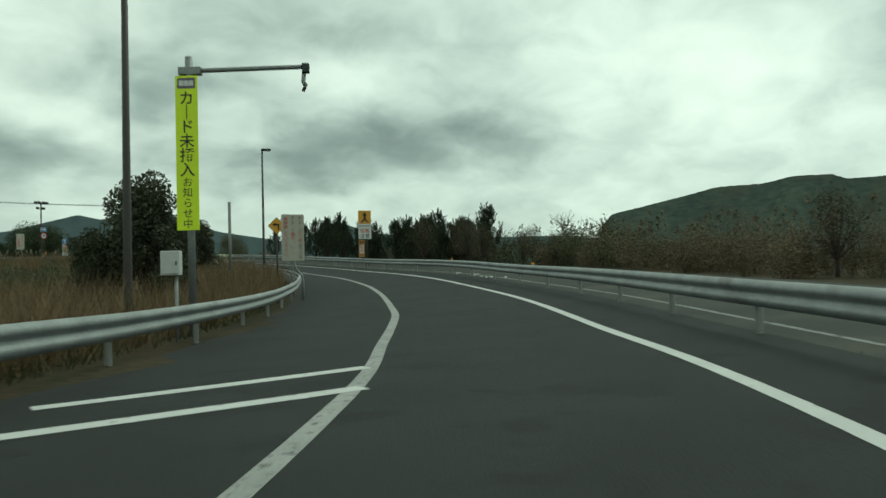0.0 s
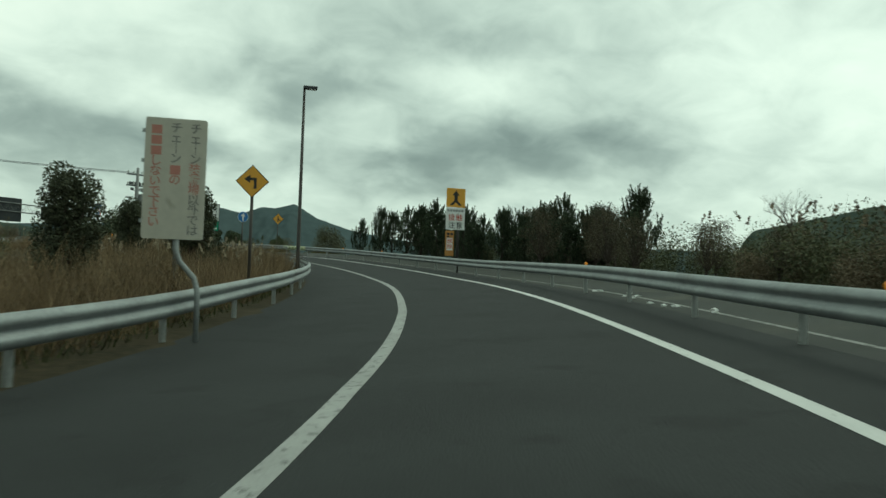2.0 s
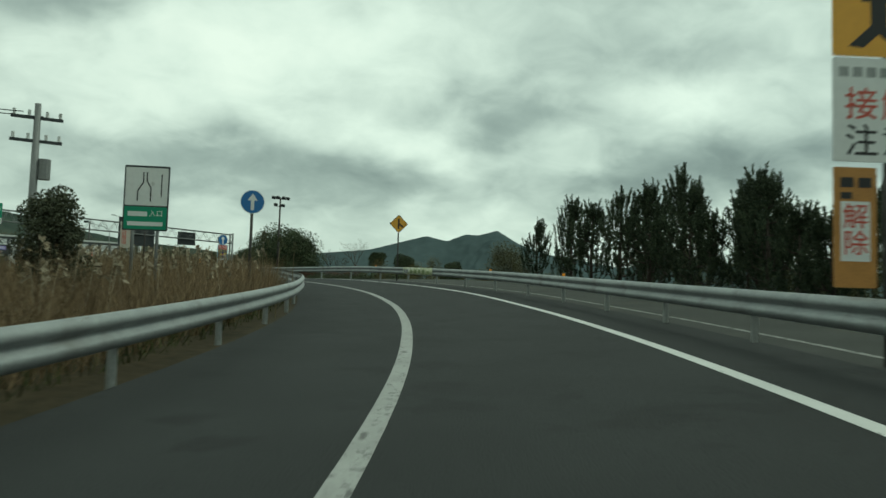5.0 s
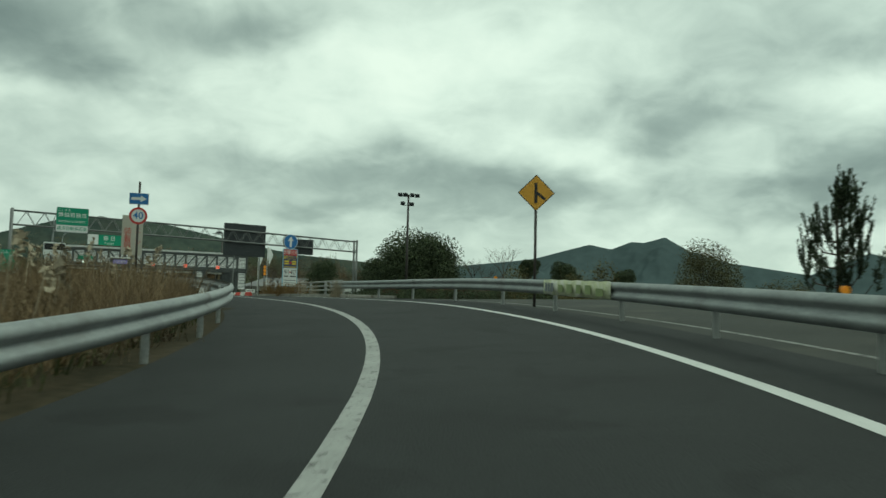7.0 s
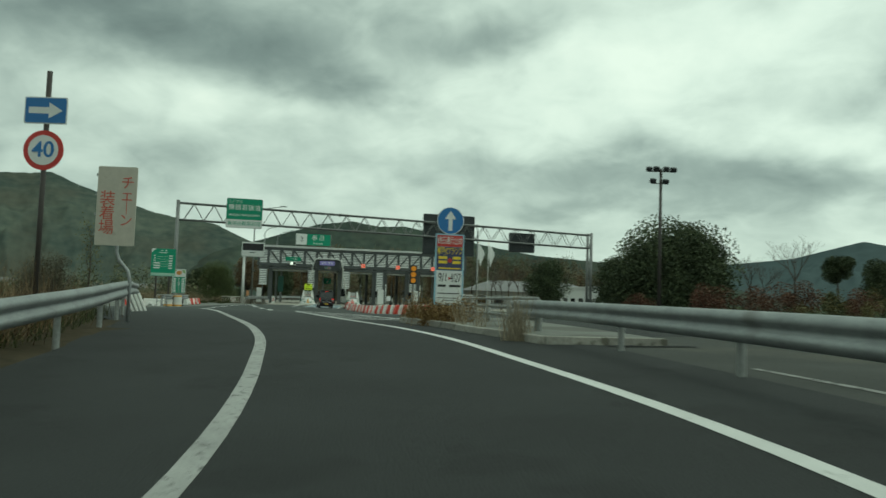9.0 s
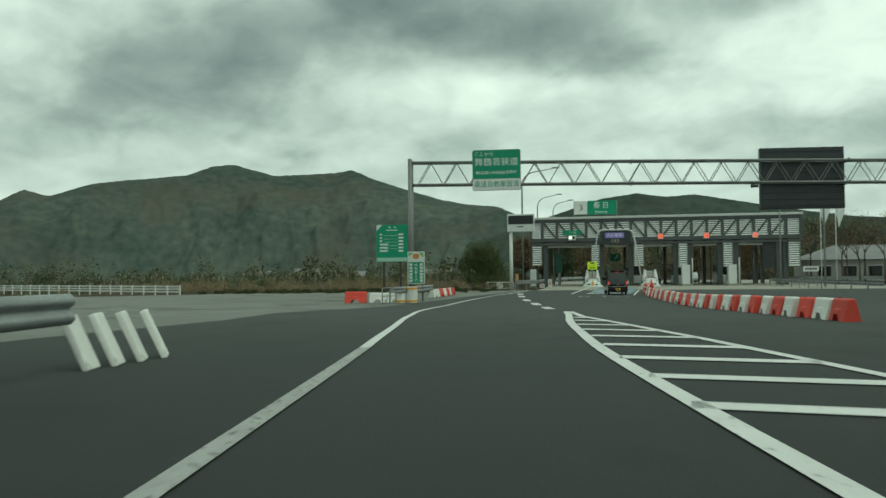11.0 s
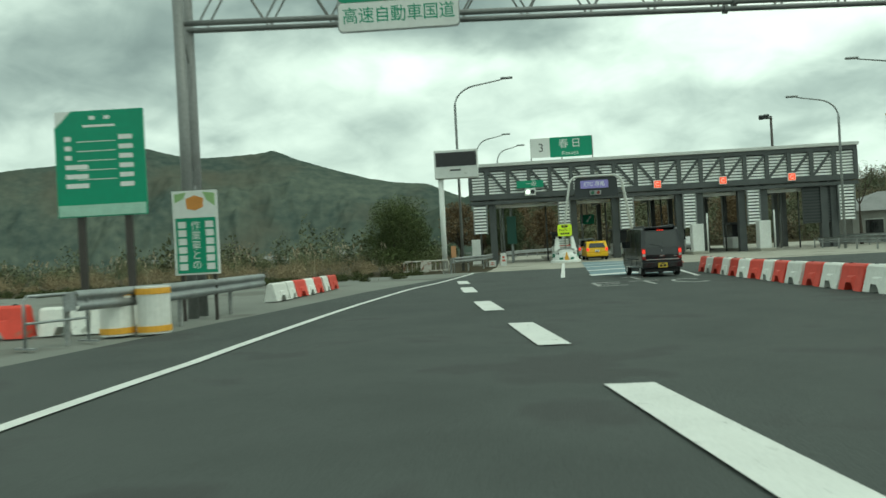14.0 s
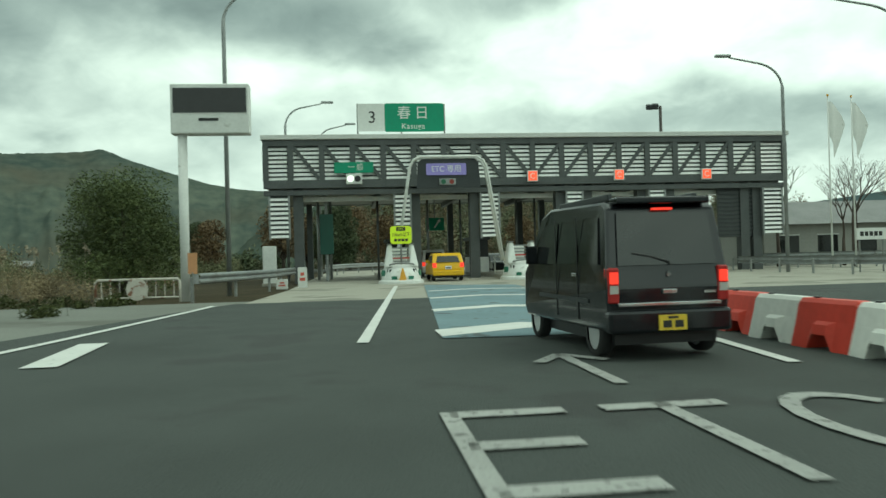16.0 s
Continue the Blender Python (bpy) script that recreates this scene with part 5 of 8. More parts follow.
def ring_loft(rows, n=22):
    """Ovals stacked up: half width, half depth, centre along y, height."""
    bm = bmesh.new()
    rings = [[bm.verts.new((a * math.cos(k * math.tau / n), c + b * math.sin(k * math.tau / n), z)) for k in range(n)] for a, b, c, z in rows]
    for r0, r1 in zip(rings, rings[1:]):
        for k in range(n):
            bm.faces.new((r0[k], r0[(k + 1) % n], r1[(k + 1) % n], r1[k]))
    bm.faces.new(rings[-1])
    return bm


def toll_island(p, q, label):
    """A raised kerb with a flared white nose, two leaning cheeks and equipment behind."""
    th = thing("toll_island", label, "toll island", pq(p, q, Z0), "toll islands")
    part("kerb", boxm(-0.75, 0.75, 1.4, 25.4, -0.3, 0.22, bevel=0.04), M_CONCRETE, th)
    part("apron", ring_loft([(1.18, 1.5, 1.8, -0.05), (1.16, 1.48, 1.8, 0.1), (1.06, 1.36, 1.8, 0.16)]), M_WHITEPAINT, th, "low flared white apron")
    part("nose", ring_loft([(1.02, 1.3, 1.85, 0.12), (0.97, 1.22, 1.88, 0.45), (0.9, 1.06, 1.95, 0.72), (0.8, 0.85, 2.05, 0.9), (0.66, 0.62, 2.15, 0.97)]), M_WHITEPAINT, th, "white rounded impact nose", smooth=True)
    for s in (-1, 1):
        bm = bmesh.new()
        lo = [(0.86, 1.25), (0.42, 1.15), (0.42, 2.7), (0.86, 2.7)]
        hi = [(0.66, 1.75), (0.46, 1.7), (0.46, 2.35), (0.66, 2.35)]
        a = [bm.verts.new((s * x, y, 0.8)) for x, y in lo]
        b = [bm.verts.new((s * x, y, 1.95)) for x, y in hi]
        bm.faces.new(b)
        bm.faces.new(a[::-1])
        for k in range(4):
            bm.faces.new((a[k], a[(k + 1) % 4], b[(k + 1) % 4], b[k]))
        bmesh.ops.recalc_face_normals(bm, faces=bm.faces)
        bmesh.ops.bevel(bm, geom=list(bm.edges), offset=0.05, segments=2, affect="EDGES")
        part("cheek", bm, M_WHITEPAINT, th)
        part("cheek_cap", boxm(s * 0.56 - 0.13, s * 0.56 + 0.13, 1.7, 2.4, 1.94, 2.0, bevel=0.015), M_POLE, th)
        for a_, w in ((0.75, 0.1), (0.95, 0.1)):
            cx, cy = 1.0 * math.sin(a_) * s, 1.87 - 1.25 * math.cos(a_)
            part("slot", boxm(-0.035, 0.035, -0.05, 0.03, 0.42, 0.72, bevel=0.01, m=Matrix.Translation((cx * 0.96, cy + 0.05, 0)) @ Matrix.Rotation(s * a_, 4, "Z") @ Matrix.Rotation(radians(-10), 4, "X")), M_BLACK, th)
        a_ = 1.25
        part("window_mark", boxm(-0.2, 0.2, -0.04, 0.03, 0.36, 0.66, bevel=0.04, m=Matrix.Translation((0.97 * math.sin(a_) * s, 1.87 - 1.2 * math.cos(a_), 0)) @ Matrix.Rotation(s * a_, 4, "Z")), M_GREENMARK, th)
        part("tag", boxm(-0.14, 0.14, -0.03, 0.02, 0.2, 0.36, bevel=0.01, m=Matrix.Translation((1.02 * math.sin(0.42) * s, 1.85 - 1.29 * math.cos(0.42), 0)) @ Matrix.Rotation(s * 0.42, 4, "Z")), M_GREENMARK, th)
    brow = [(0.62 * math.sin(v), 1.15 - 0.12 * math.cos(v), 0.9 + 0.1 * math.cos(v)) for v in np.linspace(-1.5, 1.5, 9)]
    part("brow", tube(brow, 0.045, 8), M_POLE, th, smooth=True)
    for k in range(5):
        part("grille_bar", boxm(-0.44, 0.44, 1.62, 1.68, 1.05 + k * 0.17, 1.12 + k * 0.17), M_RED if k == 1 else M_GALV, th)
    part("cabinet", boxm(-0.38, 0.38, 2.8, 3.6, 0.2, 1.75, bevel=0.05), M_WHITEPAINT, th)
    part("cabinet", boxm(-0.3, 0.3, 4.3, 5.0, 0.2, 1.5, bevel=0.05), M_LOUVRE, th)
    part("rail", tube([(-0.62, 2.8, 0.2), (-0.62, 2.8, 1.2), (-0.62, 6.4, 1.2), (-0.62, 6.4, 0.2)], 0.035, 8), M_WHITEPAINT, th, smooth=True)
    part("rail", tube([(0.62, 2.8, 0.2), (0.62, 2.8, 1.2), (0.62, 6.4, 1.2), (0.62, 6.4, 0.2)], 0.035, 8), M_WHITEPAINT, th, smooth=True)
    return th


isl = toll_island(73.85, 177.6, "white toll island nose with a lemon-yellow notice")
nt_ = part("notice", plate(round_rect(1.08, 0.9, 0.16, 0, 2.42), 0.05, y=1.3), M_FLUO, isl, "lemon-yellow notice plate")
part("notice_post", tube([(0, 1.4, 0.9), (0, 1.4, 2.4)], 0.05, 8), M_POLE, isl, smooth=True)
part("etc_plate", plate(round_rect(0.46, 0.2, 0.04, 0, 2.72), 0.01, y=1.292), M_INK, nt_)
lettering("ETC", 0.17, M_FLUO, nt_, 0, 1.289, 2.72)
lettering("20km/h以下", 0.25, M_INK, nt_, 0, 1.297, 2.43, stretch=0.72)
bars([(-0.34 + k * 0.18, -0.2 + k * 0.18, 2.1, 2.23) for k in range(4)], M_INK, nt_, 1.298)
part("wedge", plate([(-0.2, 0.1), (0.2, 0.1), (0.03, 0.75), (-0.03, 0.75)], 0.1, y=0.52), M_YELLOW, isl, "faded yellow wedge mark")
toll_island(80.4, 178.8, "white toll island nose beside the striped barriers")
for p in (84.7, 89.9):
    th = thing("toll_island", "low concrete toll island with a grey cabinet", "toll island", pq(p, 182, Z0), "toll islands")
    part("kerb", boxm(-0.6, 0.6, 0, 20, -0.05, 0.2, bevel=0.04), M_CONCRETE, th)
    part("cabinet", boxm(-0.45, 0.45, 0.6, 1.5, 0.2, 2.4, bevel=0.04), M_LOUVRE, th)
    part("post", tube([(0.7, 0.5, 0), (0.7, 0.5, 3.2)], 0.06, 8), M_WHITEPAINT, th, smooth=True)
for p in (74.2, 79.6, 84.7, 89.9):
    th = thing("toll_booth", "dark-framed toll booth with glass sides", "toll booth", pq(p, FQ + 4.5, Z0), "toll booths")
    part("body", boxm(-0.6, 0.6, 0, 2.6, 0.2, 1.2, bevel=0.04), M_LOUVRE, th)
    part("glazing", boxm(-0.57, 0.57, 0.03, 2.57, 1.2, 2.3), M_SCREEN, th)
    part("roof", boxm(-0.7, 0.7, -0.1, 2.7, 2.3, 2.5, bevel=0.03), M_DARKSTEEL, th)

# message board on the verge
th = thing("message_board", "white cased variable message board on a thick white pole", "sign", pq(66.4, 169.0, Z0))
part("pole", tube([(-1.05, 0.15, -0.4), (-1.05, 0.15, 6.0)], 0.17, 14), M_WHITEPAINT, th, smooth=True)
cs = part("case", boxm(-1.4, 1.4, -0.15, 0.45, 5.95, 7.78, bevel=0.05), M_WHITEPAINT, th)
part("screen", boxm(-1.3, 1.3, -0.165, -0.15, 6.72, 7.62), M_SCREEN, th)
part("slot", boxm(-0.4, 0.3, -0.165, -0.15, 6.42, 6.52), M_BLACK, th)


def arm_lamp(p, q, top, reach, label, z0=Z0, r=0.085):
    """A tall pole that bends over into a long arm with a cobra head."""
    th = thing("street_lamp", label, "street lamp", pq(p, q, z0), "plaza lamps")
    t = top - z0
    s = 1 if reach > 0 else -1
    R = abs(reach)
    pts = [(0, 0, -0.4), (0, 0, t - 1.7)] + [(s * R * 0.45 * (1 - math.cos(a)), 0, t - 1.7 + 1.35 * math.sin(a)) for a in np.linspace(0.2, 1.35, 6)] + [(s * R * 0.85, 0, t - 0.08)]
    part("pole", tube(pts, [r * 1.2, r] + [r * 0.7] * 6 + [r * 0.5], 10), M_GALV, th, smooth=True)
    bm = bmesh.new()
    add_box(bm, -0.42, 0.42, -0.14, 0.14, -0.07, 0.08, bevel=0.06)
    hd = part("head", bm, M_GALV, th)
    hd.matrix_local = Matrix.Translation((s * (R * 0.85 + 0.35), 0, t))
    return th


arm_lamp(66.3, 173.0, 14.3, 3.9, "tall galvanised lamp with a long curved arm")
arm_lamp(68.9, 202.0, 13.4, 2.6, "galvanised lamp with a curved arm beyond the gate")
arm_lamp(67.0, 194.0, 13.5, 3.0, "galvanised lamp with a curved arm behind the gate")
arm_lamp(94.0, 178.0, 12.55, -3.4, "galvanised lamp with a curved arm before the gate")
arm_lamp(97.0, 173.0, 14.0, -4.4, "tall galvanised lamp with a curved arm at the plaza edge")


def flood_mast(x, y, top, heads, label, arm=1.1):
    g = 1.0
    th = thing("floodlight_mast", label, "mast", pose(x, y, g, 0, 0, 20))
    part("pole", tube([(0, 0, -0.4), (0, 0, top - g)], [0.2, 0.12], 12), M_BROWN, th, smooth=True)
    part("crossarm", tube([(-1.1, 0, top - g - 0.25), (arm, 0, top - g - 0.25)], 0.05, 8), M_POLE, th)
    if arm > 0.5:
        part("crossarm", tube([(-0.8, 0, top - g - 1.35), (0.5, 0, top - g - 1.35)], 0.05, 8), M_POLE, th)
    for hx, hz in heads:
        hd = part("floodlight", boxm(-0.26, 0.26, -0.2, 0.2, -0.2, 0.22, bevel=0.06), M_DARKSTEEL, th)
        hd.matrix_local = Matrix.Translation((hx, -0.15, top - g + hz)) @ Matrix.Rotation(radians(25), 4, "X")
    return th


flood_mast(20.07, 166.5, 15.1, [(-1.1, -0.1), (-0.45, -0.05), (0.45, -0.05), (1.1, -0.1), (-0.75, -1.15), (0.4, -1.2)], "dark mast carrying a cluster of floodlights")
flood_mast(-22.0, 224.0, 14.9, [(-0.95, -0.1), (-0.45, -0.05)], "slim mast with floodlights behind the gate", 0.15)

# ---- mountains ----


def ridge(name, label, dist, crest_line, material, depth=0.45, rough=0.06, seed=0, z_base=-3.0, cx=10.0, cy=100.0):
    """A wooded range in the distance, from foot to crest; crest_line: azimuth and elevation in degrees along the skyline."""
    rnd = Vector((seed * 13.7, seed * 7.1, 0))
    n_a, n_r = 700, 60
    crest_line = sorted(crest_line)
    az_k = [c[0] for c in crest_line]
    el_k = [c[1] for c in crest_line]
    az = np.linspace(az_k[0], az_k[-1], n_a + 1)
    el_ = np.interp(az, az_k, el_k)
    ker = np.hanning(9)
    el_ = np.convolve(np.pad(el_, 4, mode="edge"), ker / ker.sum(), "valid")
    verts, faces = [], []
    for r in range(n_r + 1):
        f = r / n_r
        for k in range(n_a + 1):
            crest = dist * math.tan(radians(float(el_[k])))
            d = dist * (1 - depth * (1 - f))
            a_ = radians(float(az[k]))
            x, y = cx - math.sin(a_) * d, cy + math.cos(a_) * d
            nz = noise.fractal(Vector((x, y, 0)) * (7.0 / dist) + rnd, 0.9, 2.1, 5)
            fz = noise.fractal(Vector((x, y, 0)) * (170.0 / dist) + rnd, 0.7, 2.2, 3)
            spur = noise.fractal(Vector((a_ * 14, f * 1.5, 0)) + rnd, 0.9, 2.0, 4)
            z = z_base + (crest - z_base) * f ** (1.05 + 0.42 * spur) * (1 + 0.18 * nz * (1 - f)) + crest * rough * (0.15 * nz * f + 0.09 * fz)
            verts.append((x, y, z))
    w = n_a + 1
    for r in range(n_r):
        for k in range(n_a):
            faces.append((r * w + k, r * w + k + 1, (r + 1) * w + k + 1, (r + 1) * w + k))
    me = mesh_of(name, verts, faces, material, smooth=True)
    # the woods' pattern runs along the range and up its slope, in metres
    run = np.array([(radians(float(az[k % w])) * dist, verts[k][2] * 1.7) for k in range(len(verts))])
    idx = np.empty(len(me.loops), dtype=np.int32)
    me.loops.foreach_get("vertex_index", idx)
    me.uv_layers.new(name="woods").data.foreach_set("uv", run[idx].astype(np.float32).ravel())
    return tagged(part(name, me, material), label, "mountain", kind="structure")


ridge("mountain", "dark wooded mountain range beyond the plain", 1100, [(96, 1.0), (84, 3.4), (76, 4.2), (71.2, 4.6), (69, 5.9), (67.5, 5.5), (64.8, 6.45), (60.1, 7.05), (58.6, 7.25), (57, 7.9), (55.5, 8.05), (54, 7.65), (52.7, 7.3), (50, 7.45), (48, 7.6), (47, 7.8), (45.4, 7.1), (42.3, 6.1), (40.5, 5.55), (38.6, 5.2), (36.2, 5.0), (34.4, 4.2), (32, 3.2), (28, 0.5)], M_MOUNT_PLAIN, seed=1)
ridge("mountain", "dark wooded hill behind the toll gate", 800, [(40, 0.4), (36, 3.0), (32, 4.3), (28.5, 5.4), (26, 5.75), (24, 5.4), (22, 5.5), (19.5, 5.0), (16, 4.3), (12, 3.6), (7, 3.2), (2, 2.6), (-4, 1.0), (-8, 0.2)], M_MOUNT, seed=2)
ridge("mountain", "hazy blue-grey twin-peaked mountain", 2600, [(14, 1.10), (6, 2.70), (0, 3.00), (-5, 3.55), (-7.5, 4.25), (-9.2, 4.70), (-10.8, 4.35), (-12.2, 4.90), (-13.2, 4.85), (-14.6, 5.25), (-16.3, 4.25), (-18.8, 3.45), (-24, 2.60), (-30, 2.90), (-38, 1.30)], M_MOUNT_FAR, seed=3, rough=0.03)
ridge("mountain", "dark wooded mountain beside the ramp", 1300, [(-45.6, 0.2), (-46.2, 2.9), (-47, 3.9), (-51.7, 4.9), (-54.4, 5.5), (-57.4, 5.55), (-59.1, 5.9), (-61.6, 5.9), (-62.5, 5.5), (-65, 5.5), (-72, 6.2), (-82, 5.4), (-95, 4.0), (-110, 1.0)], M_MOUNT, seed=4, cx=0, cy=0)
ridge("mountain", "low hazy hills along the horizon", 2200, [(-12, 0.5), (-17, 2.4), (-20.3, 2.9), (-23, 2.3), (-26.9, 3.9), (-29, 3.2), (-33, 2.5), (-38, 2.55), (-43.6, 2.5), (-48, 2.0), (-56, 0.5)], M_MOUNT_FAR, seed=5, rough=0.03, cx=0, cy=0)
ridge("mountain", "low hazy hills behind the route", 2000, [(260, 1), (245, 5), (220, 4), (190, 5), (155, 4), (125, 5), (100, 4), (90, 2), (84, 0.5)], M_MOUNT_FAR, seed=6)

# ---- plaza furniture ----


def barrier_mesh(material):
    """A water-filled plastic barrier, 1.08 m long, with sloping sides, a foot notch and end grooves."""
    bm = bmesh.new()
    L_, h = 0.53, 0.6
    rings = []
    for x, inset in ((-L_, 0.025), (-L_ + 0.04, 0.0), (-0.22, 0.0), (-0.12, 0.0), (0.12, 0.0), (0.22, 0.0), (L_ - 0.04, 0.0), (L_, 0.025)):
        notch = 0.18 if abs(x) < 0.15 else 0.0
        ring = []
        for y, z in ((-0.24, notch), (-0.21, notch + 0.12), (-0.15, 0.34), (-0.11, h - 0.05), (-0.07, h), (0.07, h), (0.11, h - 0.05), (0.15, 0.34), (0.21, notch + 0.12), (0.24, notch)):
            ring.append(bm.verts.new((x, y * (1 - inset), z - (inset if z >= h - 0.06 else 0))))
        rings.append(ring)
    for a, b in zip(rings, rings[1:]):
        for k in range(len(a)):
            bm.faces.new((a[k], a[(k + 1) % len(a)], b[(k + 1) % len(a)], b[k]))
    bm.faces.new(rings[0][::-1])
    bm.faces.new(rings[-1])
    bmesh.ops.recalc_face_normals(bm, faces=bm.faces)
    me = bpy.data.meshes.new("barrier")
    bm.to_mesh(me)
    bm.free()
    me.materials.append(material)
    return me


BAR = {"red": barrier_mesh(M_WBAR_RED), "white": barrier_mesh(M_WBAR_WHITE)}
CAP = bpy.data.meshes.new("filler_cap")
_bm = tube([(0.3, 0, 0.59), (0.3, 0, 0.62)], 0.045, 10)
_bm.to_mesh(CAP)
_bm.free()
CAP.materials.append(M_BLACK)


def barrier(p, q, turn, colour, group):
    th = thing("water_barrier", "%s plastic water barrier, scuffed, in a striped row" % colour, "barrier", pq(p, q, float(plaza_z(q)) - 0.01, turn), group)
    part("shell", BAR[colour], None, th)
    part("filler_cap", CAP, None, th)
    return th


rng = random.Random(5)
k = 0
q = 111.5
while q < 151.2:
    p = float(np.interp(q, [111, 118, 124, 142, 153], [78.9, 78.1, 77.6, 77.1, 77.25]))
    barrier(p + rng.uniform(-0.03, 0.03), q, 90 + rng.uniform(-4, 4), "white" if k % 2 else "red", "barrier row beside the lanes")
    q += 1.1
    k += 1
for k in range(8):
    barrier(78.3 + k * 0.2, 162.8 + k * 1.12, 82 + rng.uniform(-3, 3), "white" if k % 2 else "red", "barriers before the toll island")
for k in range(7):
    barrier(61.5 + 0.05 * k, 145.2 + k * 1.1, 88 + rng.uniform(-6, 6), "red" if k in (2, 4, 6) else "white", "barriers beyond the gantry")
barrier(58.4, 135.4, 2, "red", "barriers at the lot edge").scale = (1.25, 1.2, 1.15)
barrier(59.75, 135.7, 6, "white", "barriers at the lot edge")
barrier(60.85, 135.8, 4, "white", "barriers at the lot edge")
for k in range(4):
    b_ = lane_point(I_LR + 4.0 + k * 0.55, -5.3 + 0.12 * k)
    th = thing("water_barrier", "scuffed white plastic barrier panel leaning at the rail end", "barrier", pose(b_.x, b_.y, b_.z, 0, -24, 46 + 4 * k), "barriers at the rail end")
    part("shell", boxm(-0.05, 0.05, -0.22, 0.22, -0.02, 0.8, bevel=0.025), M_WBAR_WHITE, th)
for p, q in ((61.35, 134.8), (62.05, 134.95)):
    th = thing("crash_drum", "white crash drum with amber bands", "drum", pq(p, q, float(plaza_z(q))), "amber-banded drums")
    part("drum", tube([(0, 0, 0), (0, 0, 0.95)], 0.33, 20), M_WBAR_WHITE, th, smooth=False)
    for z in (0.04, 0.8):
        part("band", tube([(0, 0, z), (0, 0, z + 0.12)], 0.345, 20), M_YELLOW, th)
th = thing("barricade", "tubular steel barricade with flat feet", "barricade", pq(61.05, 133.2, float(plaza_z(133)), 62))
part("frame", tube([(-0.6, 0, 0.02), (-0.6, 0, 0.85), (-0.52, 0, 0.93), (0.52, 0, 0.93), (0.6, 0, 0.85), (0.6, 0, 0.02)], 0.03, 8), M_GALV, th, smooth=True)
part("bar", tube([(-0.6, 0, 0.45), (0.6, 0, 0.45)], 0.025, 8), M_GALV, th)
for s in (-0.6, 0.6):
    part("foot", boxm(s - 0.04, s + 0.04, -0.3, 0.3, 0.0, 0.03), M_GALV, th)
th = thing("traffic_cone", "red traffic cone beside the barriers", "cone", pq(78.9, 163.6, Z0))
part("cone", tube([(0, 0, 0.04), (0, 0, 1.0)], [0.17, 0.04], 14), M_WBAR_RED, th, smooth=True)
part("base", boxm(-0.2, 0.2, -0.2, 0.2, 0, 0.04), M_WBAR_RED, th)
# pipe fence with a round plate
th = thing("pipe_fence", "low white pipe fence with a round plate, rust-stained", "fence", pq(64.4, 166.4, Z0 - 0.03, -8))
M_FENCE = mat("chipped_cream_paint", (0.5, 0.47, 0.42), 0.6, wear=((0.22, 0.10, 0.06), 0.56, 4.0))
part("rail", tube([(-1.4, 0, 0), (-1.4, 0, 0.72), (-1.32, 0, 0.8), (1.32, 0, 0.8), (1.4, 0, 0.72), (1.4, 0, 0)], 0.04, 8), M_FENCE, th, smooth=True)
part("rail", tube([(-1.4, 0, 0.2), (1.4, 0, 0.2)], 0.03, 8), M_FENCE, th)
for k in range(9):
    x = -1.2 + k * 0.3
    part("bar", tube([(x, 0, 0.2), (x, 0, 0.8)], 0.016, 6), M_FENCE, th)
part("plate", plate(disc(0.36, 0, 0.47, 24), 0.03, y=-0.06), M_FENCE, th)

# direction board on two legs
th = thing("distance_board", "green distance board with white writing on two brown legs", "road sign", pq(60.62, 135.8, float(plaza_z(136)), 4))
z1 = 6.08 - float(plaza_z(136))
zl = z1 - 2.3
for s in (-0.52, 0.52):
    part("leg", boxm(s - 0.07, s + 0.07, 0.05, 0.17, -0.3, z1 - 0.2), M_BROWN, th)
bd = part("board", plate([(-0.97, zl), (0.97, zl), (0.97, z1), (-0.6, z1), (-0.97, z1 - 0.36)], 0.05), M_GREEN, th)
part("corner_flash", plate([(-0.96, z1 - 0.36), (-0.60, z1 - 0.005), (-0.95, z1 - 0.005)], 0.05, y=-0.001), M_WHITE, bd, "white corner of the board")
part("foot_band", boxm(-0.95, 0.95, -0.008, 0, zl + 0.02, zl + 0.26), mat("pale_green_band", (0.35, 0.55, 0.45), 0.5), bd)
rows_ = [(-0.2, -0.08, z1 - 0.2, z1 - 0.12), (0.12, 0.24, z1 - 0.2, z1 - 0.12), (-0.35, 0.35, z1 - 0.36, z1 - 0.31)]
for k in range(6):
    zz = z1 - 0.55 - k * 0.205
    rows_ += [(-0.76, -0.62 + (0.35 if k > 2 else 0.0), zz - 0.1, zz), (0.42, 0.72, zz - 0.1, zz)]
    if k < 5:
        rows_.append((-0.5, 0.35, zz - 0.13, zz - 0.115))
bars(rows_, M_WHITE, bd, 0.0)
# roadside poster
th = thing("poster_board", "upright safety poster, white top over green with white writing", "road sign", pq(61.6, 138.4, float(plaza_z(138)) + 0.8, 5))
pb = part("board", plate(round_rect(1.12, 2.1, 0.02, 0, 1.35), 0.04), M_WHITE, th)
part("green_field", boxm(-0.5, 0.5, -0.006, 0, 0.34, 1.72), M_GREEN, pb)
part("picture", plate([(-0.2, 1.95), (-0.22, 2.2), (0.0, 2.28), (0.22, 2.2), (0.2, 1.98), (0.0, 1.9)], 0.006, y=-0.007), mat("orange_picture", (0.6, 0.25, 0.06), 0.5), pb)
part("leaf", plate([(-0.5, 2.32), (-0.2, 2.36), (-0.28, 2.2), (-0.5, 2.1)], 0.005, y=-0.006), mat("pale_green_print", (0.30, 0.45, 0.2), 0.5), pb)
part("leaf", plate([(0.5, 2.32), (0.2, 2.36), (0.3, 2.15), (0.5, 2.0)], 0.005, y=-0.006), mat("pale_green_print", (0.30, 0.45, 0.2), 0.5), pb)
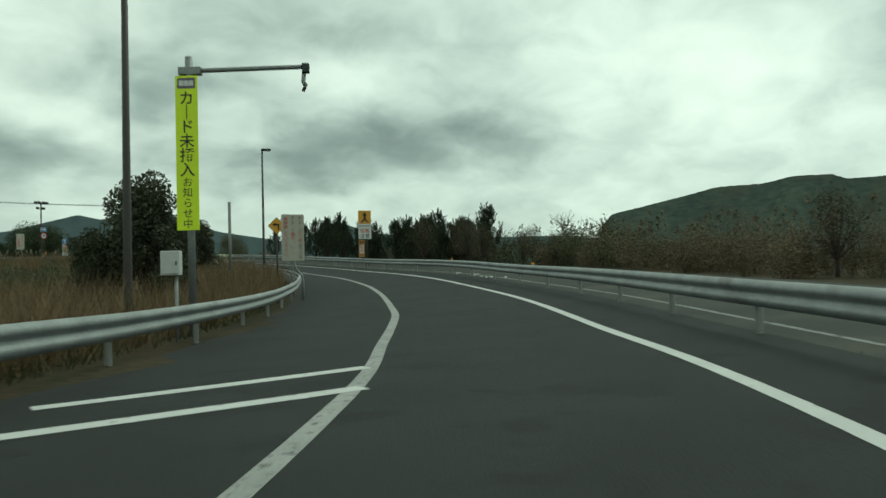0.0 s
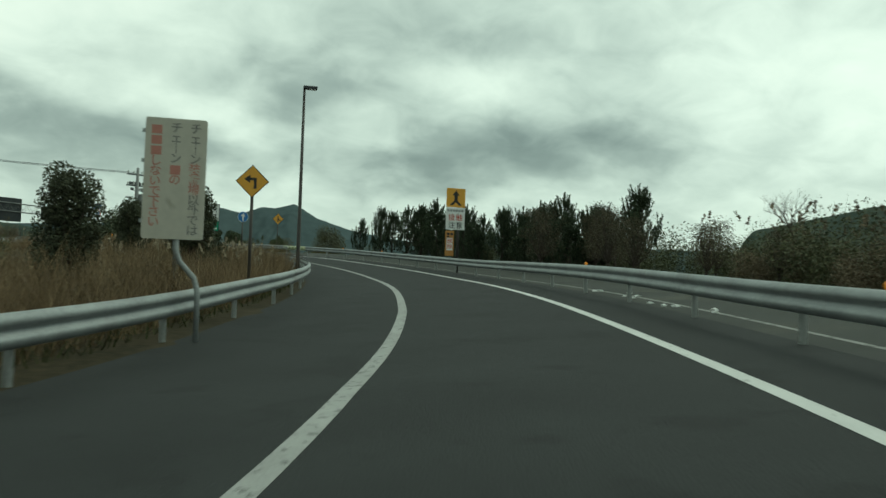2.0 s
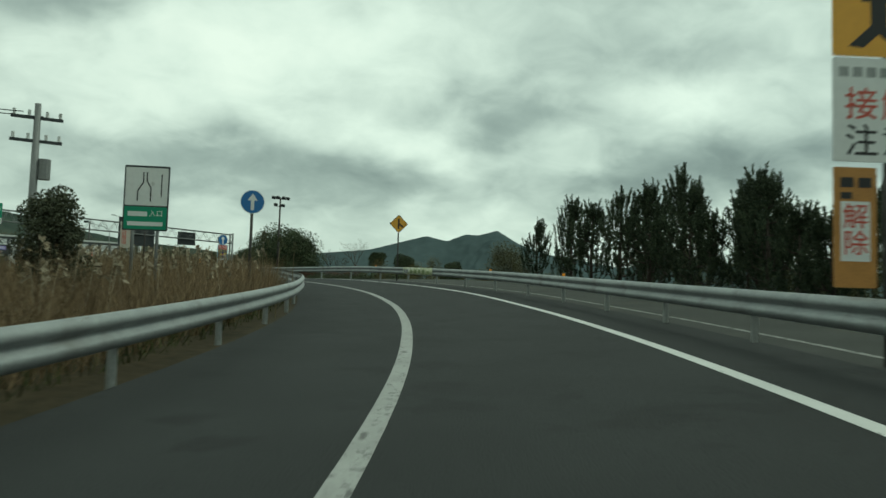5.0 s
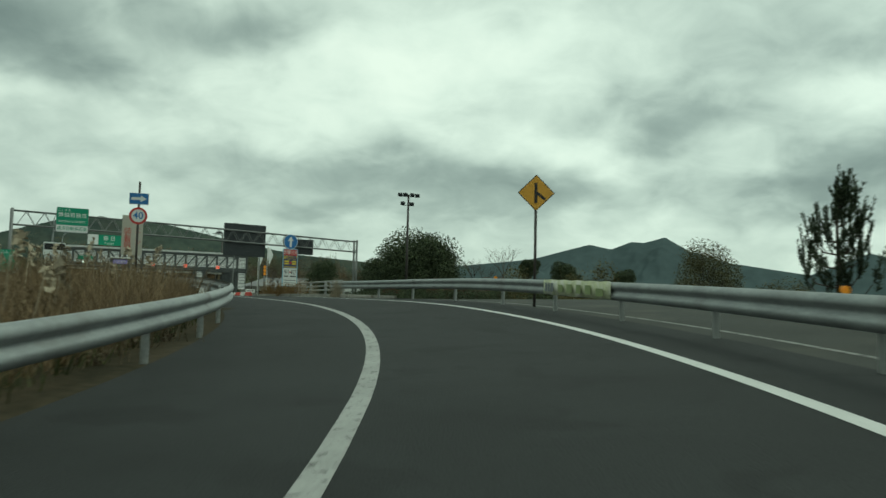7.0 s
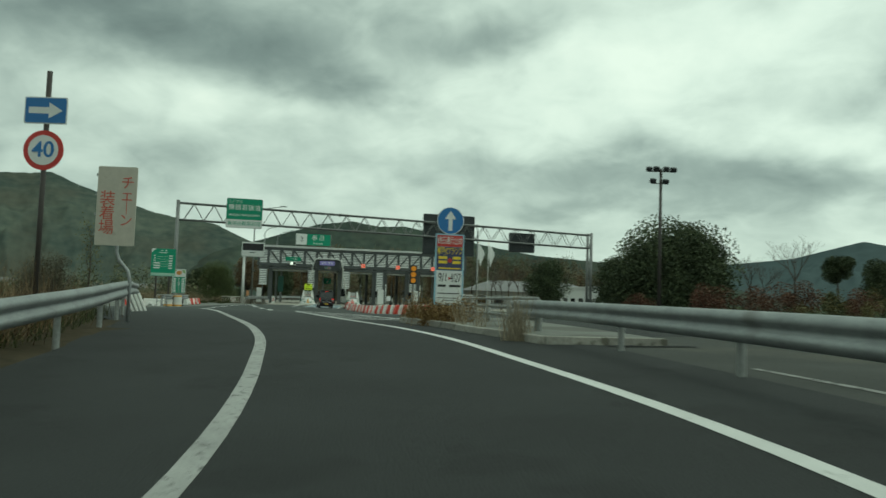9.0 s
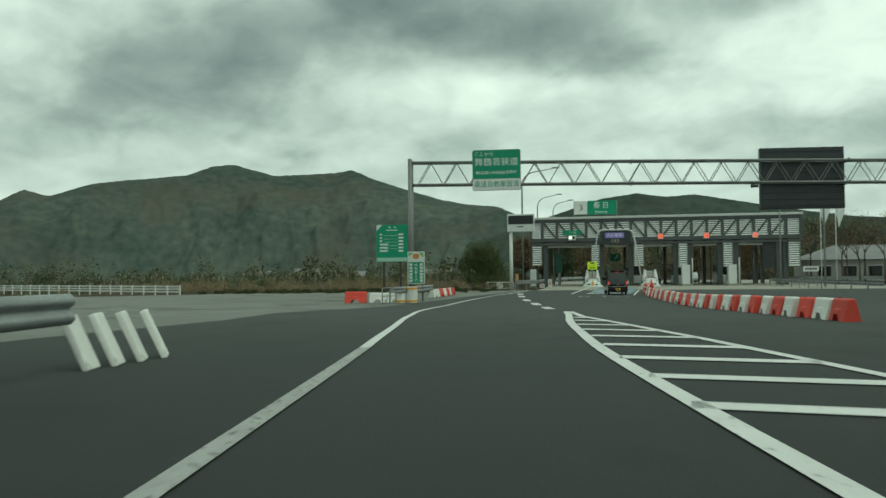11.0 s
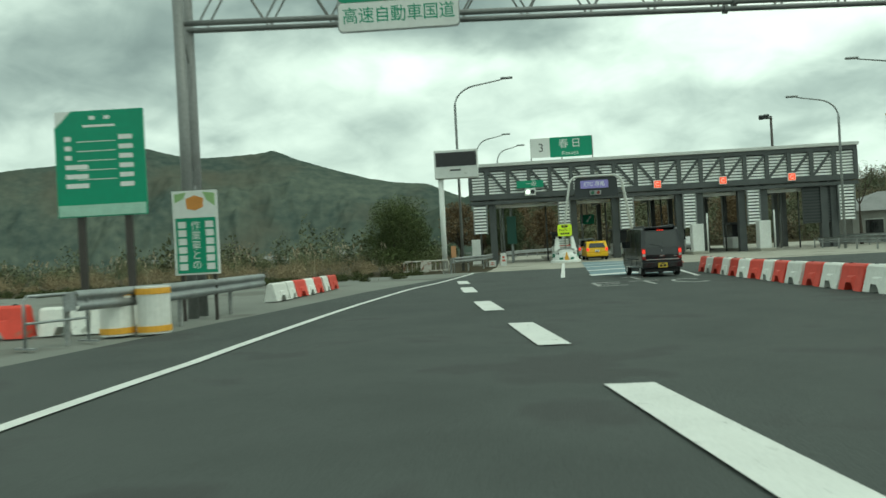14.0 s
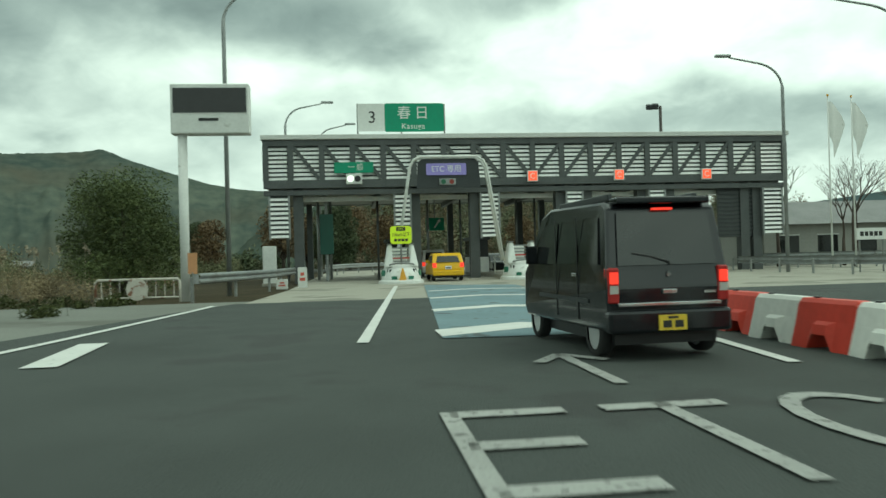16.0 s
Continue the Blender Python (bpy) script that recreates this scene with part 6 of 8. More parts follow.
part("column", boxm(-0.17, 0.17, -0.008, -0.004, 0.36, 1.70), M_GREEN, pb)
lettering("作\n業\n車\nと\nの", 0.25, M_WHITE, pb, 0, -0.011, 1.02, line=0.98)
bars([(x0, x0 + 0.2, 0.42 + k * 0.21, 0.58 + k * 0.21) for x0 in (-0.44, 0.24) for k in range(6)], M_WHITE, pb, -0.006)
for s in (-0.4, 0.4):
    part("leg", boxm(s - 0.04, s + 0.04, 0.05, 0.1, -1.0, 2.2), M_BROWN, th)

# amber flashing lamps at the gore
th = thing("amber_beacon", "post with three amber warning lamps one above another", "signal", pose(15.0, 120.2, 1.8, 0, 0, 25))
part("post", tube([(0, 0, -0.3), (0, 0, 2.0)], 0.045, 8), M_POLE, th, smooth=True)
part("backing", boxm(-0.13, 0.13, -0.05, 0.03, 1.36, 2.04, bevel=0.02), M_DARKSTEEL, th)
for z in (1.49, 1.70, 1.91):
    part("lamp", plate(disc(0.092, 0, z, 20), 0.05, y=-0.1), M_ORANGE, th)

# faded banner tied on the outer rail
verts, faces = [], []
for k in range(25):
    f = k / 24
    i = 106.7 + 4.2 * f
    c = lane_point(i, right_rail(i) - 0.35 + 0.012 * math.sin(k * 2.1))
    for z in (0.47 + 0.012 * math.sin(k * 0.9), 0.86 + 0.008 * math.sin(k * 1.3)):
        verts.append(c + Vector((0, 0, z)))
for k in range(24):
    faces.append((2 * k, 2 * k + 1, 2 * k + 3, 2 * k + 2))
bn2 = part("rail_banner", mesh_of("rail_banner", verts, faces, mat("faded_banner_cloth", (0.50, 0.52, 0.33), 0.8, var=0.3, scale=5.0, fine=25, wear=((0.62, 0.62, 0.54), 0.5, 3.0, 0.12)), smooth=True), None)
tagged(bn2, "faded yellow-green cloth banner tied to the guardrail", "banner")
sol = bn2.modifiers.new("thickness", "SOLIDIFY")
sol.thickness = 0.006
M_BANNERTEXT = mat("faded_green_print", (0.24, 0.29, 0.13), 0.8)
M_BANNERGREY = mat("faded_grey_print", (0.22, 0.24, 0.25), 0.8)
for u0, u1, z0, z1, m_ in ((4.02, 3.86, 0.55, 0.78, M_BANNERGREY), (3.8, 3.66, 0.55, 0.78, M_BANNERGREY), (3.6, 3.44, 0.55, 0.78, M_BANNERGREY), (3.1, 2.8, 0.56, 0.74, M_BANNERTEXT), (2.55, 2.2, 0.55, 0.76, M_BANNERTEXT), (1.95, 1.65, 0.55, 0.76, M_BANNERTEXT), (1.4, 1.05, 0.55, 0.76, M_BANNERTEXT), (0.75, 0.35, 0.53, 0.7, M_BANNERTEXT)):
    c0, c1 = [lane_point(106.7 + u, right_rail(106.7 + u) - 0.385) for u in (u0, u1)]
    part("text_bar", mesh_of("text_bar", [c0 + Vector((0, 0, z0)), c1 + Vector((0, 0, z0)), c1 + Vector((0, 0, z1)), c0 + Vector((0, 0, z1))], [(0, 1, 2, 3)], m_), m_, bn2)

# litter beside the outer rail
lit = None
for k in range(11):
    i = 47.5 + k * 0.9 + rng.uniform(-0.5, 0.5)
    c = lane_point(i, right_rail(i) + rng.uniform(0.3, 1.3), -0.02)
    bm = bmesh.new()
    bmesh.ops.create_icosphere(bm, subdivisions=1, radius=rng.uniform(0.05, 0.13))
    for v in bm.verts:
        v.co = Vector((v.co.x * rng.uniform(0.7, 1.5), v.co.y * rng.uniform(0.6, 1.3), max(-0.02, v.co.z * rng.uniform(0.3, 0.8))))
    lt = part("litter", bm, M_WHITE)
    lt.location = c
    tagged(lt, "crumpled white litter on the worn carriageway", "litter", "litter beside the rail")

# ---- vehicles ----


def wheel(parent, x, y, r, w):
    """A tyre with a spoked rim, axis along x."""
    out = 1 if x > 0 else -1
    bm = bmesh.new()
    prof = [(-w / 2, r * 0.72), (-w / 2, r * 0.94), (-w / 2 + 0.03, r), (w / 2 - 0.03, r), (w / 2, r * 0.94), (w / 2, r * 0.72)]
    n = 24
    rings = [[bm.verts.new((px, pr * math.cos(k * math.tau / n), r + pr * math.sin(k * math.tau / n))) for k in range(n)] for px, pr in prof]
    for r0, r1 in zip(rings, rings[1:]):
        for k in range(n):
            bm.faces.new((r0[k], r0[(k + 1) % n], r1[(k + 1) % n], r1[k]))
    bmesh.ops.recalc_face_normals(bm, faces=bm.faces)
    wh = part("wheel", bm, M_TYRE, parent, smooth=True)
    wh.location = (x, y, 0)
    bm = bmesh.new()
    for k in range(6):
        a = k * math.tau / 6
        add_box(bm, out * (w / 2 - 0.05) - 0.012, out * (w / 2 - 0.05) + 0.012, -0.035, 0.035, 0.0, r * 0.74, m=Matrix.Translation((0, 0, r)) @ Matrix.Rotation(a, 4, "X"))
    tube([(out * (w / 2 - 0.07), 0, r), (out * (w / 2 - 0.02), 0, r)], 0.07, 12, bm)
    tube([(-w / 2 + 0.02, 0, r), (out * (w / 2 - 0.08), 0, r)], r * 0.74, 20, bm)
    part("rim", bm, M_RIM, wh, "silver spoked rim")
    return wh


M_TYRE = mat("tyre_rubber", (0.018, 0.018, 0.018), 0.85, var=0.2)
M_RIM = mat("alloy_rim", (0.58, 0.59, 0.60), 0.4, metal=0.5, var=0.1)
M_GLASS = mat("tinted_glass", (0.018, 0.020, 0.020), 0.06, var=0.2, spec=0.75)
M_CHROME = mat("chrome", (0.6, 0.61, 0.62), 0.15, metal=1.0, var=0.05)
M_TAIL = mat("lit_tail_lamp", (0.75, 0.03, 0.02), 0.3, var=0.05, emit=0.9)
M_TAIL_OFF = mat("red_lamp_plastic", (0.35, 0.02, 0.02), 0.25, var=0.05)
M_CLEARLAMP = mat("clear_lamp_plastic", (0.45, 0.44, 0.42), 0.2, var=0.05)
M_PLATE_Y = mat("yellow_number_plate", (0.72, 0.52, 0.05), 0.5, var=0.05)
M_VAN = mat("black_car_paint", (0.009, 0.010, 0.013), 0.14, var=0.15, scale=0.8, fine=5, spec=0.5)
M_VAN.node_tree.nodes["Principled BSDF"].inputs["Coat Weight"].default_value = 0.3
M_VAN.node_tree.nodes["Principled BSDF"].inputs["Coat Roughness"].default_value = 0.04
M_TAXI = mat("yellow_car_paint", (0.70, 0.42, 0.015), 0.25, var=0.06, scale=0.8, fine=5)
M_WHITECAR = mat("white_car_paint", (0.66, 0.67, 0.66), 0.25, var=0.06, scale=0.8, fine=5)
M_GREYCAR = mat("dark_grey_car_paint", (0.05, 0.055, 0.06), 0.25, var=0.06, scale=0.8, fine=5)


def shell(profile, half, tumble, waist, bevel=0.035):
    """A car body: a side outline (y, z) swept across its width, leaning in above the waist."""
    bm = bmesh.new()
    n = len(profile)
    def hw(z):
        return half - (max(0.0, z - waist) * tumble) - (max(0.0, 0.42 - z) * 0.12)
    L_ = [bm.verts.new((-hw(z), y, z)) for y, z in profile]
    R_ = [bm.verts.new((hw(z), y, z)) for y, z in profile]
    bm.faces.new(L_)
    bm.faces.new(R_[::-1])
    for k in range(n):
        j = (k + 1) % n
        bm.faces.new((L_[k], R_[k], R_[j], L_[j]))
    bmesh.ops.recalc_face_normals(bm, faces=bm.faces)
    bmesh.ops.bevel(bm, geom=list(bm.edges), offset=bevel, segments=2, affect="EDGES", profile=0.6)
    return bm


def quad_plate(pts, thick=0.012):
    """A thin pane through four or more points in one plane."""
    bm = bmesh.new()
    pts = [Vector(p) for p in pts]
    nrm = (pts[1] - pts[0]).cross(pts[2] - pts[0]).normalized() * thick
    a = [bm.verts.new(p) for p in pts]
    b = [bm.verts.new(p + nrm) for p in pts]
    bm.faces.new(a[::-1])
    bm.faces.new(b)
    for k in range(len(a)):
        j = (k + 1) % len(a)
        bm.faces.new((a[k], a[j], b[j], b[k]))
    return bm


def kei_van(m):
    """Tall boxy van; rear at y=0, nose at y=3.4."""
    th = thing("kei_van", "black boxy kei van with lit tail lamps", "van", m)
    prof = [(0.02, 0.32), (0.0, 0.8), (0.03, 1.05), (0.16, 1.72), (0.3, 1.80), (2.2, 1.84), (2.62, 1.74), (3.15, 1.12), (3.36, 0.95), (3.4, 0.45), (3.3, 0.3)]
    half = 0.735
    body = part("body", shell(prof, half, 0.09, 0.95), M_VAN, th)
    part("roof_rail", boxm(-0.56, -0.5, 0.35, 2.1, 1.82, 1.9, bevel=0.015), M_DARKSTEEL, th)
    part("roof_rail", boxm(0.5, 0.56, 0.35, 2.1, 1.82, 1.9, bevel=0.015), M_DARKSTEEL, th)
    part("spoiler", boxm(-0.56, 0.56, 0.06, 0.34, 1.76, 1.84, bevel=0.02), M_VAN, th)
    part("rear_window", quad_plate([(-0.60, 0.022, 1.06), (0.60, 0.022, 1.06), (0.555, 0.135, 1.66), (-0.555, 0.135, 1.66)], 0.012), M_GLASS, th)
    for s in (-1, 1):
        def sx(z):
            return s * (half - max(0, z - 0.95) * 0.09 + 0.004)
        for y0, y1, y2 in ((0.28, 0.92, 0.1), (1.0, 1.75, 0.0), (1.83, 2.62, -0.2)):
            zt, zb_ = 1.62, 1.08
            pts = [(sx(zb_), y0, zb_), (sx(zb_), y1 + (0.28 if y2 < 0 else 0), zb_), (sx(zt), y1 + y2, zt), (sx(zt), y0 + (0.08 if y2 > 0 else 0), zt)]
            part("side_window", quad_plate(pts if s > 0 else pts[::-1], 0.008), M_GLASS, th)
        part("door_seam", boxm(s * half - 0.004, s * half + 0.004, 0.96, 0.98, 0.4, 1.66), M_BLACK, th)
        part("door_seam", boxm(s * half - 0.004, s * half + 0.004, 1.79, 1.81, 0.4, 1.66), M_BLACK, th)
        part("side_moulding", boxm(s * half - 0.01, s * half + 0.014, 0.6, 2.6, 0.62, 0.67), M_DARKSTEEL, th)
        part("door_handle", boxm(s * half - 0.01, s * half + 0.025, 1.02, 1.18, 0.93, 0.97, bevel=0.008), M_CHROME, th)
        lamp = part("tail_lamp", boxm(s * 0.66 - 0.065, s * 0.66 + 0.065, -0.015, 0.14, 0.64, 1.04, bevel=0.02), M_TAIL_OFF, th)
        part("lit_cell", boxm(s * 0.66 - 0.05, s * 0.66 + 0.05, -0.024, -0.01, 0.86, 0.99), M_TAIL, lamp)
        part("clear_cell", boxm(s * 0.66 - 0.05, s * 0.66 + 0.05, -0.022, -0.01, 0.75, 0.84), M_CLEARLAMP, lamp)
        part("mirror", boxm(s * 0.74 - 0.02, s * 0.74 + s * 0.14 + 0.02, 2.66, 2.76, 1.1, 1.32, bevel=0.02), M_VAN, th)
    part("bumper", boxm(-0.735, 0.735, -0.06, 0.12, 0.30, 0.56, bevel=0.04), M_VAN, th)
    part("chrome_strip", boxm(-0.62, 0.62, -0.03, 0.0, 0.60, 0.645, bevel=0.01), M_CHROME, th)
    pl = part("number_plate", boxm(-0.165, 0.165, -0.085, -0.06, 0.33, 0.5), M_PLATE_Y, th)
    bars([(-0.06, 0.06, 0.46, 0.485), (-0.12, -0.02, 0.36, 0.44), (0.02, 0.12, 0.36, 0.44)], M_INK, pl, -0.085)
    part("handle", boxm(-0.09, 0.09, -0.03, 0.0, 0.73, 0.79, bevel=0.012), M_CHROME, th)
    part("emblem", plate([(-0.03, 0.95), (0.0, 0.92), (0.03, 0.95), (0.0, 1.0)], 0.012, y=-0.01), M_CHROME, th)
    part("badge", boxm(0.42, 0.56, -0.016, 0.0, 0.73, 0.76), M_CHROME, th)
    part("wiper", tube([(0.02, 0.0, 1.06), (0.0, 0.0, 1.1), (-0.2, 0.025, 1.16), (-0.42, 0.035, 1.2)], 0.012, 6), M_BLACK, th)
    part("brake_lamp", boxm(-0.12, 0.12, 0.1, 0.16, 1.69, 1.715), M_TAIL, th)
    for x in (-0.64, 0.64):
        for y in (0.52, 2.85):
            wheel(th, x, y, 0.275, 0.16)
    part("underside", boxm(-0.6, 0.6, 0.15, 3.2, 0.16, 0.34), M_BLACK, th)
    return th


def hatchback(m, paint, label, lit=True, h=1.46, length=3.9):
    th = thing("hatchback_car", label, "car", m)
    s_ = length / 3.9
    prof = [(0.06, 0.32), (0.0, 0.62), (0.05, 0.9), (0.38, h - 0.12), (0.62, h), (1.75 * s_, h), (2.15 * s_, h - 0.1), (2.75 * s_, 0.95), (3.7 * s_, 0.78), (3.88 * s_, 0.58), (3.85 * s_, 0.3)]
    half = 0.84
    part("body", shell(prof, half, 0.2, 0.92), paint, th)
    part("rear_window", quad_plate([(-0.62, 0.065, 0.97), (0.62, 0.065, 0.97), (0.53, 0.335, h - 0.16), (-0.53, 0.335, h - 0.16)], 0.012), M_GLASS, th)
    for s in (-1, 1):
        def sx(z):
            return s * (half - max(0, z - 0.92) * 0.2 + 0.004)
        for y0, y1, t0, t1 in ((0.45, 1.3, 0.62, 1.3), (1.38, 2.55, 1.38, 1.98)):
            zt, zb_ = h - 0.13, 0.97
            pts = [(sx(zb_), y0 * s_, zb_), (sx(zb_), y1 * s_, zb_), (sx(zt), t1 * s_, zt), (sx(zt), t0 * s_, zt)]
            part("side_window", quad_plate(pts if s > 0 else pts[::-1], 0.008), M_GLASS, th)
        lamp = part("tail_lamp", boxm(s * 0.72 - 0.1, s * 0.72 + 0.1, -0.01, 0.2, 0.7, 0.95, bevel=0.02), M_TAIL if lit else M_TAIL_OFF, th)
        part("mirror", boxm(s * 0.82 - 0.03, s * 0.82 + s * 0.14 + 0.03, 2.35 * s_, 2.45 * s_, 0.95, 1.08, bevel=0.02), paint, th)
    part("bumper", boxm(-0.82, 0.82, -0.07, 0.12, 0.28, 0.55, bevel=0.05), paint, th)
    pl = part("number_plate", boxm(-0.165, 0.165, -0.03, 0.02, 0.62, 0.78), M_WHITE, th)
    bars([(-0.12, 0.12, 0.65, 0.71)], M_INK, pl, -0.03)
    for x in (-0.74, 0.74):
        for y in (0.65, 3.1 * s_):
            wheel(th, x, y, 0.29, 0.18)
    part("underside", boxm(-0.7, 0.7, 0.2, 3.6 * s_, 0.17, 0.34), M_BLACK, th)
    return th


kei_van(pq(74.98, 148.6, Z0, 3))
hatchback(pq(76.35, 180.0, Z0), M_TAXI, "yellow hatchback car waiting before the toll lane")
hatchback(pq(76.7, 190.0, Z0), M_WHITECAR, "white car with lit tail lamps in the toll lane", h=1.75, length=3.5)
hatchback(pq(82.5, 200.0, Z0, 180), M_GREYCAR, "dark grey car standing beyond the toll lanes", False)
hatchback(pq(88.0, 203.0, Z0, 180), M_WHITECAR, "white car standing beyond the toll lanes", False)

# ---- small furniture at the gate ----
for p, q, w, h, mt_, lb in ((68.3, 174.6, 0.5, 0.45, M_WHITEPAINT, "small white box lamp on the kerb"), (69.1, 176.0, 0.42, 0.95, M_WHITEPAINT, "white notice panel standing on the kerb")):
    th = thing("kerb_panel", lb, "sign", pq(p, q, Z0))
    pn = part("panel", boxm(-w / 2, w / 2, -0.05, 0.05, 0.02, h, bevel=0.01), mt_, th)
    bars([(-w * 0.3, w * 0.3, h * 0.35, h * 0.5), (-w * 0.2, w * 0.2, h * 0.6, h * 0.75)], M_REDTEXT, pn, -0.05)
th = thing("marker_post", "small orange marker plate on a post", "sign", pq(66.1, 166.7, Z0))
part("plate", boxm(-0.15, 0.15, -0.02, 0.02, 0.9, 1.6), mat("faded_orange_plate", (0.5, 0.25, 0.12), 0.6), th)
part("post", tube([(0, 0, -0.2), (0, 0, 0.95)], 0.03, 8), M_POLE, th)
th = thing("utility_cabinet", "white roadside equipment cabinet", "cabinet", pq(66.9, 183.0, Z0))
part("body", boxm(-0.35, 0.35, -0.25, 0.25, 0, 2.1, bevel=0.03), M_WHITEPAINT, th)
part("plinth", boxm(-0.4, 0.4, -0.3, 0.3, -0.1, 0.08), M_CONCRETE, th)
th = thing("exit_sign", "green hanging arrow sign inside the toll lane", "sign", pq(77.2, FQ + 9.0, Z0))
part("board", plate(round_rect(1.3, 0.9, 0.05, 0, 3.6), 0.06), M_GREEN, th)
part("arrow", plate([(-0.1, 3.35), (0.05, 3.35), (0.3, 3.75), (0.38, 3.68), (0.4, 3.95), (0.15, 3.85), (0.22, 3.8)], 0.01, y=-0.012), M_WHITE, th)
part("hanger", tube([(0, 0.03, 4.0), (0, 0.03, 5.4)], 0.04, 8), M_POLE, th)
th = thing("lane_pillar_sign", "tall dark green lane sign on a pillar", "sign", pq(69.9, FQ + 1.5, Z0))
part("board", boxm(-0.4, 0.4, -0.05, 0.05, 1.6, 4.0, bevel=0.02), mat("dark_green_board", (0.01, 0.07, 0.05), 0.5), th)
part("pillar", tube([(0, 0.1, 0), (0, 0.1, 5.3)], 0.1, 10), M_GALV, th)

# raised island at the gore
ISL = [(75.95, 82.35), (75.5, 86.5), (75.35, 89.4), (74.85, 94.0), (75.6, 96.2), (79.6, 97.0), (79.2, 88.0), (78.6, 82.5)]
zi = 1.86
bm = bmesh.new()
top_ = [bm.verts.new((PQ @ Vector((p, q, 0))) + Vector((0, 0, zi + 0.145))) for p, q in ISL]
low_ = [bm.verts.new(v.co - Vector((0, 0, 0.5))) for v in top_]
bm.faces.new(top_)
for k in range(len(ISL)):
    bm.faces.new((top_[k], low_[k], low_[(k + 1) % len(ISL)], top_[(k + 1) % len(ISL)]))
bmesh.ops.recalc_face_normals(bm, faces=bm.faces)
isl_ = part("gore_island", bm, M_LOT)
tagged(isl_, "raised paved island between the ramp and the next lanes", "traffic island", kind="structure")
M_KERB = mat("stained_kerb_concrete", (0.30, 0.29, 0.255), 0.9, var=0.25, scale=1.2, fine=18, bump=0.4, per_object=0.18, wear=((0.12, 0.115, 0.09), 0.55, 2.2))
ks = pq_pts(ISL[:6], 0.0, 1.0)
kr = thing("kerb", "pale stained concrete kerb edging the island", "kerb", Matrix.Translation(ks[0]), kind="structure")
ks2 = pq_pts([ISL[0], ISL[-1]], 0.0, 1.0)
for row in (ks, ks2):
    for a, b in zip(row, row[1:]):
        d = b - a
        kb = part("kerb_stone", boxm(-d.length / 2 + 0.006, d.length / 2 - 0.006, -0.09, 0.09, -0.15, 0.17 + rng.uniform(-0.008, 0.008), bevel=0.02), M_KERB, kr)
        kb.matrix_local = Matrix.Translation((a + b) / 2 - ks[0]) @ Matrix.Rotation(math.atan2(d.y, d.x) + rng.uniform(-0.01, 0.01), 4, "Z")
# office beyond the guardrail
th = thing("office_building", "low pale grey office with dark windows and a hipped roof", "building", pq(112, 192, 1.1, -4))
M_OFFICE = mat("grey_render", (0.30, 0.30, 0.28), 0.8, var=0.1, scale=0.5, fine=6)
M_OFFROOF = mat("grey_tile_roof", (0.20, 0.20, 0.20), 0.7, var=0.2, scale=0.6, fine=8)
part("wall", boxm(-11, 11, 0, 9, 0, 3.1), M_OFFICE, th)
bm = bmesh.new()
vs = [bm.verts.new(v) for v in ((-11.7, -0.7, 3.1), (11.7, -0.7, 3.1), (11.7, 9.7, 3.1), (-11.7, 9.7, 3.1), (-7, 4.5, 5.0), (7, 4.5, 5.0))]
for f in ((0, 1, 5, 4), (1, 2, 5), (2, 3, 4, 5), (3, 0, 4), (3, 2, 1, 0)):
    bm.faces.new([vs[k] for k in f])
part("roof", bm, M_OFFROOF, th)
for k in range(7):
    wn_ = part("window", boxm(-9.9 + k * 2.9, -8.4 + k * 2.9, -0.03, 0.05, 1.0, 2.3), M_GLASS, th)
    part("frame", boxm(-9.95 + k * 2.9, -8.35 + k * 2.9, -0.05, -0.03, 2.3, 2.38), M_WHITEPAINT, wn_)
for p, q in ((99.5, 182.5), (101.2, 182.8)):
    th = thing("flag_pole", "slim white flag pole with a limp flag", "flag pole", pq(p, q, 1.1), "flag poles")
    part("pole", tube([(0, 0, -0.2), (0, 0, 10.3)], [0.06, 0.035], 8), M_WHITEPAINT, th, smooth=True)
    part("finial", tube([(0, 0, 10.3), (0, 0, 10.42)], 0.06, 8), M_YELLOW, th)
    verts, faces = [], []
    for a in range(6):
        for b in range(5):
            verts.append((0.04 + a * (0.06 + 0.035 * b), 0.06 * math.sin(a * 1.6 + b), 8.0 + b * 0.5 - a * a * 0.055))
    for a in range(5):
        for b in range(4):
            faces.append((a * 5 + b, (a + 1) * 5 + b, (a + 1) * 5 + b + 1, a * 5 + b + 1))
    part("flag", mesh_of("flag", verts, faces, M_WHITE, smooth=True), M_WHITE, th)
th = thing("office_sign", "white board with dark writing on posts", "sign", pq(96.0, 174.2, 1.1))
part("board", boxm(-0.75, 0.75, -0.03, 0.03, 1.7, 2.25), M_WHITE, th)
bars([(-0.6 + k * 0.24, -0.42 + k * 0.24, 1.87, 2.08) for k in range(5)], M_INK, th, -0.03)
for s in (-0.6, 0.6):
    part("post", tube([(s, 0.05, -0.2), (s, 0.05, 2.2)], 0.04, 8), M_POLE, th)
# white low building and a white van-like shed by the big tree
th = thing("shed", "long low white building behind the plaza", "building", pq(113.5, 165.0, 1.0, 84))
part("wall", boxm(-11, 11, -4, 4, 0, 3.6), M_WHITEPAINT, th)
part("roof", boxm(-11.2, 11.2, -4.2, 4.2, 3.6, 3.85), M_ROOFEDGE, th)
for k in range(5):
    part("window", boxm(-9.5 + k * 4, -7.3 + k * 4, 3.98, 4.03, 1.3, 2.3), M_GLASS, th)
    part("window", boxm(-9.5 + k * 4, -7.3 + k * 4, -4.03, -3.98, 1.3, 2.3), M_GLASS, th)

# ---- vegetation ----
nrng = np.random.default_rng(11)


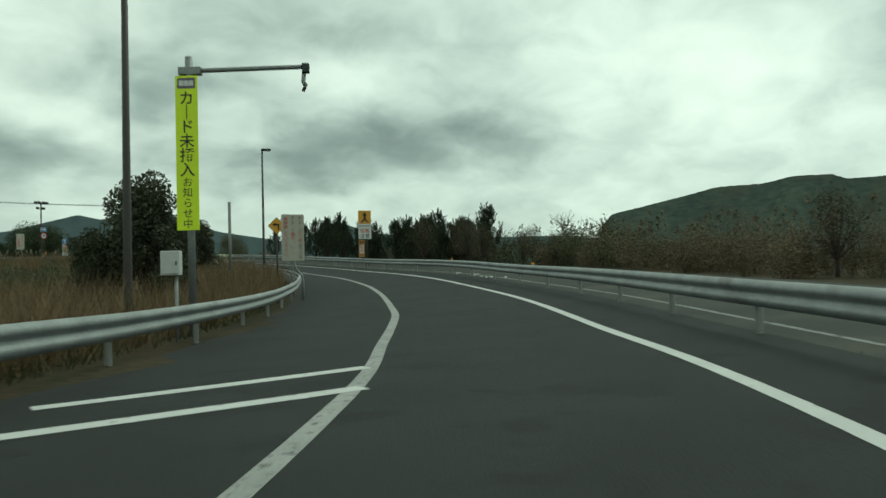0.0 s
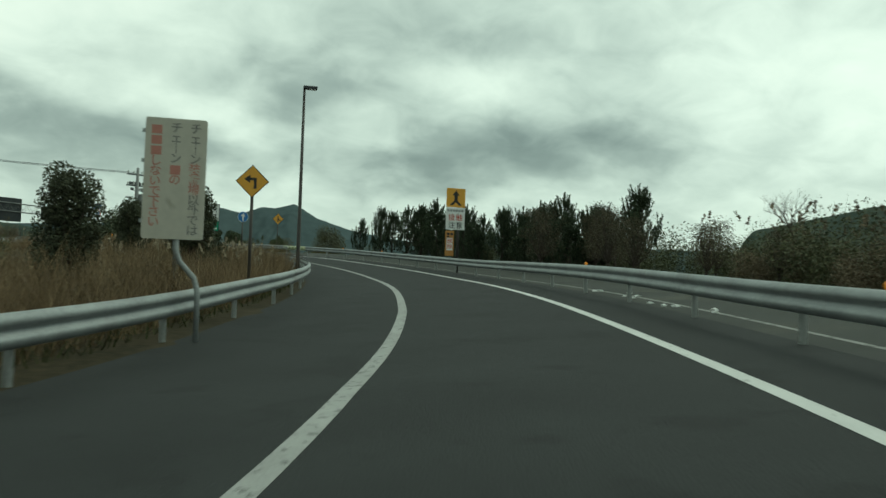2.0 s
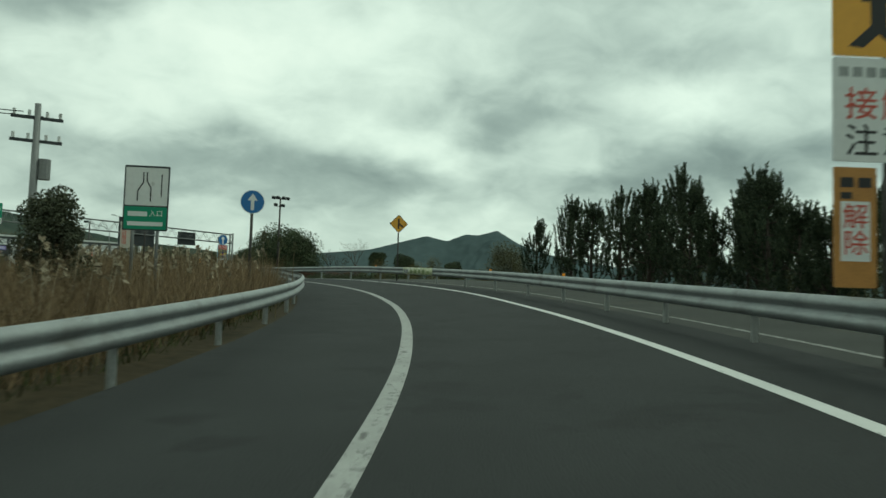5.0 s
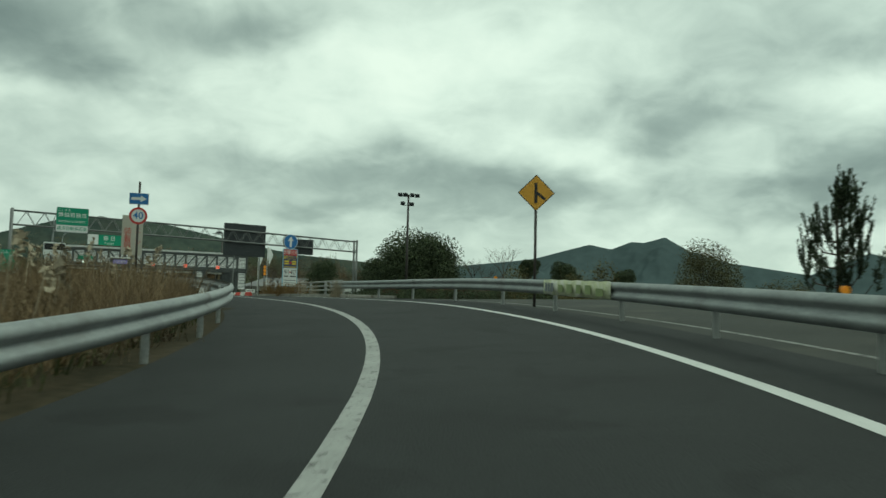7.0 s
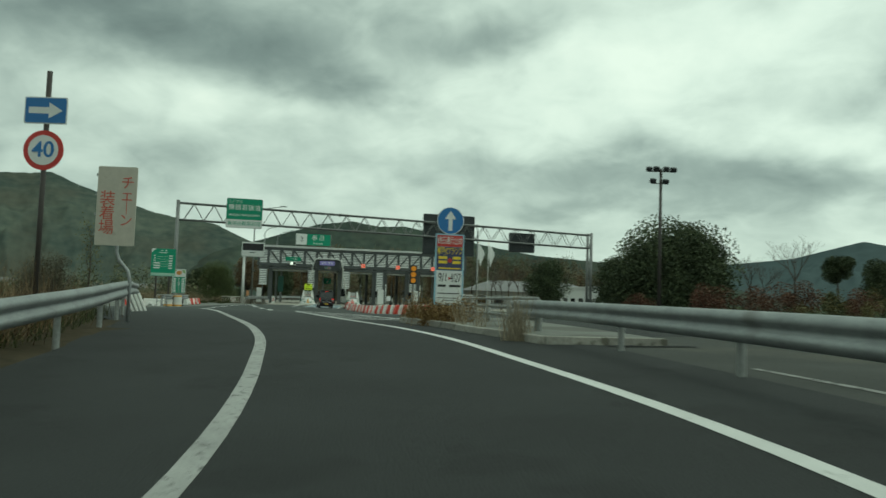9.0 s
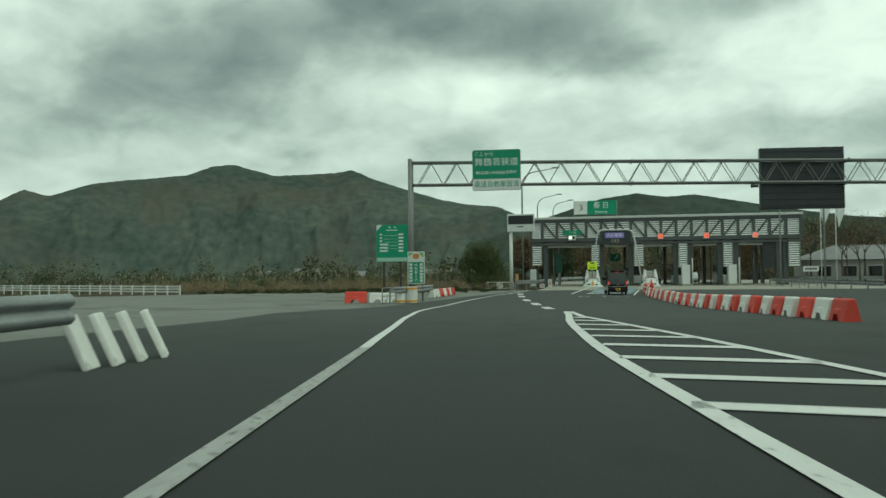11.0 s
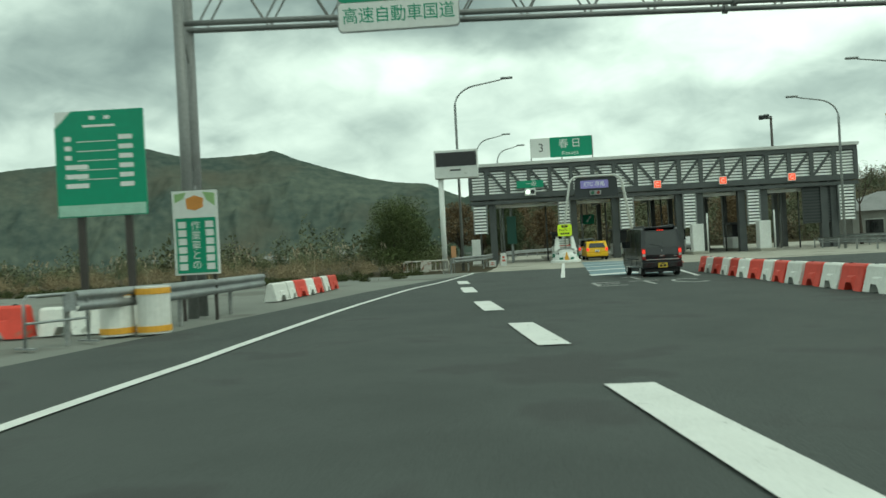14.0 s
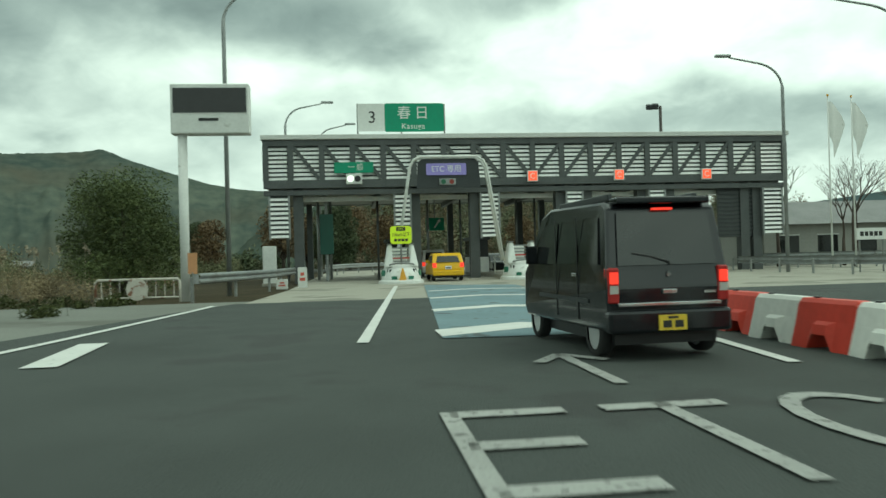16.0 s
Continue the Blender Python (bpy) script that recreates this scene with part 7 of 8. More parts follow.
def quads_mesh(name, v, material, k=4):
    """A mesh of loose k-sided leaves from an array (n, k, 3)."""
    n = len(v)
    me = bpy.data.meshes.new(name)
    me.vertices.add(n * k)
    me.vertices.foreach_set("co", np.ascontiguousarray(v, dtype=np.float32).ravel())
    me.loops.add(n * k)
    me.loops.foreach_set("vertex_index", np.arange(n * k, dtype=np.int32))
    me.polygons.add(n)
    me.polygons.foreach_set("loop_start", np.arange(0, n * k, k, dtype=np.int32))
    me.update(calc_edges=True)
    me.materials.append(material)
    return me


def unit(a):
    return a / np.maximum(np.linalg.norm(a, axis=1), 1e-6)[:, None]


def blades(base, height, width, lean, rng_=nrng):
    """Tapered grass blades: base (n, 3), height, width and lean per blade."""
    n = len(base)
    a = rng_.uniform(0, math.tau, n)
    side = np.stack([np.cos(a), np.sin(a), np.zeros(n)], 1) * (width / 2)[:, None]
    b = rng_.uniform(0, math.tau, n)
    tip = base + np.stack([np.cos(b) * lean, np.sin(b) * lean, height], 1)
    return np.stack([base - side, base + side, tip + side * 0.25, tip - side * 0.25], 1)


def leaves(centre, size, rng_=nrng, flat=0.0):
    """Small leaves turned every way round given points."""
    n = len(centre)
    u = unit(rng_.normal(size=(n, 3)))
    w = unit(np.cross(u, rng_.normal(size=(n, 3))))
    s = size if isinstance(size, np.ndarray) else np.full(n, size)
    s = s[:, None] * rng_.uniform(0.6, 1.3, (n, 1))
    return np.stack([centre - u * s, centre + w * s * 0.5, centre + u * s, centre - w * s * 0.5], 1)


def lane_scatter(n, i0, i1, d0, d1, bias=1.0):
    i = nrng.uniform(i0, i1, n)
    d = d0 + (d1 - d0) * nrng.uniform(0, 1, n) ** bias
    out = np.empty((n, 3))
    for k in range(n):
        p = lane_point(i[k], d[k] + (left_rail(i[k]) + 4.95 if d0 < 0 else 0.0))
        out[k] = (p.x, p.y, ground_z(p.x, p.y))
    return out


def stuff(name, me, material, label, category):
    return tagged(part(name, me, material), label, category, kind="stuff")


# tall dry grass inside the ramp
N = 85000
b = lane_scatter(N, 14, I_LR - 9, -5.6, -17, 1.35)
tall = np.array([noise.noise(Vector((x * 0.25, y * 0.25, 0))) for x, y, _ in b])
hgt = (1.18 + 0.45 * tall) * nrng.uniform(0.55, 1.35, N)
edge = np.array([min(1.0, 0.45 + 0.55 * nrng.random()) for _ in range(N)])
stuff("dry_grass", quads_mesh("dry_grass", blades(b, hgt * edge, nrng.uniform(0.007, 0.02, N), nrng.uniform(0.1, 0.75, N) * hgt), M_DRYGRASS), M_DRYGRASS, "tall dry brown grass beside the ramp", "grass")
N = 16000
b = lane_scatter(N, 0, I_LR - 1, -5.3, -14, 1.6)
stuff("green_grass", quads_mesh("green_grass", blades(b, nrng.uniform(0.12, 0.5, N), nrng.uniform(0.012, 0.03, N), nrng.uniform(0.03, 0.25, N)), M_GRASS), M_GRASS, "short green weeds under the dry grass", "grass")
N = 36000
b = lane_scatter(N, 0, 24, -5.8, -22, 1.3)
stuff("dry_grass", quads_mesh("dry_grass", blades(b, nrng.uniform(0.3, 1.15, N), nrng.uniform(0.008, 0.022, N), nrng.uniform(0.1, 0.4, N)), M_DRYGRASS), M_DRYGRASS, "dull brown grass on the inner verge", "grass")


def plumes(points, scale=1.0):
    """Feathery seed heads over thin stems."""
    out = []
    for x, y, z in points:
        h = nrng.uniform(1.1, 1.75) * scale
        a = nrng.uniform(0, math.tau)
        top = np.array([x + 0.2 * math.cos(a), y + 0.2 * math.sin(a), z + h])
        n = 16
        f = nrng.uniform(0, 1, n)
        c = top[None] + np.stack([0.16 * f * math.cos(a), 0.16 * f * math.sin(a), -0.34 * f + 0.06], 1) + nrng.normal(0, 0.022, (n, 3))
        out.append(leaves(c, np.full(n, 0.075)))
        stem = np.array([[x, y, z]])
        d = top - stem[0]
        side = np.array([0.006, 0.004, 0])
        out.append(np.array([[stem[0] - side, stem[0] + side, top + side, top - side]]))
    return np.concatenate(out)


b = lane_scatter(170, 60, I_LR - 10, -6.2, -14, 1.1)
stuff("silver_grass", quads_mesh("silver_grass", plumes(b), M_PLUME), M_PLUME, "pale silver grass plumes above the dry grass", "grass")


def bush_points(cx, cy, cz, rx, rz, n, lumps=5, seed=0):
    """Leaf positions on an uneven heap of lumps."""
    r = np.random.default_rng(seed)
    pts = []
    for k in range(lumps):
        a, q_ = r.uniform(0, math.tau), r.uniform(0, 0.65)
        lx, ly = cx + math.cos(a) * rx * q_, cy + math.sin(a) * rx * q_
        lz = cz + rz * r.uniform(0.25, 0.75)
        s = r.uniform(0.35, 0.6)
        m = n // lumps
        u = unit(r.normal(size=(m, 3))) * (r.uniform(0.55, 1.08, (m, 1)))
        p = np.array([lx, ly, lz]) + u * np.array([rx * s, rx * s, rz * s])
        pts.append(p[p[:, 2] > cz - 0.05])
    return np.concatenate(pts)


def brush_field(name, label, spots, material, leaf=0.09, per=420, hmin=0.8, hmax=2.2, wide=1.0, seed=1):
    r = np.random.default_rng(seed)
    out = []
    for k, (x, y, z) in enumerate(spots):
        h = r.uniform(hmin, hmax)
        out.append(leaves(bush_points(x, y, z, h * r.uniform(0.5, 0.8) * wide, h, per, 5, seed * 1000 + k), leaf))
        n = 16
        b_ = np.tile(np.array([[x, y, z]]), (n, 1)) + r.normal(0, 0.25, (n, 3)) * np.array([1, 1, 0])
        out.append(blades(b_, r.uniform(0.6, 1.25, n) * h, np.full(n, 0.02), r.uniform(0.1, 0.5, n) * h))
    return stuff(name, quads_mesh(name, np.concatenate(out), material), material, label, "shrubs")


def spots_lane(n, i0, i1, d0, d1):
    return [tuple(v) for v in lane_scatter(n, i0, i1, d0, d1)]


brush_field("brown_brush", "tangled brown brush beyond the worn carriageway", spots_lane(100, 34, 62, 11.3, 18), M_BRUSH, per=1300, hmin=0.9, hmax=2.3, leaf=0.04, seed=2)
brush_field("brown_brush", "low brown brush far beyond the guardrail", spots_lane(110, 2, 40, 17, 40), M_BRUSH, per=420, hmin=0.35, hmax=0.9, wide=1.6, leaf=0.06, seed=3)
brush_field("green_brush", "dull green brush under the pines", spots_lane(110, 48, 98, 11.3, 18), M_BRUSH_GREEN, per=800, hmin=1.3, hmax=2.7, leaf=0.06, seed=4)
brush_field("green_brush", "dull green shrubs in the inner verge", spots_lane(26, 2, 24, -9, -26), M_BRUSH_GREEN, per=700, hmin=0.6, hmax=1.5, leaf=0.055, seed=5)
brush_field("green_brush", "dull green thicket inside the ramp's curve", [(x, y, ground_z(x, y)) for x, y in [(nrng.uniform(-6, 9), nrng.uniform(38, 62)) for _ in range(46)]], M_BRUSH_GREEN, per=700, hmin=0.9, hmax=1.9, leaf=0.06, seed=19)
brush_field("yellow_brush", "yellow-brown thicket beside the far road", [(x, y, ground_z(x, y)) for x, y in [(nrng.uniform(30, 60), nrng.uniform(105, 160)) for _ in range(70)]], leaf_mat("ochre_brush", (0.085, 0.072, 0.03), (0.15, 0.13, 0.055)), per=900, hmin=1.0, hmax=2.3, leaf=0.06, seed=6)


def pq_spots(n, p0, p1, q0, q1, seed):
    r = np.random.default_rng(seed)
    out = []
    for _ in range(n):
        v = PQ @ Vector((r.uniform(p0, p1), r.uniform(q0, q1), 0))
        out.append((v.x, v.y, ground_z(v.x, v.y)))
    return out


brush_field("brown_brush", "brown reeds and brush at the lot's far edge", pq_spots(230, -25, 63, 164, 186, 7), M_REED, per=620, hmin=0.5, hmax=1.45, leaf=0.045, wide=1.5, seed=7)
brush_field("green_brush", "mixed green and brown scrub across the plain", pq_spots(120, -70, 62, 186, 240, 8), M_FIELD, per=700, hmin=0.8, hmax=2.4, leaf=0.075, seed=8)
brush_field("green_weeds", "low green creepers along the lot", pq_spots(120, 35, 64, 159, 168, 9), M_GRASS, per=220, hmin=0.2, hmax=0.45, leaf=0.06, wide=2.4, seed=9)
brush_field("gore_weeds", "dry brown weeds growing through the gore", pq_spots(22, 74.95, 76.4, 89.8, 94.3, 10), leaf_mat("rusty_weeds", (0.10, 0.06, 0.025), (0.26, 0.17, 0.07)), per=420, hmin=0.5, hmax=1.15, leaf=0.035, seed=10)
b = np.array([(PQ @ Vector((p, q, 0))).to_tuple() for p, q in ((75.65, 83.3), (75.75, 86.9), (75.6, 88.3))])
b = np.repeat(b, (300, 60, 50), 0) + nrng.normal(0, 0.13, (410, 3)) * np.array([1, 1, 0])
b[:, 2] = [surface_z(x, y) for x, y, _ in b]
stuff("grass_tuft", quads_mesh("grass_tuft", blades(b, nrng.uniform(0.4, 1.05, 410), nrng.uniform(0.008, 0.016, 410), nrng.uniform(0.05, 0.4, 410)), M_PLUME), M_PLUME, "straw-coloured grass tufts at the gore", "grass")
b = np.array(pq_spots(260, -20, 62, 169, 182, 12))
stuff("silver_grass", quads_mesh("silver_grass", plumes(b, 1.35), M_PLUME), M_PLUME, "pale silver grass plumes at the lot's far edge", "grass")


brush_field("low_hedge", "dark clipped hedge beyond the next lanes", [tuple(PQ @ Vector((86.5 + 0.06 * (k % 3), 80 + k * 0.55, float(plaza_z(80 + k * 0.55)) - 0.1))) for k in range(60)], M_EVERGREEN, per=260, hmin=0.75, hmax=0.9, leaf=0.06, seed=14)
brush_field("verge_thicket", "soft brown weeds between the dry grass", spots_lane(150, 26, I_LR - 10, -6.6, -13.5), leaf_mat("dark_reeds", (0.10, 0.076, 0.045), (0.24, 0.185, 0.11)), per=520, hmin=0.6, hmax=1.3, leaf=0.03, seed=17)


def tall_weed(x, y, h, seed):
    """A tall seeded weed: one stem, drooping side sprays that shorten upwards."""
    r = np.random.default_rng(seed)
    th = thing("tall_weed", "tall feathery grey-green weed gone to seed", "weed", pose(x, y, surface_z(x, y)), "tall weeds")
    part("stem", tube([(0, 0, -0.1), (0.02, 0, h * 0.5), (0.05, 0.02, h)], [0.014, 0.01, 0.004], 6), M_REED, th)
    out = []
    for k in range(26):
        f = 0.84 + 0.16 * k / 26
        L_ = 0.17 * (1 - k / 26) + 0.03
        a = r.uniform(0, math.tau)
        t_ = r.uniform(0, 1, 34)
        c = np.stack([math.cos(a) * L_ * t_ + 0.05 * f, math.sin(a) * L_ * t_, h * f + 0.05 * t_ - 0.12 * t_ ** 2], 1) + r.normal(0, 0.008, (34, 3))
        out.append(leaves(c, 0.016, r))
    part("sprays", quads_mesh("sprays", np.concatenate(out), M_BRUSH_GREEN), M_BRUSH_GREEN, th)
    return th


for k, (x, y, h) in enumerate(((23.4, 67.7, 2.1), (23.75, 68.6, 2.05), (24.0, 75.2, 2.0), (22.9, 71.5, 1.8))):
    tall_weed(x, y, h, 300 + k)
b = lane_scatter(120, 36, 62, 10.8, 15.5)
b[:, 2] += 0.7
stuff("seed_heads", quads_mesh("seed_heads", plumes(b, 1.25), M_BRUSH), M_BRUSH, "brown seed heads standing above the brush", "shrubs")
brush_field("verge_weeds", "low green and brown weeds on the worn carriageway", [tuple(lane_point(i, right_rail(i) + d, -0.05)) for i, d in [(nrng.uniform(8, 21.5), nrng.uniform(0.2, 1.9)) for _ in range(46)]], M_GRASS, per=170, hmin=0.06, hmax=0.17, leaf=0.035, wide=2.6, seed=15)
brush_field("verge_weeds", "sparse brown weeds under the inner guardrail", [tuple(lane_point(i, left_rail(i) - d, -0.02)) for i, d in [(nrng.uniform(100, I_LR - 1), nrng.uniform(0.3, 6.0)) for _ in range(90)]], M_BRUSH, per=160, hmin=0.15, hmax=0.7, leaf=0.03, wide=1.4, seed=16)


def pine(seed, h):
    """A young pine: leader, whorls of upturned limbs and bottle-brush shoots."""
    r = np.random.default_rng(seed)
    th = thing("pine_tree", "dark green young pine with upright candle shoots", "tree", None, "pines beside the ramp")
    part("trunk", tube([(0, 0, -0.3), (0.05, 0.02, h * 0.4), (0.0, 0.05, h * 0.75), (0.02, 0.0, h * 0.96)], [0.13, 0.09, 0.05, 0.015], 8), M_BARK, th, smooth=True)
    limbs = bmesh.new()
    needles = []

    def shoot(p, d, L_, n, rad):
        f = r.uniform(0, 1, n)
        q_ = unit(r.normal(size=(n, 3)))
        q_ = unit(q_ - d[None] * (q_ @ d)[:, None] + d[None] * 0.75)
        base = p[None] + d[None] * (f * L_)[:, None]
        tip = base + q_ * (rad * r.uniform(0.7, 1.2, (n, 1)))
        side = unit(np.cross(q_, r.normal(size=(n, 3)))) * 0.017
        needles.append(np.stack([base - side, base + side, tip + side * 0.4, tip - side * 0.4], 1))

    for w in range(int(h / 0.5)):
        z = 0.35 + w * 0.5 + r.uniform(-0.1, 0.1)
        if z > h * 0.93:
            break
        reach = (1 - z / h) ** 0.8 * h * 0.28 + 0.2
        for k in range(r.integers(4, 7)):
            a = r.uniform(0, math.tau)
            L_ = reach * r.uniform(0.65, 1.1)
            p0 = np.array([0, 0, z])
            p1 = p0 + np.array([math.cos(a) * L_ * 0.6, math.sin(a) * L_ * 0.6, L_ * 0.12])
            p2 = p0 + np.array([math.cos(a) * L_, math.sin(a) * L_, L_ * 0.6])
            tube([p0, p1, p2], [0.035, 0.022, 0.01], 5, limbs, caps=False)
            for f in (0.2, 0.45, 0.65, 0.85, 1.0, 1.0):
                c = p1 * (1 - f) + p2 * f if f > 0.4 else p0 * 0.4 + p1 * 0.6
                c = c + r.normal(0, 0.09, 3)
                tip = f > 0.8
                d = np.array([math.cos(a) * 0.22, math.sin(a) * 0.22, 1.0]) + r.normal(0, 0.12 if tip else 0.25, 3)
                d /= np.linalg.norm(d)
                shoot(c, d, r.uniform(0.6, 1.0) if tip else r.uniform(0.3, 0.6), 75 if tip else 45, 0.12 if tip else 0.15)
    for z in np.arange(h * 0.75, h * 1.08, 0.12):
        shoot(np.array([0.0, 0.0, z]), np.array([0.0, 0.0, 1.0]), 0.2, 46, 0.12)
    for k in range(5):
        a = k * math.tau / 5 + r.uniform(-0.3, 0.3)
        d = np.array([math.cos(a) * 0.5, math.sin(a) * 0.5, 1.0])
        shoot(np.array([0.0, 0.0, h * 0.9]), d / np.linalg.norm(d), r.uniform(0.5, 0.8), 70, 0.11)
    part("branch_frame", limbs, M_BARK, th)
    part("crown", quads_mesh("crown", np.concatenate(needles), M_PINE), M_PINE, th)
    return th


protos = [pine(21, 3.9), pine(22, 4.6), pine(23, 5.6), pine(24, 3.0)]
spots = [(38.4, 94.4, 0.95, 0), (39.6, 91.4, 1.05, 1), (39.4, 87.6, 1.05, 1), (39.8, 84.8, 1.0, 2), (40.1, 82.2, 1.15, 1), (40.4, 79.4, 1.1, 2), (38.9, 76.0, 1.0, 1), (39.6, 72.6, 1.05, 1), (38.6, 69.0, 1.0, 3),
         (39.9, 66.0, 1.0, 1), (38.8, 62.0, 0.95, 0), (39.9, 58.6, 1.0, 2), (38.0, 55.5, 1.0, 0), (42.6, 88.0, 1.1, 2), (43.2, 79.0, 1.05, 2), 
         (43.0, 64.5, 1.0, 2), (46.0, 81.0, 1.0, 2), (45.0, 60.5, 1.0, 1), (41.0, 56.0, 1.0, 1), (45.2, 93.0, 1.0, 1), (38.4, 73.8, 0.85, 0), (38.0, 66.8, 0.9, 3), (37.6, 59.8, 0.9, 3), (37.0, 57.0, 0.85, 0), (36.6, 53.0, 0.9, 3), (38.4, 64.0, 0.95, 1), (39.2, 60.6, 0.95, 1), (38.9, 71.0, 0.95, 1), (39.0, 54.0, 0.9, 1), (40.6, 62.6, 0.95, 2)]
for k, (x, y, s, v) in enumerate(spots):
    copy_thing(protos[v], pose(x, y, ground_z(x, y) - 0.05, 0, 0, k * 67)).scale = (s * 0.82, s * 0.82, s * (0.84 if y < 90 else 0.95))
for k, pr in enumerate(protos):
    x, y = ((44.0, 57.5), (40.5, 52.0), (48.5, 78.0), (37.5, 52.5))[k]
    pr.matrix_world = pose(x, y, ground_z(x, y) - 0.05, 0, 0, k * 40)


def broadleaf(seed, h, wid, material, label, name="broadleaf_tree", leaf=0.16, n=5200, lumps=11, trunk=0.35, sparse=0.0, group=""):
    """A trunk with limbs and a crown of many leaves in lumps with gaps between."""
    r = np.random.default_rng(seed)
    th = thing(name, label, "tree", None, group)
    tz = h * trunk
    part("trunk", tube([(0, 0, -0.3), (0.05, 0.0, tz * 0.6), (0.0, 0.08, tz * 1.3)], [0.03 * h, 0.022 * h, 0.012 * h], 8), M_BARK, th, smooth=True)
    limbs = bmesh.new()
    pts = []
    for k in range(lumps):
        a = k * 2.4 + r.uniform(-0.4, 0.4)
        f = (k + 0.5) / lumps
        rad = wid / 2 * math.sqrt(max(0.05, 1 - (f * 1.02 - 0.12) ** 2)) * r.uniform(0.3, 0.72)
        c = np.array([math.cos(a) * rad, math.sin(a) * rad, tz * 0.75 + (h - tz * 0.75) * (0.12 + 0.76 * f)])
        s = wid * r.uniform(0.17, 0.27)
        tube([(0, 0, tz * 0.7), tuple(c * 0.6 + np.array([0, 0, tz * 0.3])), tuple(c)], [0.012 * h, 0.007 * h, 0.003 * h], 5, limbs, caps=False)
        m = n // lumps
        u = unit(r.normal(size=(m, 3))) * (r.uniform(0, 1, (m, 1)) ** 0.35)
        stretch = np.array([s, s, s * 0.82]) * (1 + 0.18 * r.normal(size=3))
        p = c + u * stretch
        pts.append(p)
    part("branch_frame", limbs, M_BARK, th)
    P_ = np.concatenate(pts)
    part("crown", quads_mesh("crown", leaves(P_, leaf, r), material), material, th)
    return th


def place(tree, spots):
    first = True
    for x, y, s, a in spots:
        z = ground_z(x, y) - 0.1
        m = pose(x, y, z, 0, 0, a)
        if first:
            tree.scale = (1, 1, 1)
            tree.matrix_world = m @ Matrix.Scale(s, 4)
            first = False
        else:
            c = copy_thing(tree, m)
            c.scale = (s, s, s)


big_tree = broadleaf(31, 9.3, 13.8, M_EVERGREEN, "large dense evergreen with a domed crown", n=84000, lumps=60, leaf=0.15, trunk=0.05)
place(big_tree, [(20.8, 178.5, 1.0, 0)])
round_tree = broadleaf(32, 8.0, 6.5, M_EVERGREEN, "dark evergreen tree with dense crown", n=22000, lumps=22, leaf=0.12, trunk=0.1, group="dark evergreens")
place(round_tree, [(9.6, 167.2, 0.72, 80), (43.0, 195.0, 1.0, 200), (50.0, 184.0, 0.8, 20), (14.2, 183.0, 0.9, 110), (-60, 232, 1.0, 10), (-75, 225, 0.8, 70)])
hedge_tree = broadleaf(33, 5.3, 5.6, leaf_mat("olive_green_leaves", (0.045, 0.062, 0.026), (0.13, 0.155, 0.06)), "bushy dull green tree beside the toll gate", n=42000, lumps=30, leaf=0.055, trunk=0.1)
place(hedge_tree, [(-37.6, 180.6, 1.0, 0)])
verge_tree = broadleaf(34, 4.6, 3.0, leaf_mat("grey_green_leaves", (0.042, 0.05, 0.031), (0.10, 0.106, 0.064)), "small dark tree in the inner verge", n=17000, lumps=22, leaf=0.062, trunk=0.06, group="verge trees")
place(verge_tree, [(7.0, 29.2, 1.15, 0), (5.3, 30.2, 0.7, 60), (14.6, 69.0, 0.95, 120), (17.6, 71.5, 0.75, 40), (16.5, 54.0, 0.95, 10), (11.35, 42.0, 0.85, 150), (2.0, 40.0, 0.8, 10), (-2.0, 36.0, 0.7, 70), (8.2, 47.5, 0.7, 300)])
olive_tree = broadleaf(37, 5.2, 6.5, leaf_mat("olive_leaves", (0.075, 0.07, 0.034), (0.13, 0.122, 0.058)), "low olive-brown tree beyond the far lanes", n=16000, lumps=18, leaf=0.065, trunk=0.06, group="olive trees")
place(olive_tree, [(45.4, 129.0, 0.62, 130), (50.5, 127.9, 0.7, 200), (48.3, 139.3, 1.1, 40), (54.2, 137.2, 1.1, 90)])
maroon_bush = broadleaf(38, 3.2, 4.6, leaf_mat("maroon_leaves", (0.07, 0.035, 0.025), (0.16, 0.08, 0.05)), "reddish-brown shrub behind the far lanes", "maroon_shrub", n=3600, lumps=10, leaf=0.09, trunk=0.1, group="maroon shrubs")
place(maroon_bush, [(24.5, 162.0, 1.0, 0), (28.0, 158.0, 0.9, 80), (31.0, 163.0, 1.1, 150), (35.5, 160.0, 0.9, 30), (18.0, 171.0, 0.8, 100)])
brown_tree = broadleaf(35, 4.6, 3.4, leaf_mat("dull_brown_leaves", (0.055, 0.05, 0.032), (0.14, 0.118, 0.075)), "half-bare brown tree with thin leaves", n=5200, lumps=18, leaf=0.045, trunk=0.3, group="brown trees")
place(brown_tree, [(36.3, 49.3, 0.85, 0), (37.1, 51.4, 0.8, 60), (35.4, 46.0, 0.7, 150), (35.0, 41.0, 0.6, 80), (26.4, 14.2, 0.72, 10), (28.2, 11.6, 0.8, 110), (38.5, 44.0, 0.7, 200), (34.0, 36.5, 0.5, 30), (35.5, 54.3, 0.9, 100), (44.0, 30.0, 0.5, 10), (2.9, 116.0, 0.5, 40), (1.2, 117.2, 0.42, 190), (4.6, 113.6, 0.45, 300), (3.2, 114.6, 0.36, 90)])
rust_tree = broadleaf(36, 8.0, 6.0, M_RUST_LEAF, "rust-brown autumn tree behind the toll gate", n=4200, lumps=12, leaf=0.17, trunk=0.25, group="autumn trees")
rs = []
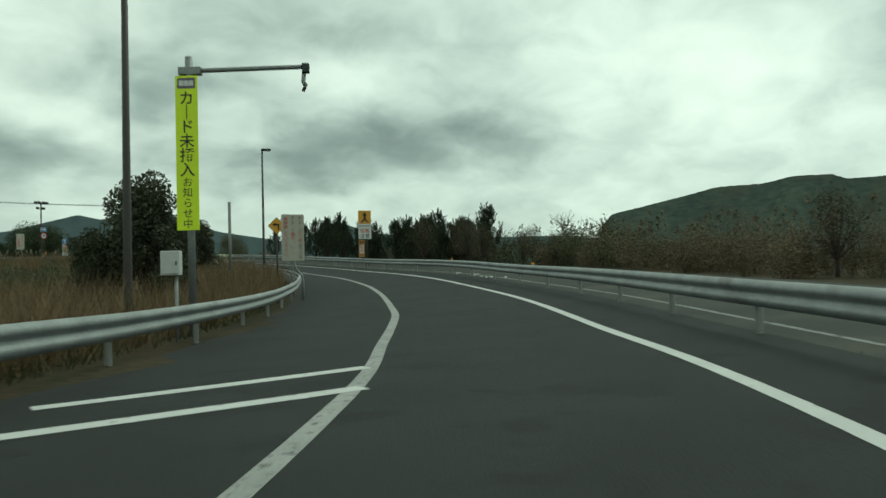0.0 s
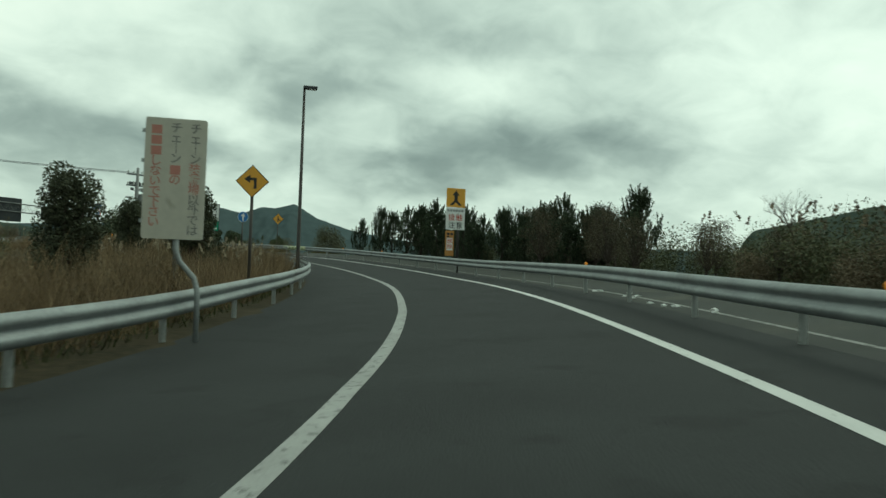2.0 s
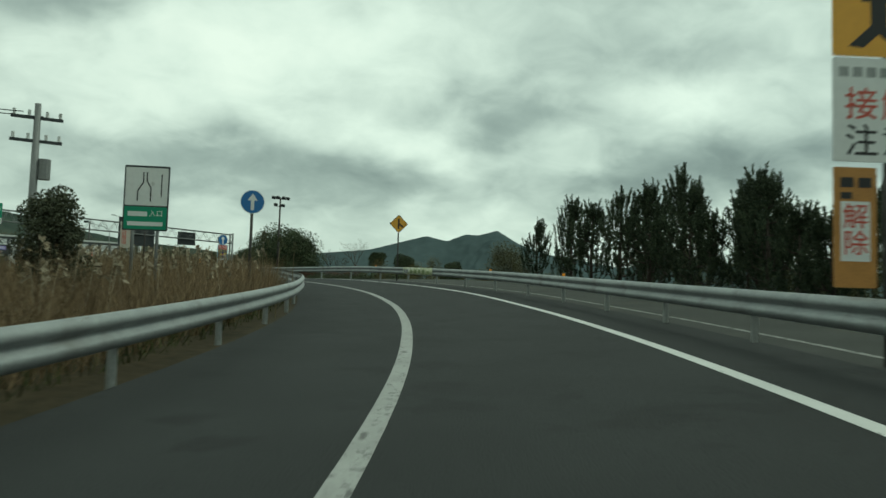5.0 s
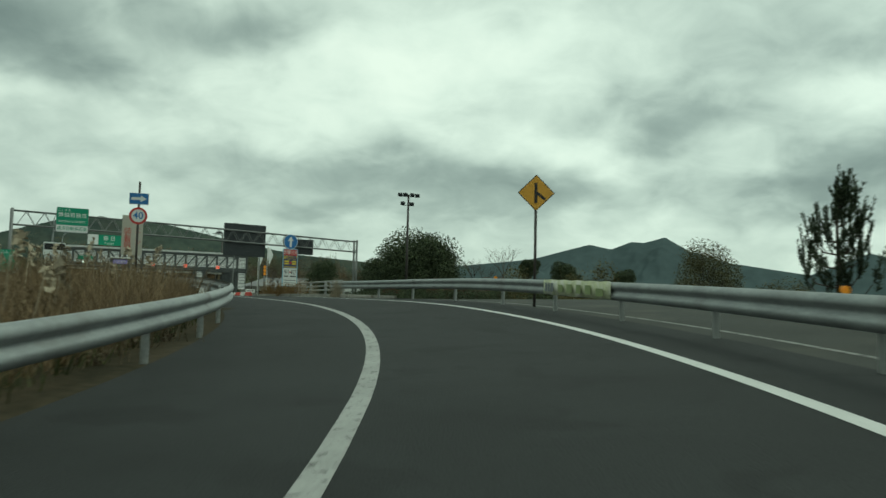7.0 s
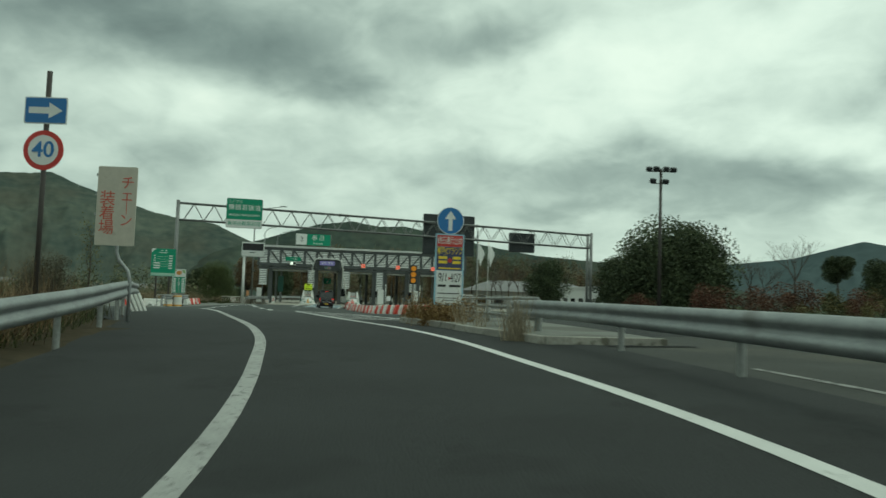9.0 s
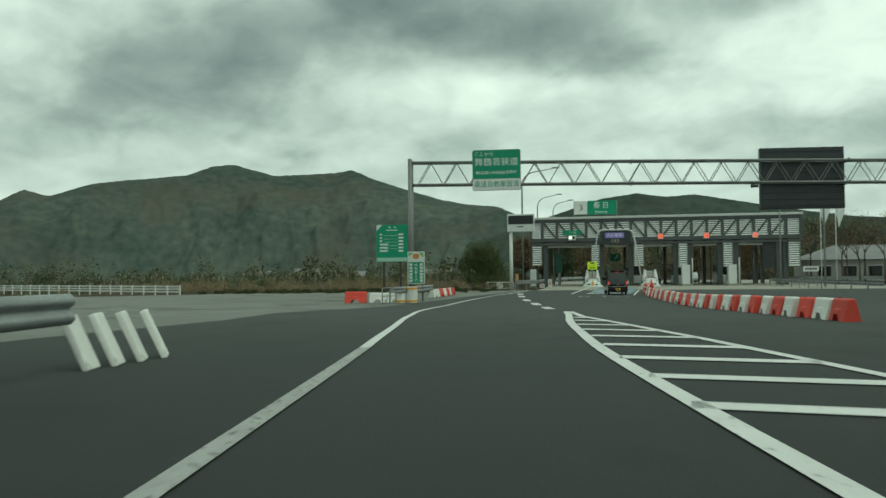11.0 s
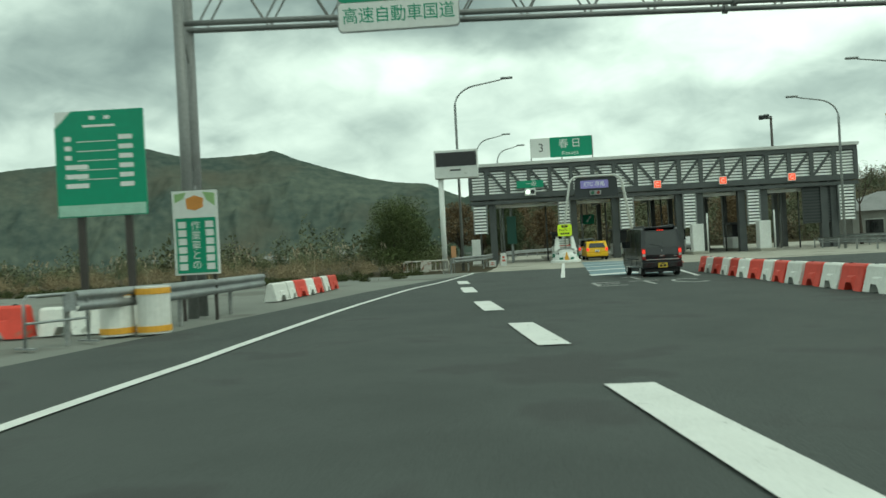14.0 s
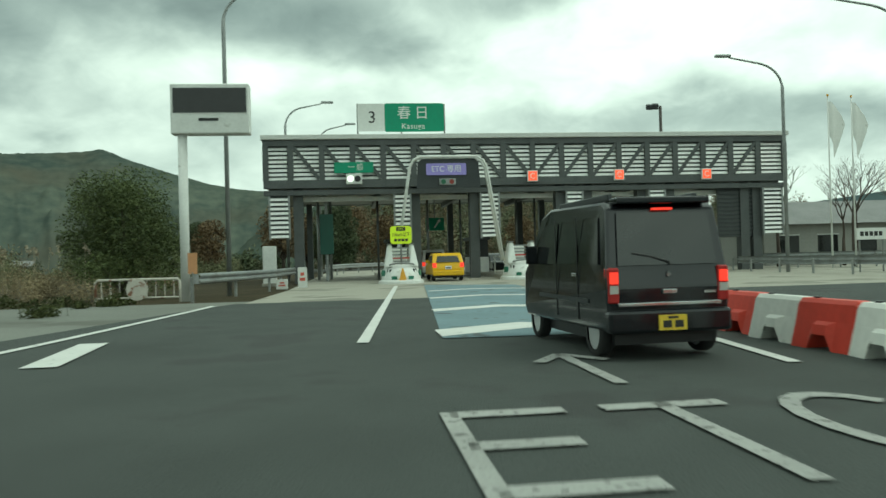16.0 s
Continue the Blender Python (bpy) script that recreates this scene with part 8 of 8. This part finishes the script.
for p, q, s in ((66, 232, 0.9), (71, 240, 1.1), (76, 250, 1.0), (62, 246, 1.2), (95, 246, 0.9), (104, 240, 1.0), (56, 226, 0.8)):
    v = PQ @ Vector((p, q, 0))
    rs.append((v.x, v.y, s, p * 13))
place(rust_tree, rs)


def clipped_tree(m, blobs, label, seed, trunk=0.12):
    """A garden tree pruned into rounded clumps (x, z, radius, height) on one stem."""
    r = np.random.default_rng(seed)
    th = thing("clipped_tree", label, "tree", m)
    top = max(b_[1] for b_ in blobs)
    part("trunk", tube([(0, 0, -0.3), (0.08, 0.05, top * 0.5), (0, 0, top)], [trunk, trunk * 0.8, trunk * 0.4], 8), M_BARK, th, smooth=True)
    for x, z, rad, hgt in blobs:
        cloud = []
        for k in range(16):
            d = unit(r.normal(size=(1, 3)))[0] * r.uniform(0.35, 0.66)
            u = unit(r.normal(size=(700, 3))) * r.uniform(0, 1, (700, 1)) ** 0.3
            cloud.append(np.array([x, 0, z]) + (d + u * r.uniform(0.3, 0.46)) * np.array([rad, rad, hgt]))
        part("clump", quads_mesh("clump", leaves(np.concatenate(cloud), 0.085, r), M_EVERGREEN), M_EVERGREEN, th)
    return th


for m, blobs, label, seed in (
    (pose(36.0, 178.6, ground_z(36.0, 178.6)), [(0.1, 5.7, 1.95, 1.7), (-0.6, 2.2, 1.1, 1.5), (0.9, 1.6, 1.3, 1.3)], "dark evergreen pruned into round clumps on a stem", 61),
    (pose(38.6, 177.0, ground_z(38.6, 177.0)), [(0.0, 0.75, 1.4, 0.75)], "low clipped round evergreen bush before a white building", 62),
):
    clipped_tree(m, blobs, label, seed)


def sapling(m, h, label, seed):
    """A slender upright stem with short rising twigs and a narrow column of leaves."""
    r = np.random.default_rng(seed)
    th = thing("sapling", label, "tree", m)
    part("trunk", tube([(0, 0, -0.2), (0.04, 0.02, h * 0.5), (0.0, 0.05, h)], [0.028, 0.02, 0.006], 6), M_BARK, th, smooth=True)
    twigs = bmesh.new()
    tips = []
    for k in range(26):
        z = h * (0.18 + 0.78 * k / 26)
        a = k * 2.4
        L_ = 0.2 + 0.22 * r.uniform() * (1.3 - z / h)
        end = (math.cos(a) * L_, math.sin(a) * L_, z + L_ * 1.5)
        tube([(0, 0, z), end], [0.008, 0.003], 4, twigs, caps=False)
        tips.append(np.array([end]) + r.normal(0, 0.09, (26, 3)) * np.array([1, 1, 1.6]))
    part("branch_frame", twigs, M_BARK, th)
    crown_mat = leaf_mat("yellowing_leaves", (0.075, 0.07, 0.025), (0.17, 0.15, 0.05))
    part("crown", quads_mesh("crown", leaves(np.concatenate(tips), 0.032, r), crown_mat), crown_mat, th)


sapling(pose(4.0, 116.4, float(plaza_z(97.5)) - 0.05), 3.1, "slender yellowing sapling behind the guardrail end", 63)


def bare_tree(seed, h, label):
    """Branches that fork again and again, with no leaves."""
    r = random.Random(seed)
    th = thing("bare_tree", label, "tree", None, "bare trees")
    bm = bmesh.new()
    part("trunk", tube([(0, 0, -0.3), (0.03, 0.02, h * 0.15), (0.0, 0.05, h * 0.3)], [h * 0.022, h * 0.018, h * 0.014], 8), M_BARK, th, smooth=True)

    def grow(p, d, L_, rad, depth):
        q_ = p + d * L_
        mid = p + d * L_ * 0.5 + Vector((r.uniform(-1, 1), r.uniform(-1, 1), 0.3)) * L_ * 0.06
        tube([p, mid, q_], [rad, rad * 0.85, rad * 0.6], 5 if depth < 3 else 3, bm, caps=False)
        if depth >= 6:
            return
        for _ in range(3 if depth < 3 else 2):
            nd = (d + Vector((r.uniform(-1, 1), r.uniform(-1, 1), r.uniform(-0.2, 0.7))) * 0.75).normalized()
            grow(q_, nd, L_ * r.uniform(0.62, 0.85), rad * 0.6, depth + 1)

    grow(Vector((0.0, 0.05, h * 0.28)), Vector((0, 0, 1)), h * 0.2, h * 0.013, 0)
    part("branch_frame", bm, M_BARK, th)
    return th


bt = bare_tree(41, 7.4, "leafless grey tree with fine twigs")
place(bt, [tuple((PQ @ Vector((100.5, 190.0, 0))).xy) + (1.05, 20), tuple((PQ @ Vector((104.0, 188.0, 0))).xy) + (0.9, 160), tuple((PQ @ Vector((107.0, 191.0, 0))).xy) + (1.1, 250), (-8.6, 211.0, 1.0, 0), (-6.2, 208.5, 0.8, 140), (-4.0, 210.0, 0.95, 100), (-2.4, 206.5, 0.85, 300), (-1.0, 213.0, 1.05, 200), (3.0, 209.0, 0.9, 50), (32.8, 185.5, 1.35, 10), (28.5, 190.0, 1.1, 150), (37.5, 50.2, 0.6, 20), (36.5, 38.0, 0.55, 60), (30.0, 193.0, 1.0, 250)])

# woods across the plain and behind the gate
WOODS_P = [(p, q) for p in range(-160, 40, 9) for q in (262, 290)] + [(p, q) for p in range(66, 135, 6) for q in (262, 280)]
out, hill = [], []
r = np.random.default_rng(77)
for k, (p, q) in enumerate(WOODS_P):
    v = PQ @ Vector((p + r.uniform(-3, 3), q + r.uniform(-8, 8), 0))
    hh = r.uniform(4.5, 8.5) * (1.0 if p < 60 else 1.1)
    (out if p < 50 else hill).append(leaves(bush_points(v.x, v.y, ground_z(v.x, v.y) - 0.3, hh * 0.5, hh, 300, 6, 5000 + k), 0.34))
stuff("far_woods", quads_mesh("far_woods", np.concatenate(out), M_HILLWOOD), M_HILLWOOD, "dull green woods across the plain", "woods")
stuff("hillside_woods", quads_mesh("hillside_woods", np.concatenate(hill), M_HILLWOOD), M_HILLWOOD, "dull green and brown woods behind the toll gate", "woods")
out = []
for k in range(170):
    a = radians(r.uniform(-150, 95))
    dd = r.uniform(150, 420)
    x, y = 10 - math.sin(a) * dd, 60 + math.cos(a) * dd
    if x * AX_P.x + y * AX_P.y > 55 and 80 < x * AX_Q.x + y * AX_Q.y < 320 and x * AX_P.x + y * AX_P.y < 135:
        continue
    hh = r.uniform(2.0, 6.0)
    out.append(leaves(bush_points(x, y, ground_z(x, y) - 0.3, hh * 0.8, hh, 260, 6, 9000 + k), 0.34))
stuff("far_woods", quads_mesh("far_woods", np.concatenate(out), M_BRUSH_GREEN), M_BRUSH_GREEN, "scattered dull green thickets across the plain", "woods")

tints = {"dark": [], "olive": [], "brown": []}
r = np.random.default_rng(79)
for k in range(420):
    p, q = r.uniform(-230, 60), r.uniform(205, 330)
    if q < 255 - 0.25 * (p + 60):
        continue
    hh = r.uniform(2.5, 6.0) * (0.6 if p > 20 else 1.0)
    v = PQ @ Vector((p, q, 0))
    tone = r.choice(["dark", "olive", "brown"], p=[0.45, 0.35, 0.2])
    tints[tone].append(leaves(bush_points(v.x, v.y, ground_z(v.x, v.y) - 0.4, hh * 0.6, hh, 420, 6, 8000 + k), 0.22))
for tone, m_, words in (("dark", M_EVERGREEN, "dark evergreen woods at the foot of the mountain"), ("olive", M_HILLWOOD, "olive woods at the foot of the mountain"), ("brown", M_BRUSH, "brown bare woods at the foot of the mountain")):
    stuff("valley_woods", quads_mesh("valley_woods", np.concatenate(tints[tone]), m_), m_, words, "woods")


# wooded bank behind the toll gate
def bank_z(p, q):
    f = min(1.0, max(0.0, (q - 252) / 60))
    return 1.0 + 11.0 * f * f * (3 - 2 * f) * min(1.0, max(0.1, (p - 62) / 14)) + 0.8 * noise.noise(Vector((p * 0.05, q * 0.05, 3)))


bp_, bq_ = np.linspace(64, 170, 36), np.linspace(250, 340, 24)
bv = [tuple((PQ @ Vector((p, q, 0))) + Vector((0, 0, bank_z(p, q) - (1.5 if q < 251 else 0)))) for q in bq_ for p in bp_]
bf = [(j * 36 + i, j * 36 + i + 1, (j + 1) * 36 + i + 1, (j + 1) * 36 + i) for j in range(23) for i in range(35)]
bank = part("bank", mesh_of("bank", bv, bf, M_SOIL, smooth=True), M_SOIL)
tagged(bank, "brown earth bank under woods behind the toll gate", "ground", kind="structure")
r = np.random.default_rng(78)
tints = {"green": [], "brown": [], "rust": []}
for k in range(330):
    p, q = r.uniform(65, 166), 252 + 70 * r.uniform(0, 1) ** 1.2
    hh = r.uniform(3.5, 6.5) * min(1.0, 0.45 + (p - 62) / 20)
    v = PQ @ Vector((p, q, 0))
    tone = r.choice(["green", "brown", "rust"], p=[0.55, 0.33, 0.12])
    tints[tone].append(leaves(bush_points(v.x, v.y, bank_z(p, q) - 0.5, hh * 0.5, hh, 420, 6, 7000 + k), 0.2))
for tone, m_, words in (("green", M_HILLWOOD, "dull green woods on the bank behind the toll gate"), ("brown", M_BRUSH, "grey-brown bare woods on the bank behind the toll gate"), ("rust", M_RUST_LEAF, "rust-brown autumn woods on the bank behind the toll gate")):
    stuff("bank_woods", quads_mesh("bank_woods", np.concatenate(tints[tone]), m_), m_, words, "woods")

# ---- far things ----


def utility_pole(x, y, top, yaw):
    g = ground_z(x, y)
    th = thing("utility_pole", "concrete utility pole with crossarms and insulators", "utility pole", pose(x, y, g, 0, 0, yaw), "utility poles")
    part("pole", tube([(0, 0, -0.4), (0, 0, top - g)], [0.17, 0.1], 10), M_POLE, th, smooth=True)
    for z in (top - g - 0.5, top - g - 1.3):
        part("crossarm", boxm(-0.8, 0.8, -0.05, 0.05, z - 0.05, z + 0.05), M_DARKSTEEL, th)
        for s in (-0.7, -0.25, 0.3, 0.7):
            part("insulator", tube([(s, 0, z + 0.05), (s, 0, z + 0.25)], 0.05, 6), M_WHITEPAINT, th)
    part("transformer", tube([(0.3, 0, top - g - 2.6), (0.3, 0, top - g - 1.9)], 0.2, 10), M_POLE, th)
    return th


u1 = utility_pole(15.2, 76.8, 6.9, 20)
u2 = utility_pole(-30.0, 62.0, 8.0, 20)
u3 = utility_pole(-80.0, 45.0, 9.0, 20)
for s in (-0.7, 0.3):
    pts = []
    for a, b in ((Vector((15.2, 76.8, 6.5)), Vector((-30, 62, 7.6))), (Vector((-30, 62, 7.6)), Vector((-80, 45, 8.6)))):
        for k in range(12):
            f = k / 12
            pts.append(a.lerp(b, f) + Vector((s * 0.4, s * 0.7, -1.0 * 4 * f * (1 - f) * 0.7)))
    w = part("power_cable", tube(pts, 0.018, 5), M_BLACK, None)
    tagged(w, "thin black power cable strung between poles", "cable", "power cables")


def house(x, y, yaw, w, d, h, roof, label):
    g = ground_z(x, y)
    th = thing("house", label, "house", pose(x, y, g, 0, 0, yaw), "houses on the plain")
    part("wall", boxm(-w / 2, w / 2, -d / 2, d / 2, -0.3, h), M_OFFICE, th)
    bm = bmesh.new()
    vs = [bm.verts.new(v) for v in ((-w / 2 - 0.5, -d / 2 - 0.5, h), (w / 2 + 0.5, -d / 2 - 0.5, h), (w / 2 + 0.5, d / 2 + 0.5, h), (-w / 2 - 0.5, d / 2 + 0.5, h), (-w / 2 - 0.3, 0, h + d * 0.3), (w / 2 + 0.3, 0, h + d * 0.3))]
    for f in ((0, 1, 5, 4), (1, 2, 5), (2, 3, 4, 5), (3, 0, 4), (3, 2, 1, 0)):
        bm.faces.new([vs[k] for k in f])
    part("roof", bm, roof, th)
    for k in range(3):
        part("window", boxm(-w / 2 + 0.8 + k * w / 3, -w / 2 + 2.0 + k * w / 3, -d / 2 - 0.03, -d / 2 + 0.05, 1.0, 2.2), M_GLASS, th)
    return th


r2 = random.Random(9)
for k in range(4):
    p, q = r2.uniform(-150, 30), r2.uniform(390, 460)
    v = PQ @ Vector((p, q, 0))
    house(v.x, v.y, r2.uniform(0, 90), r2.uniform(8, 14), r2.uniform(6, 9), r2.uniform(3, 5.5), M_OFFROOF, "small pale house with a grey tiled roof")
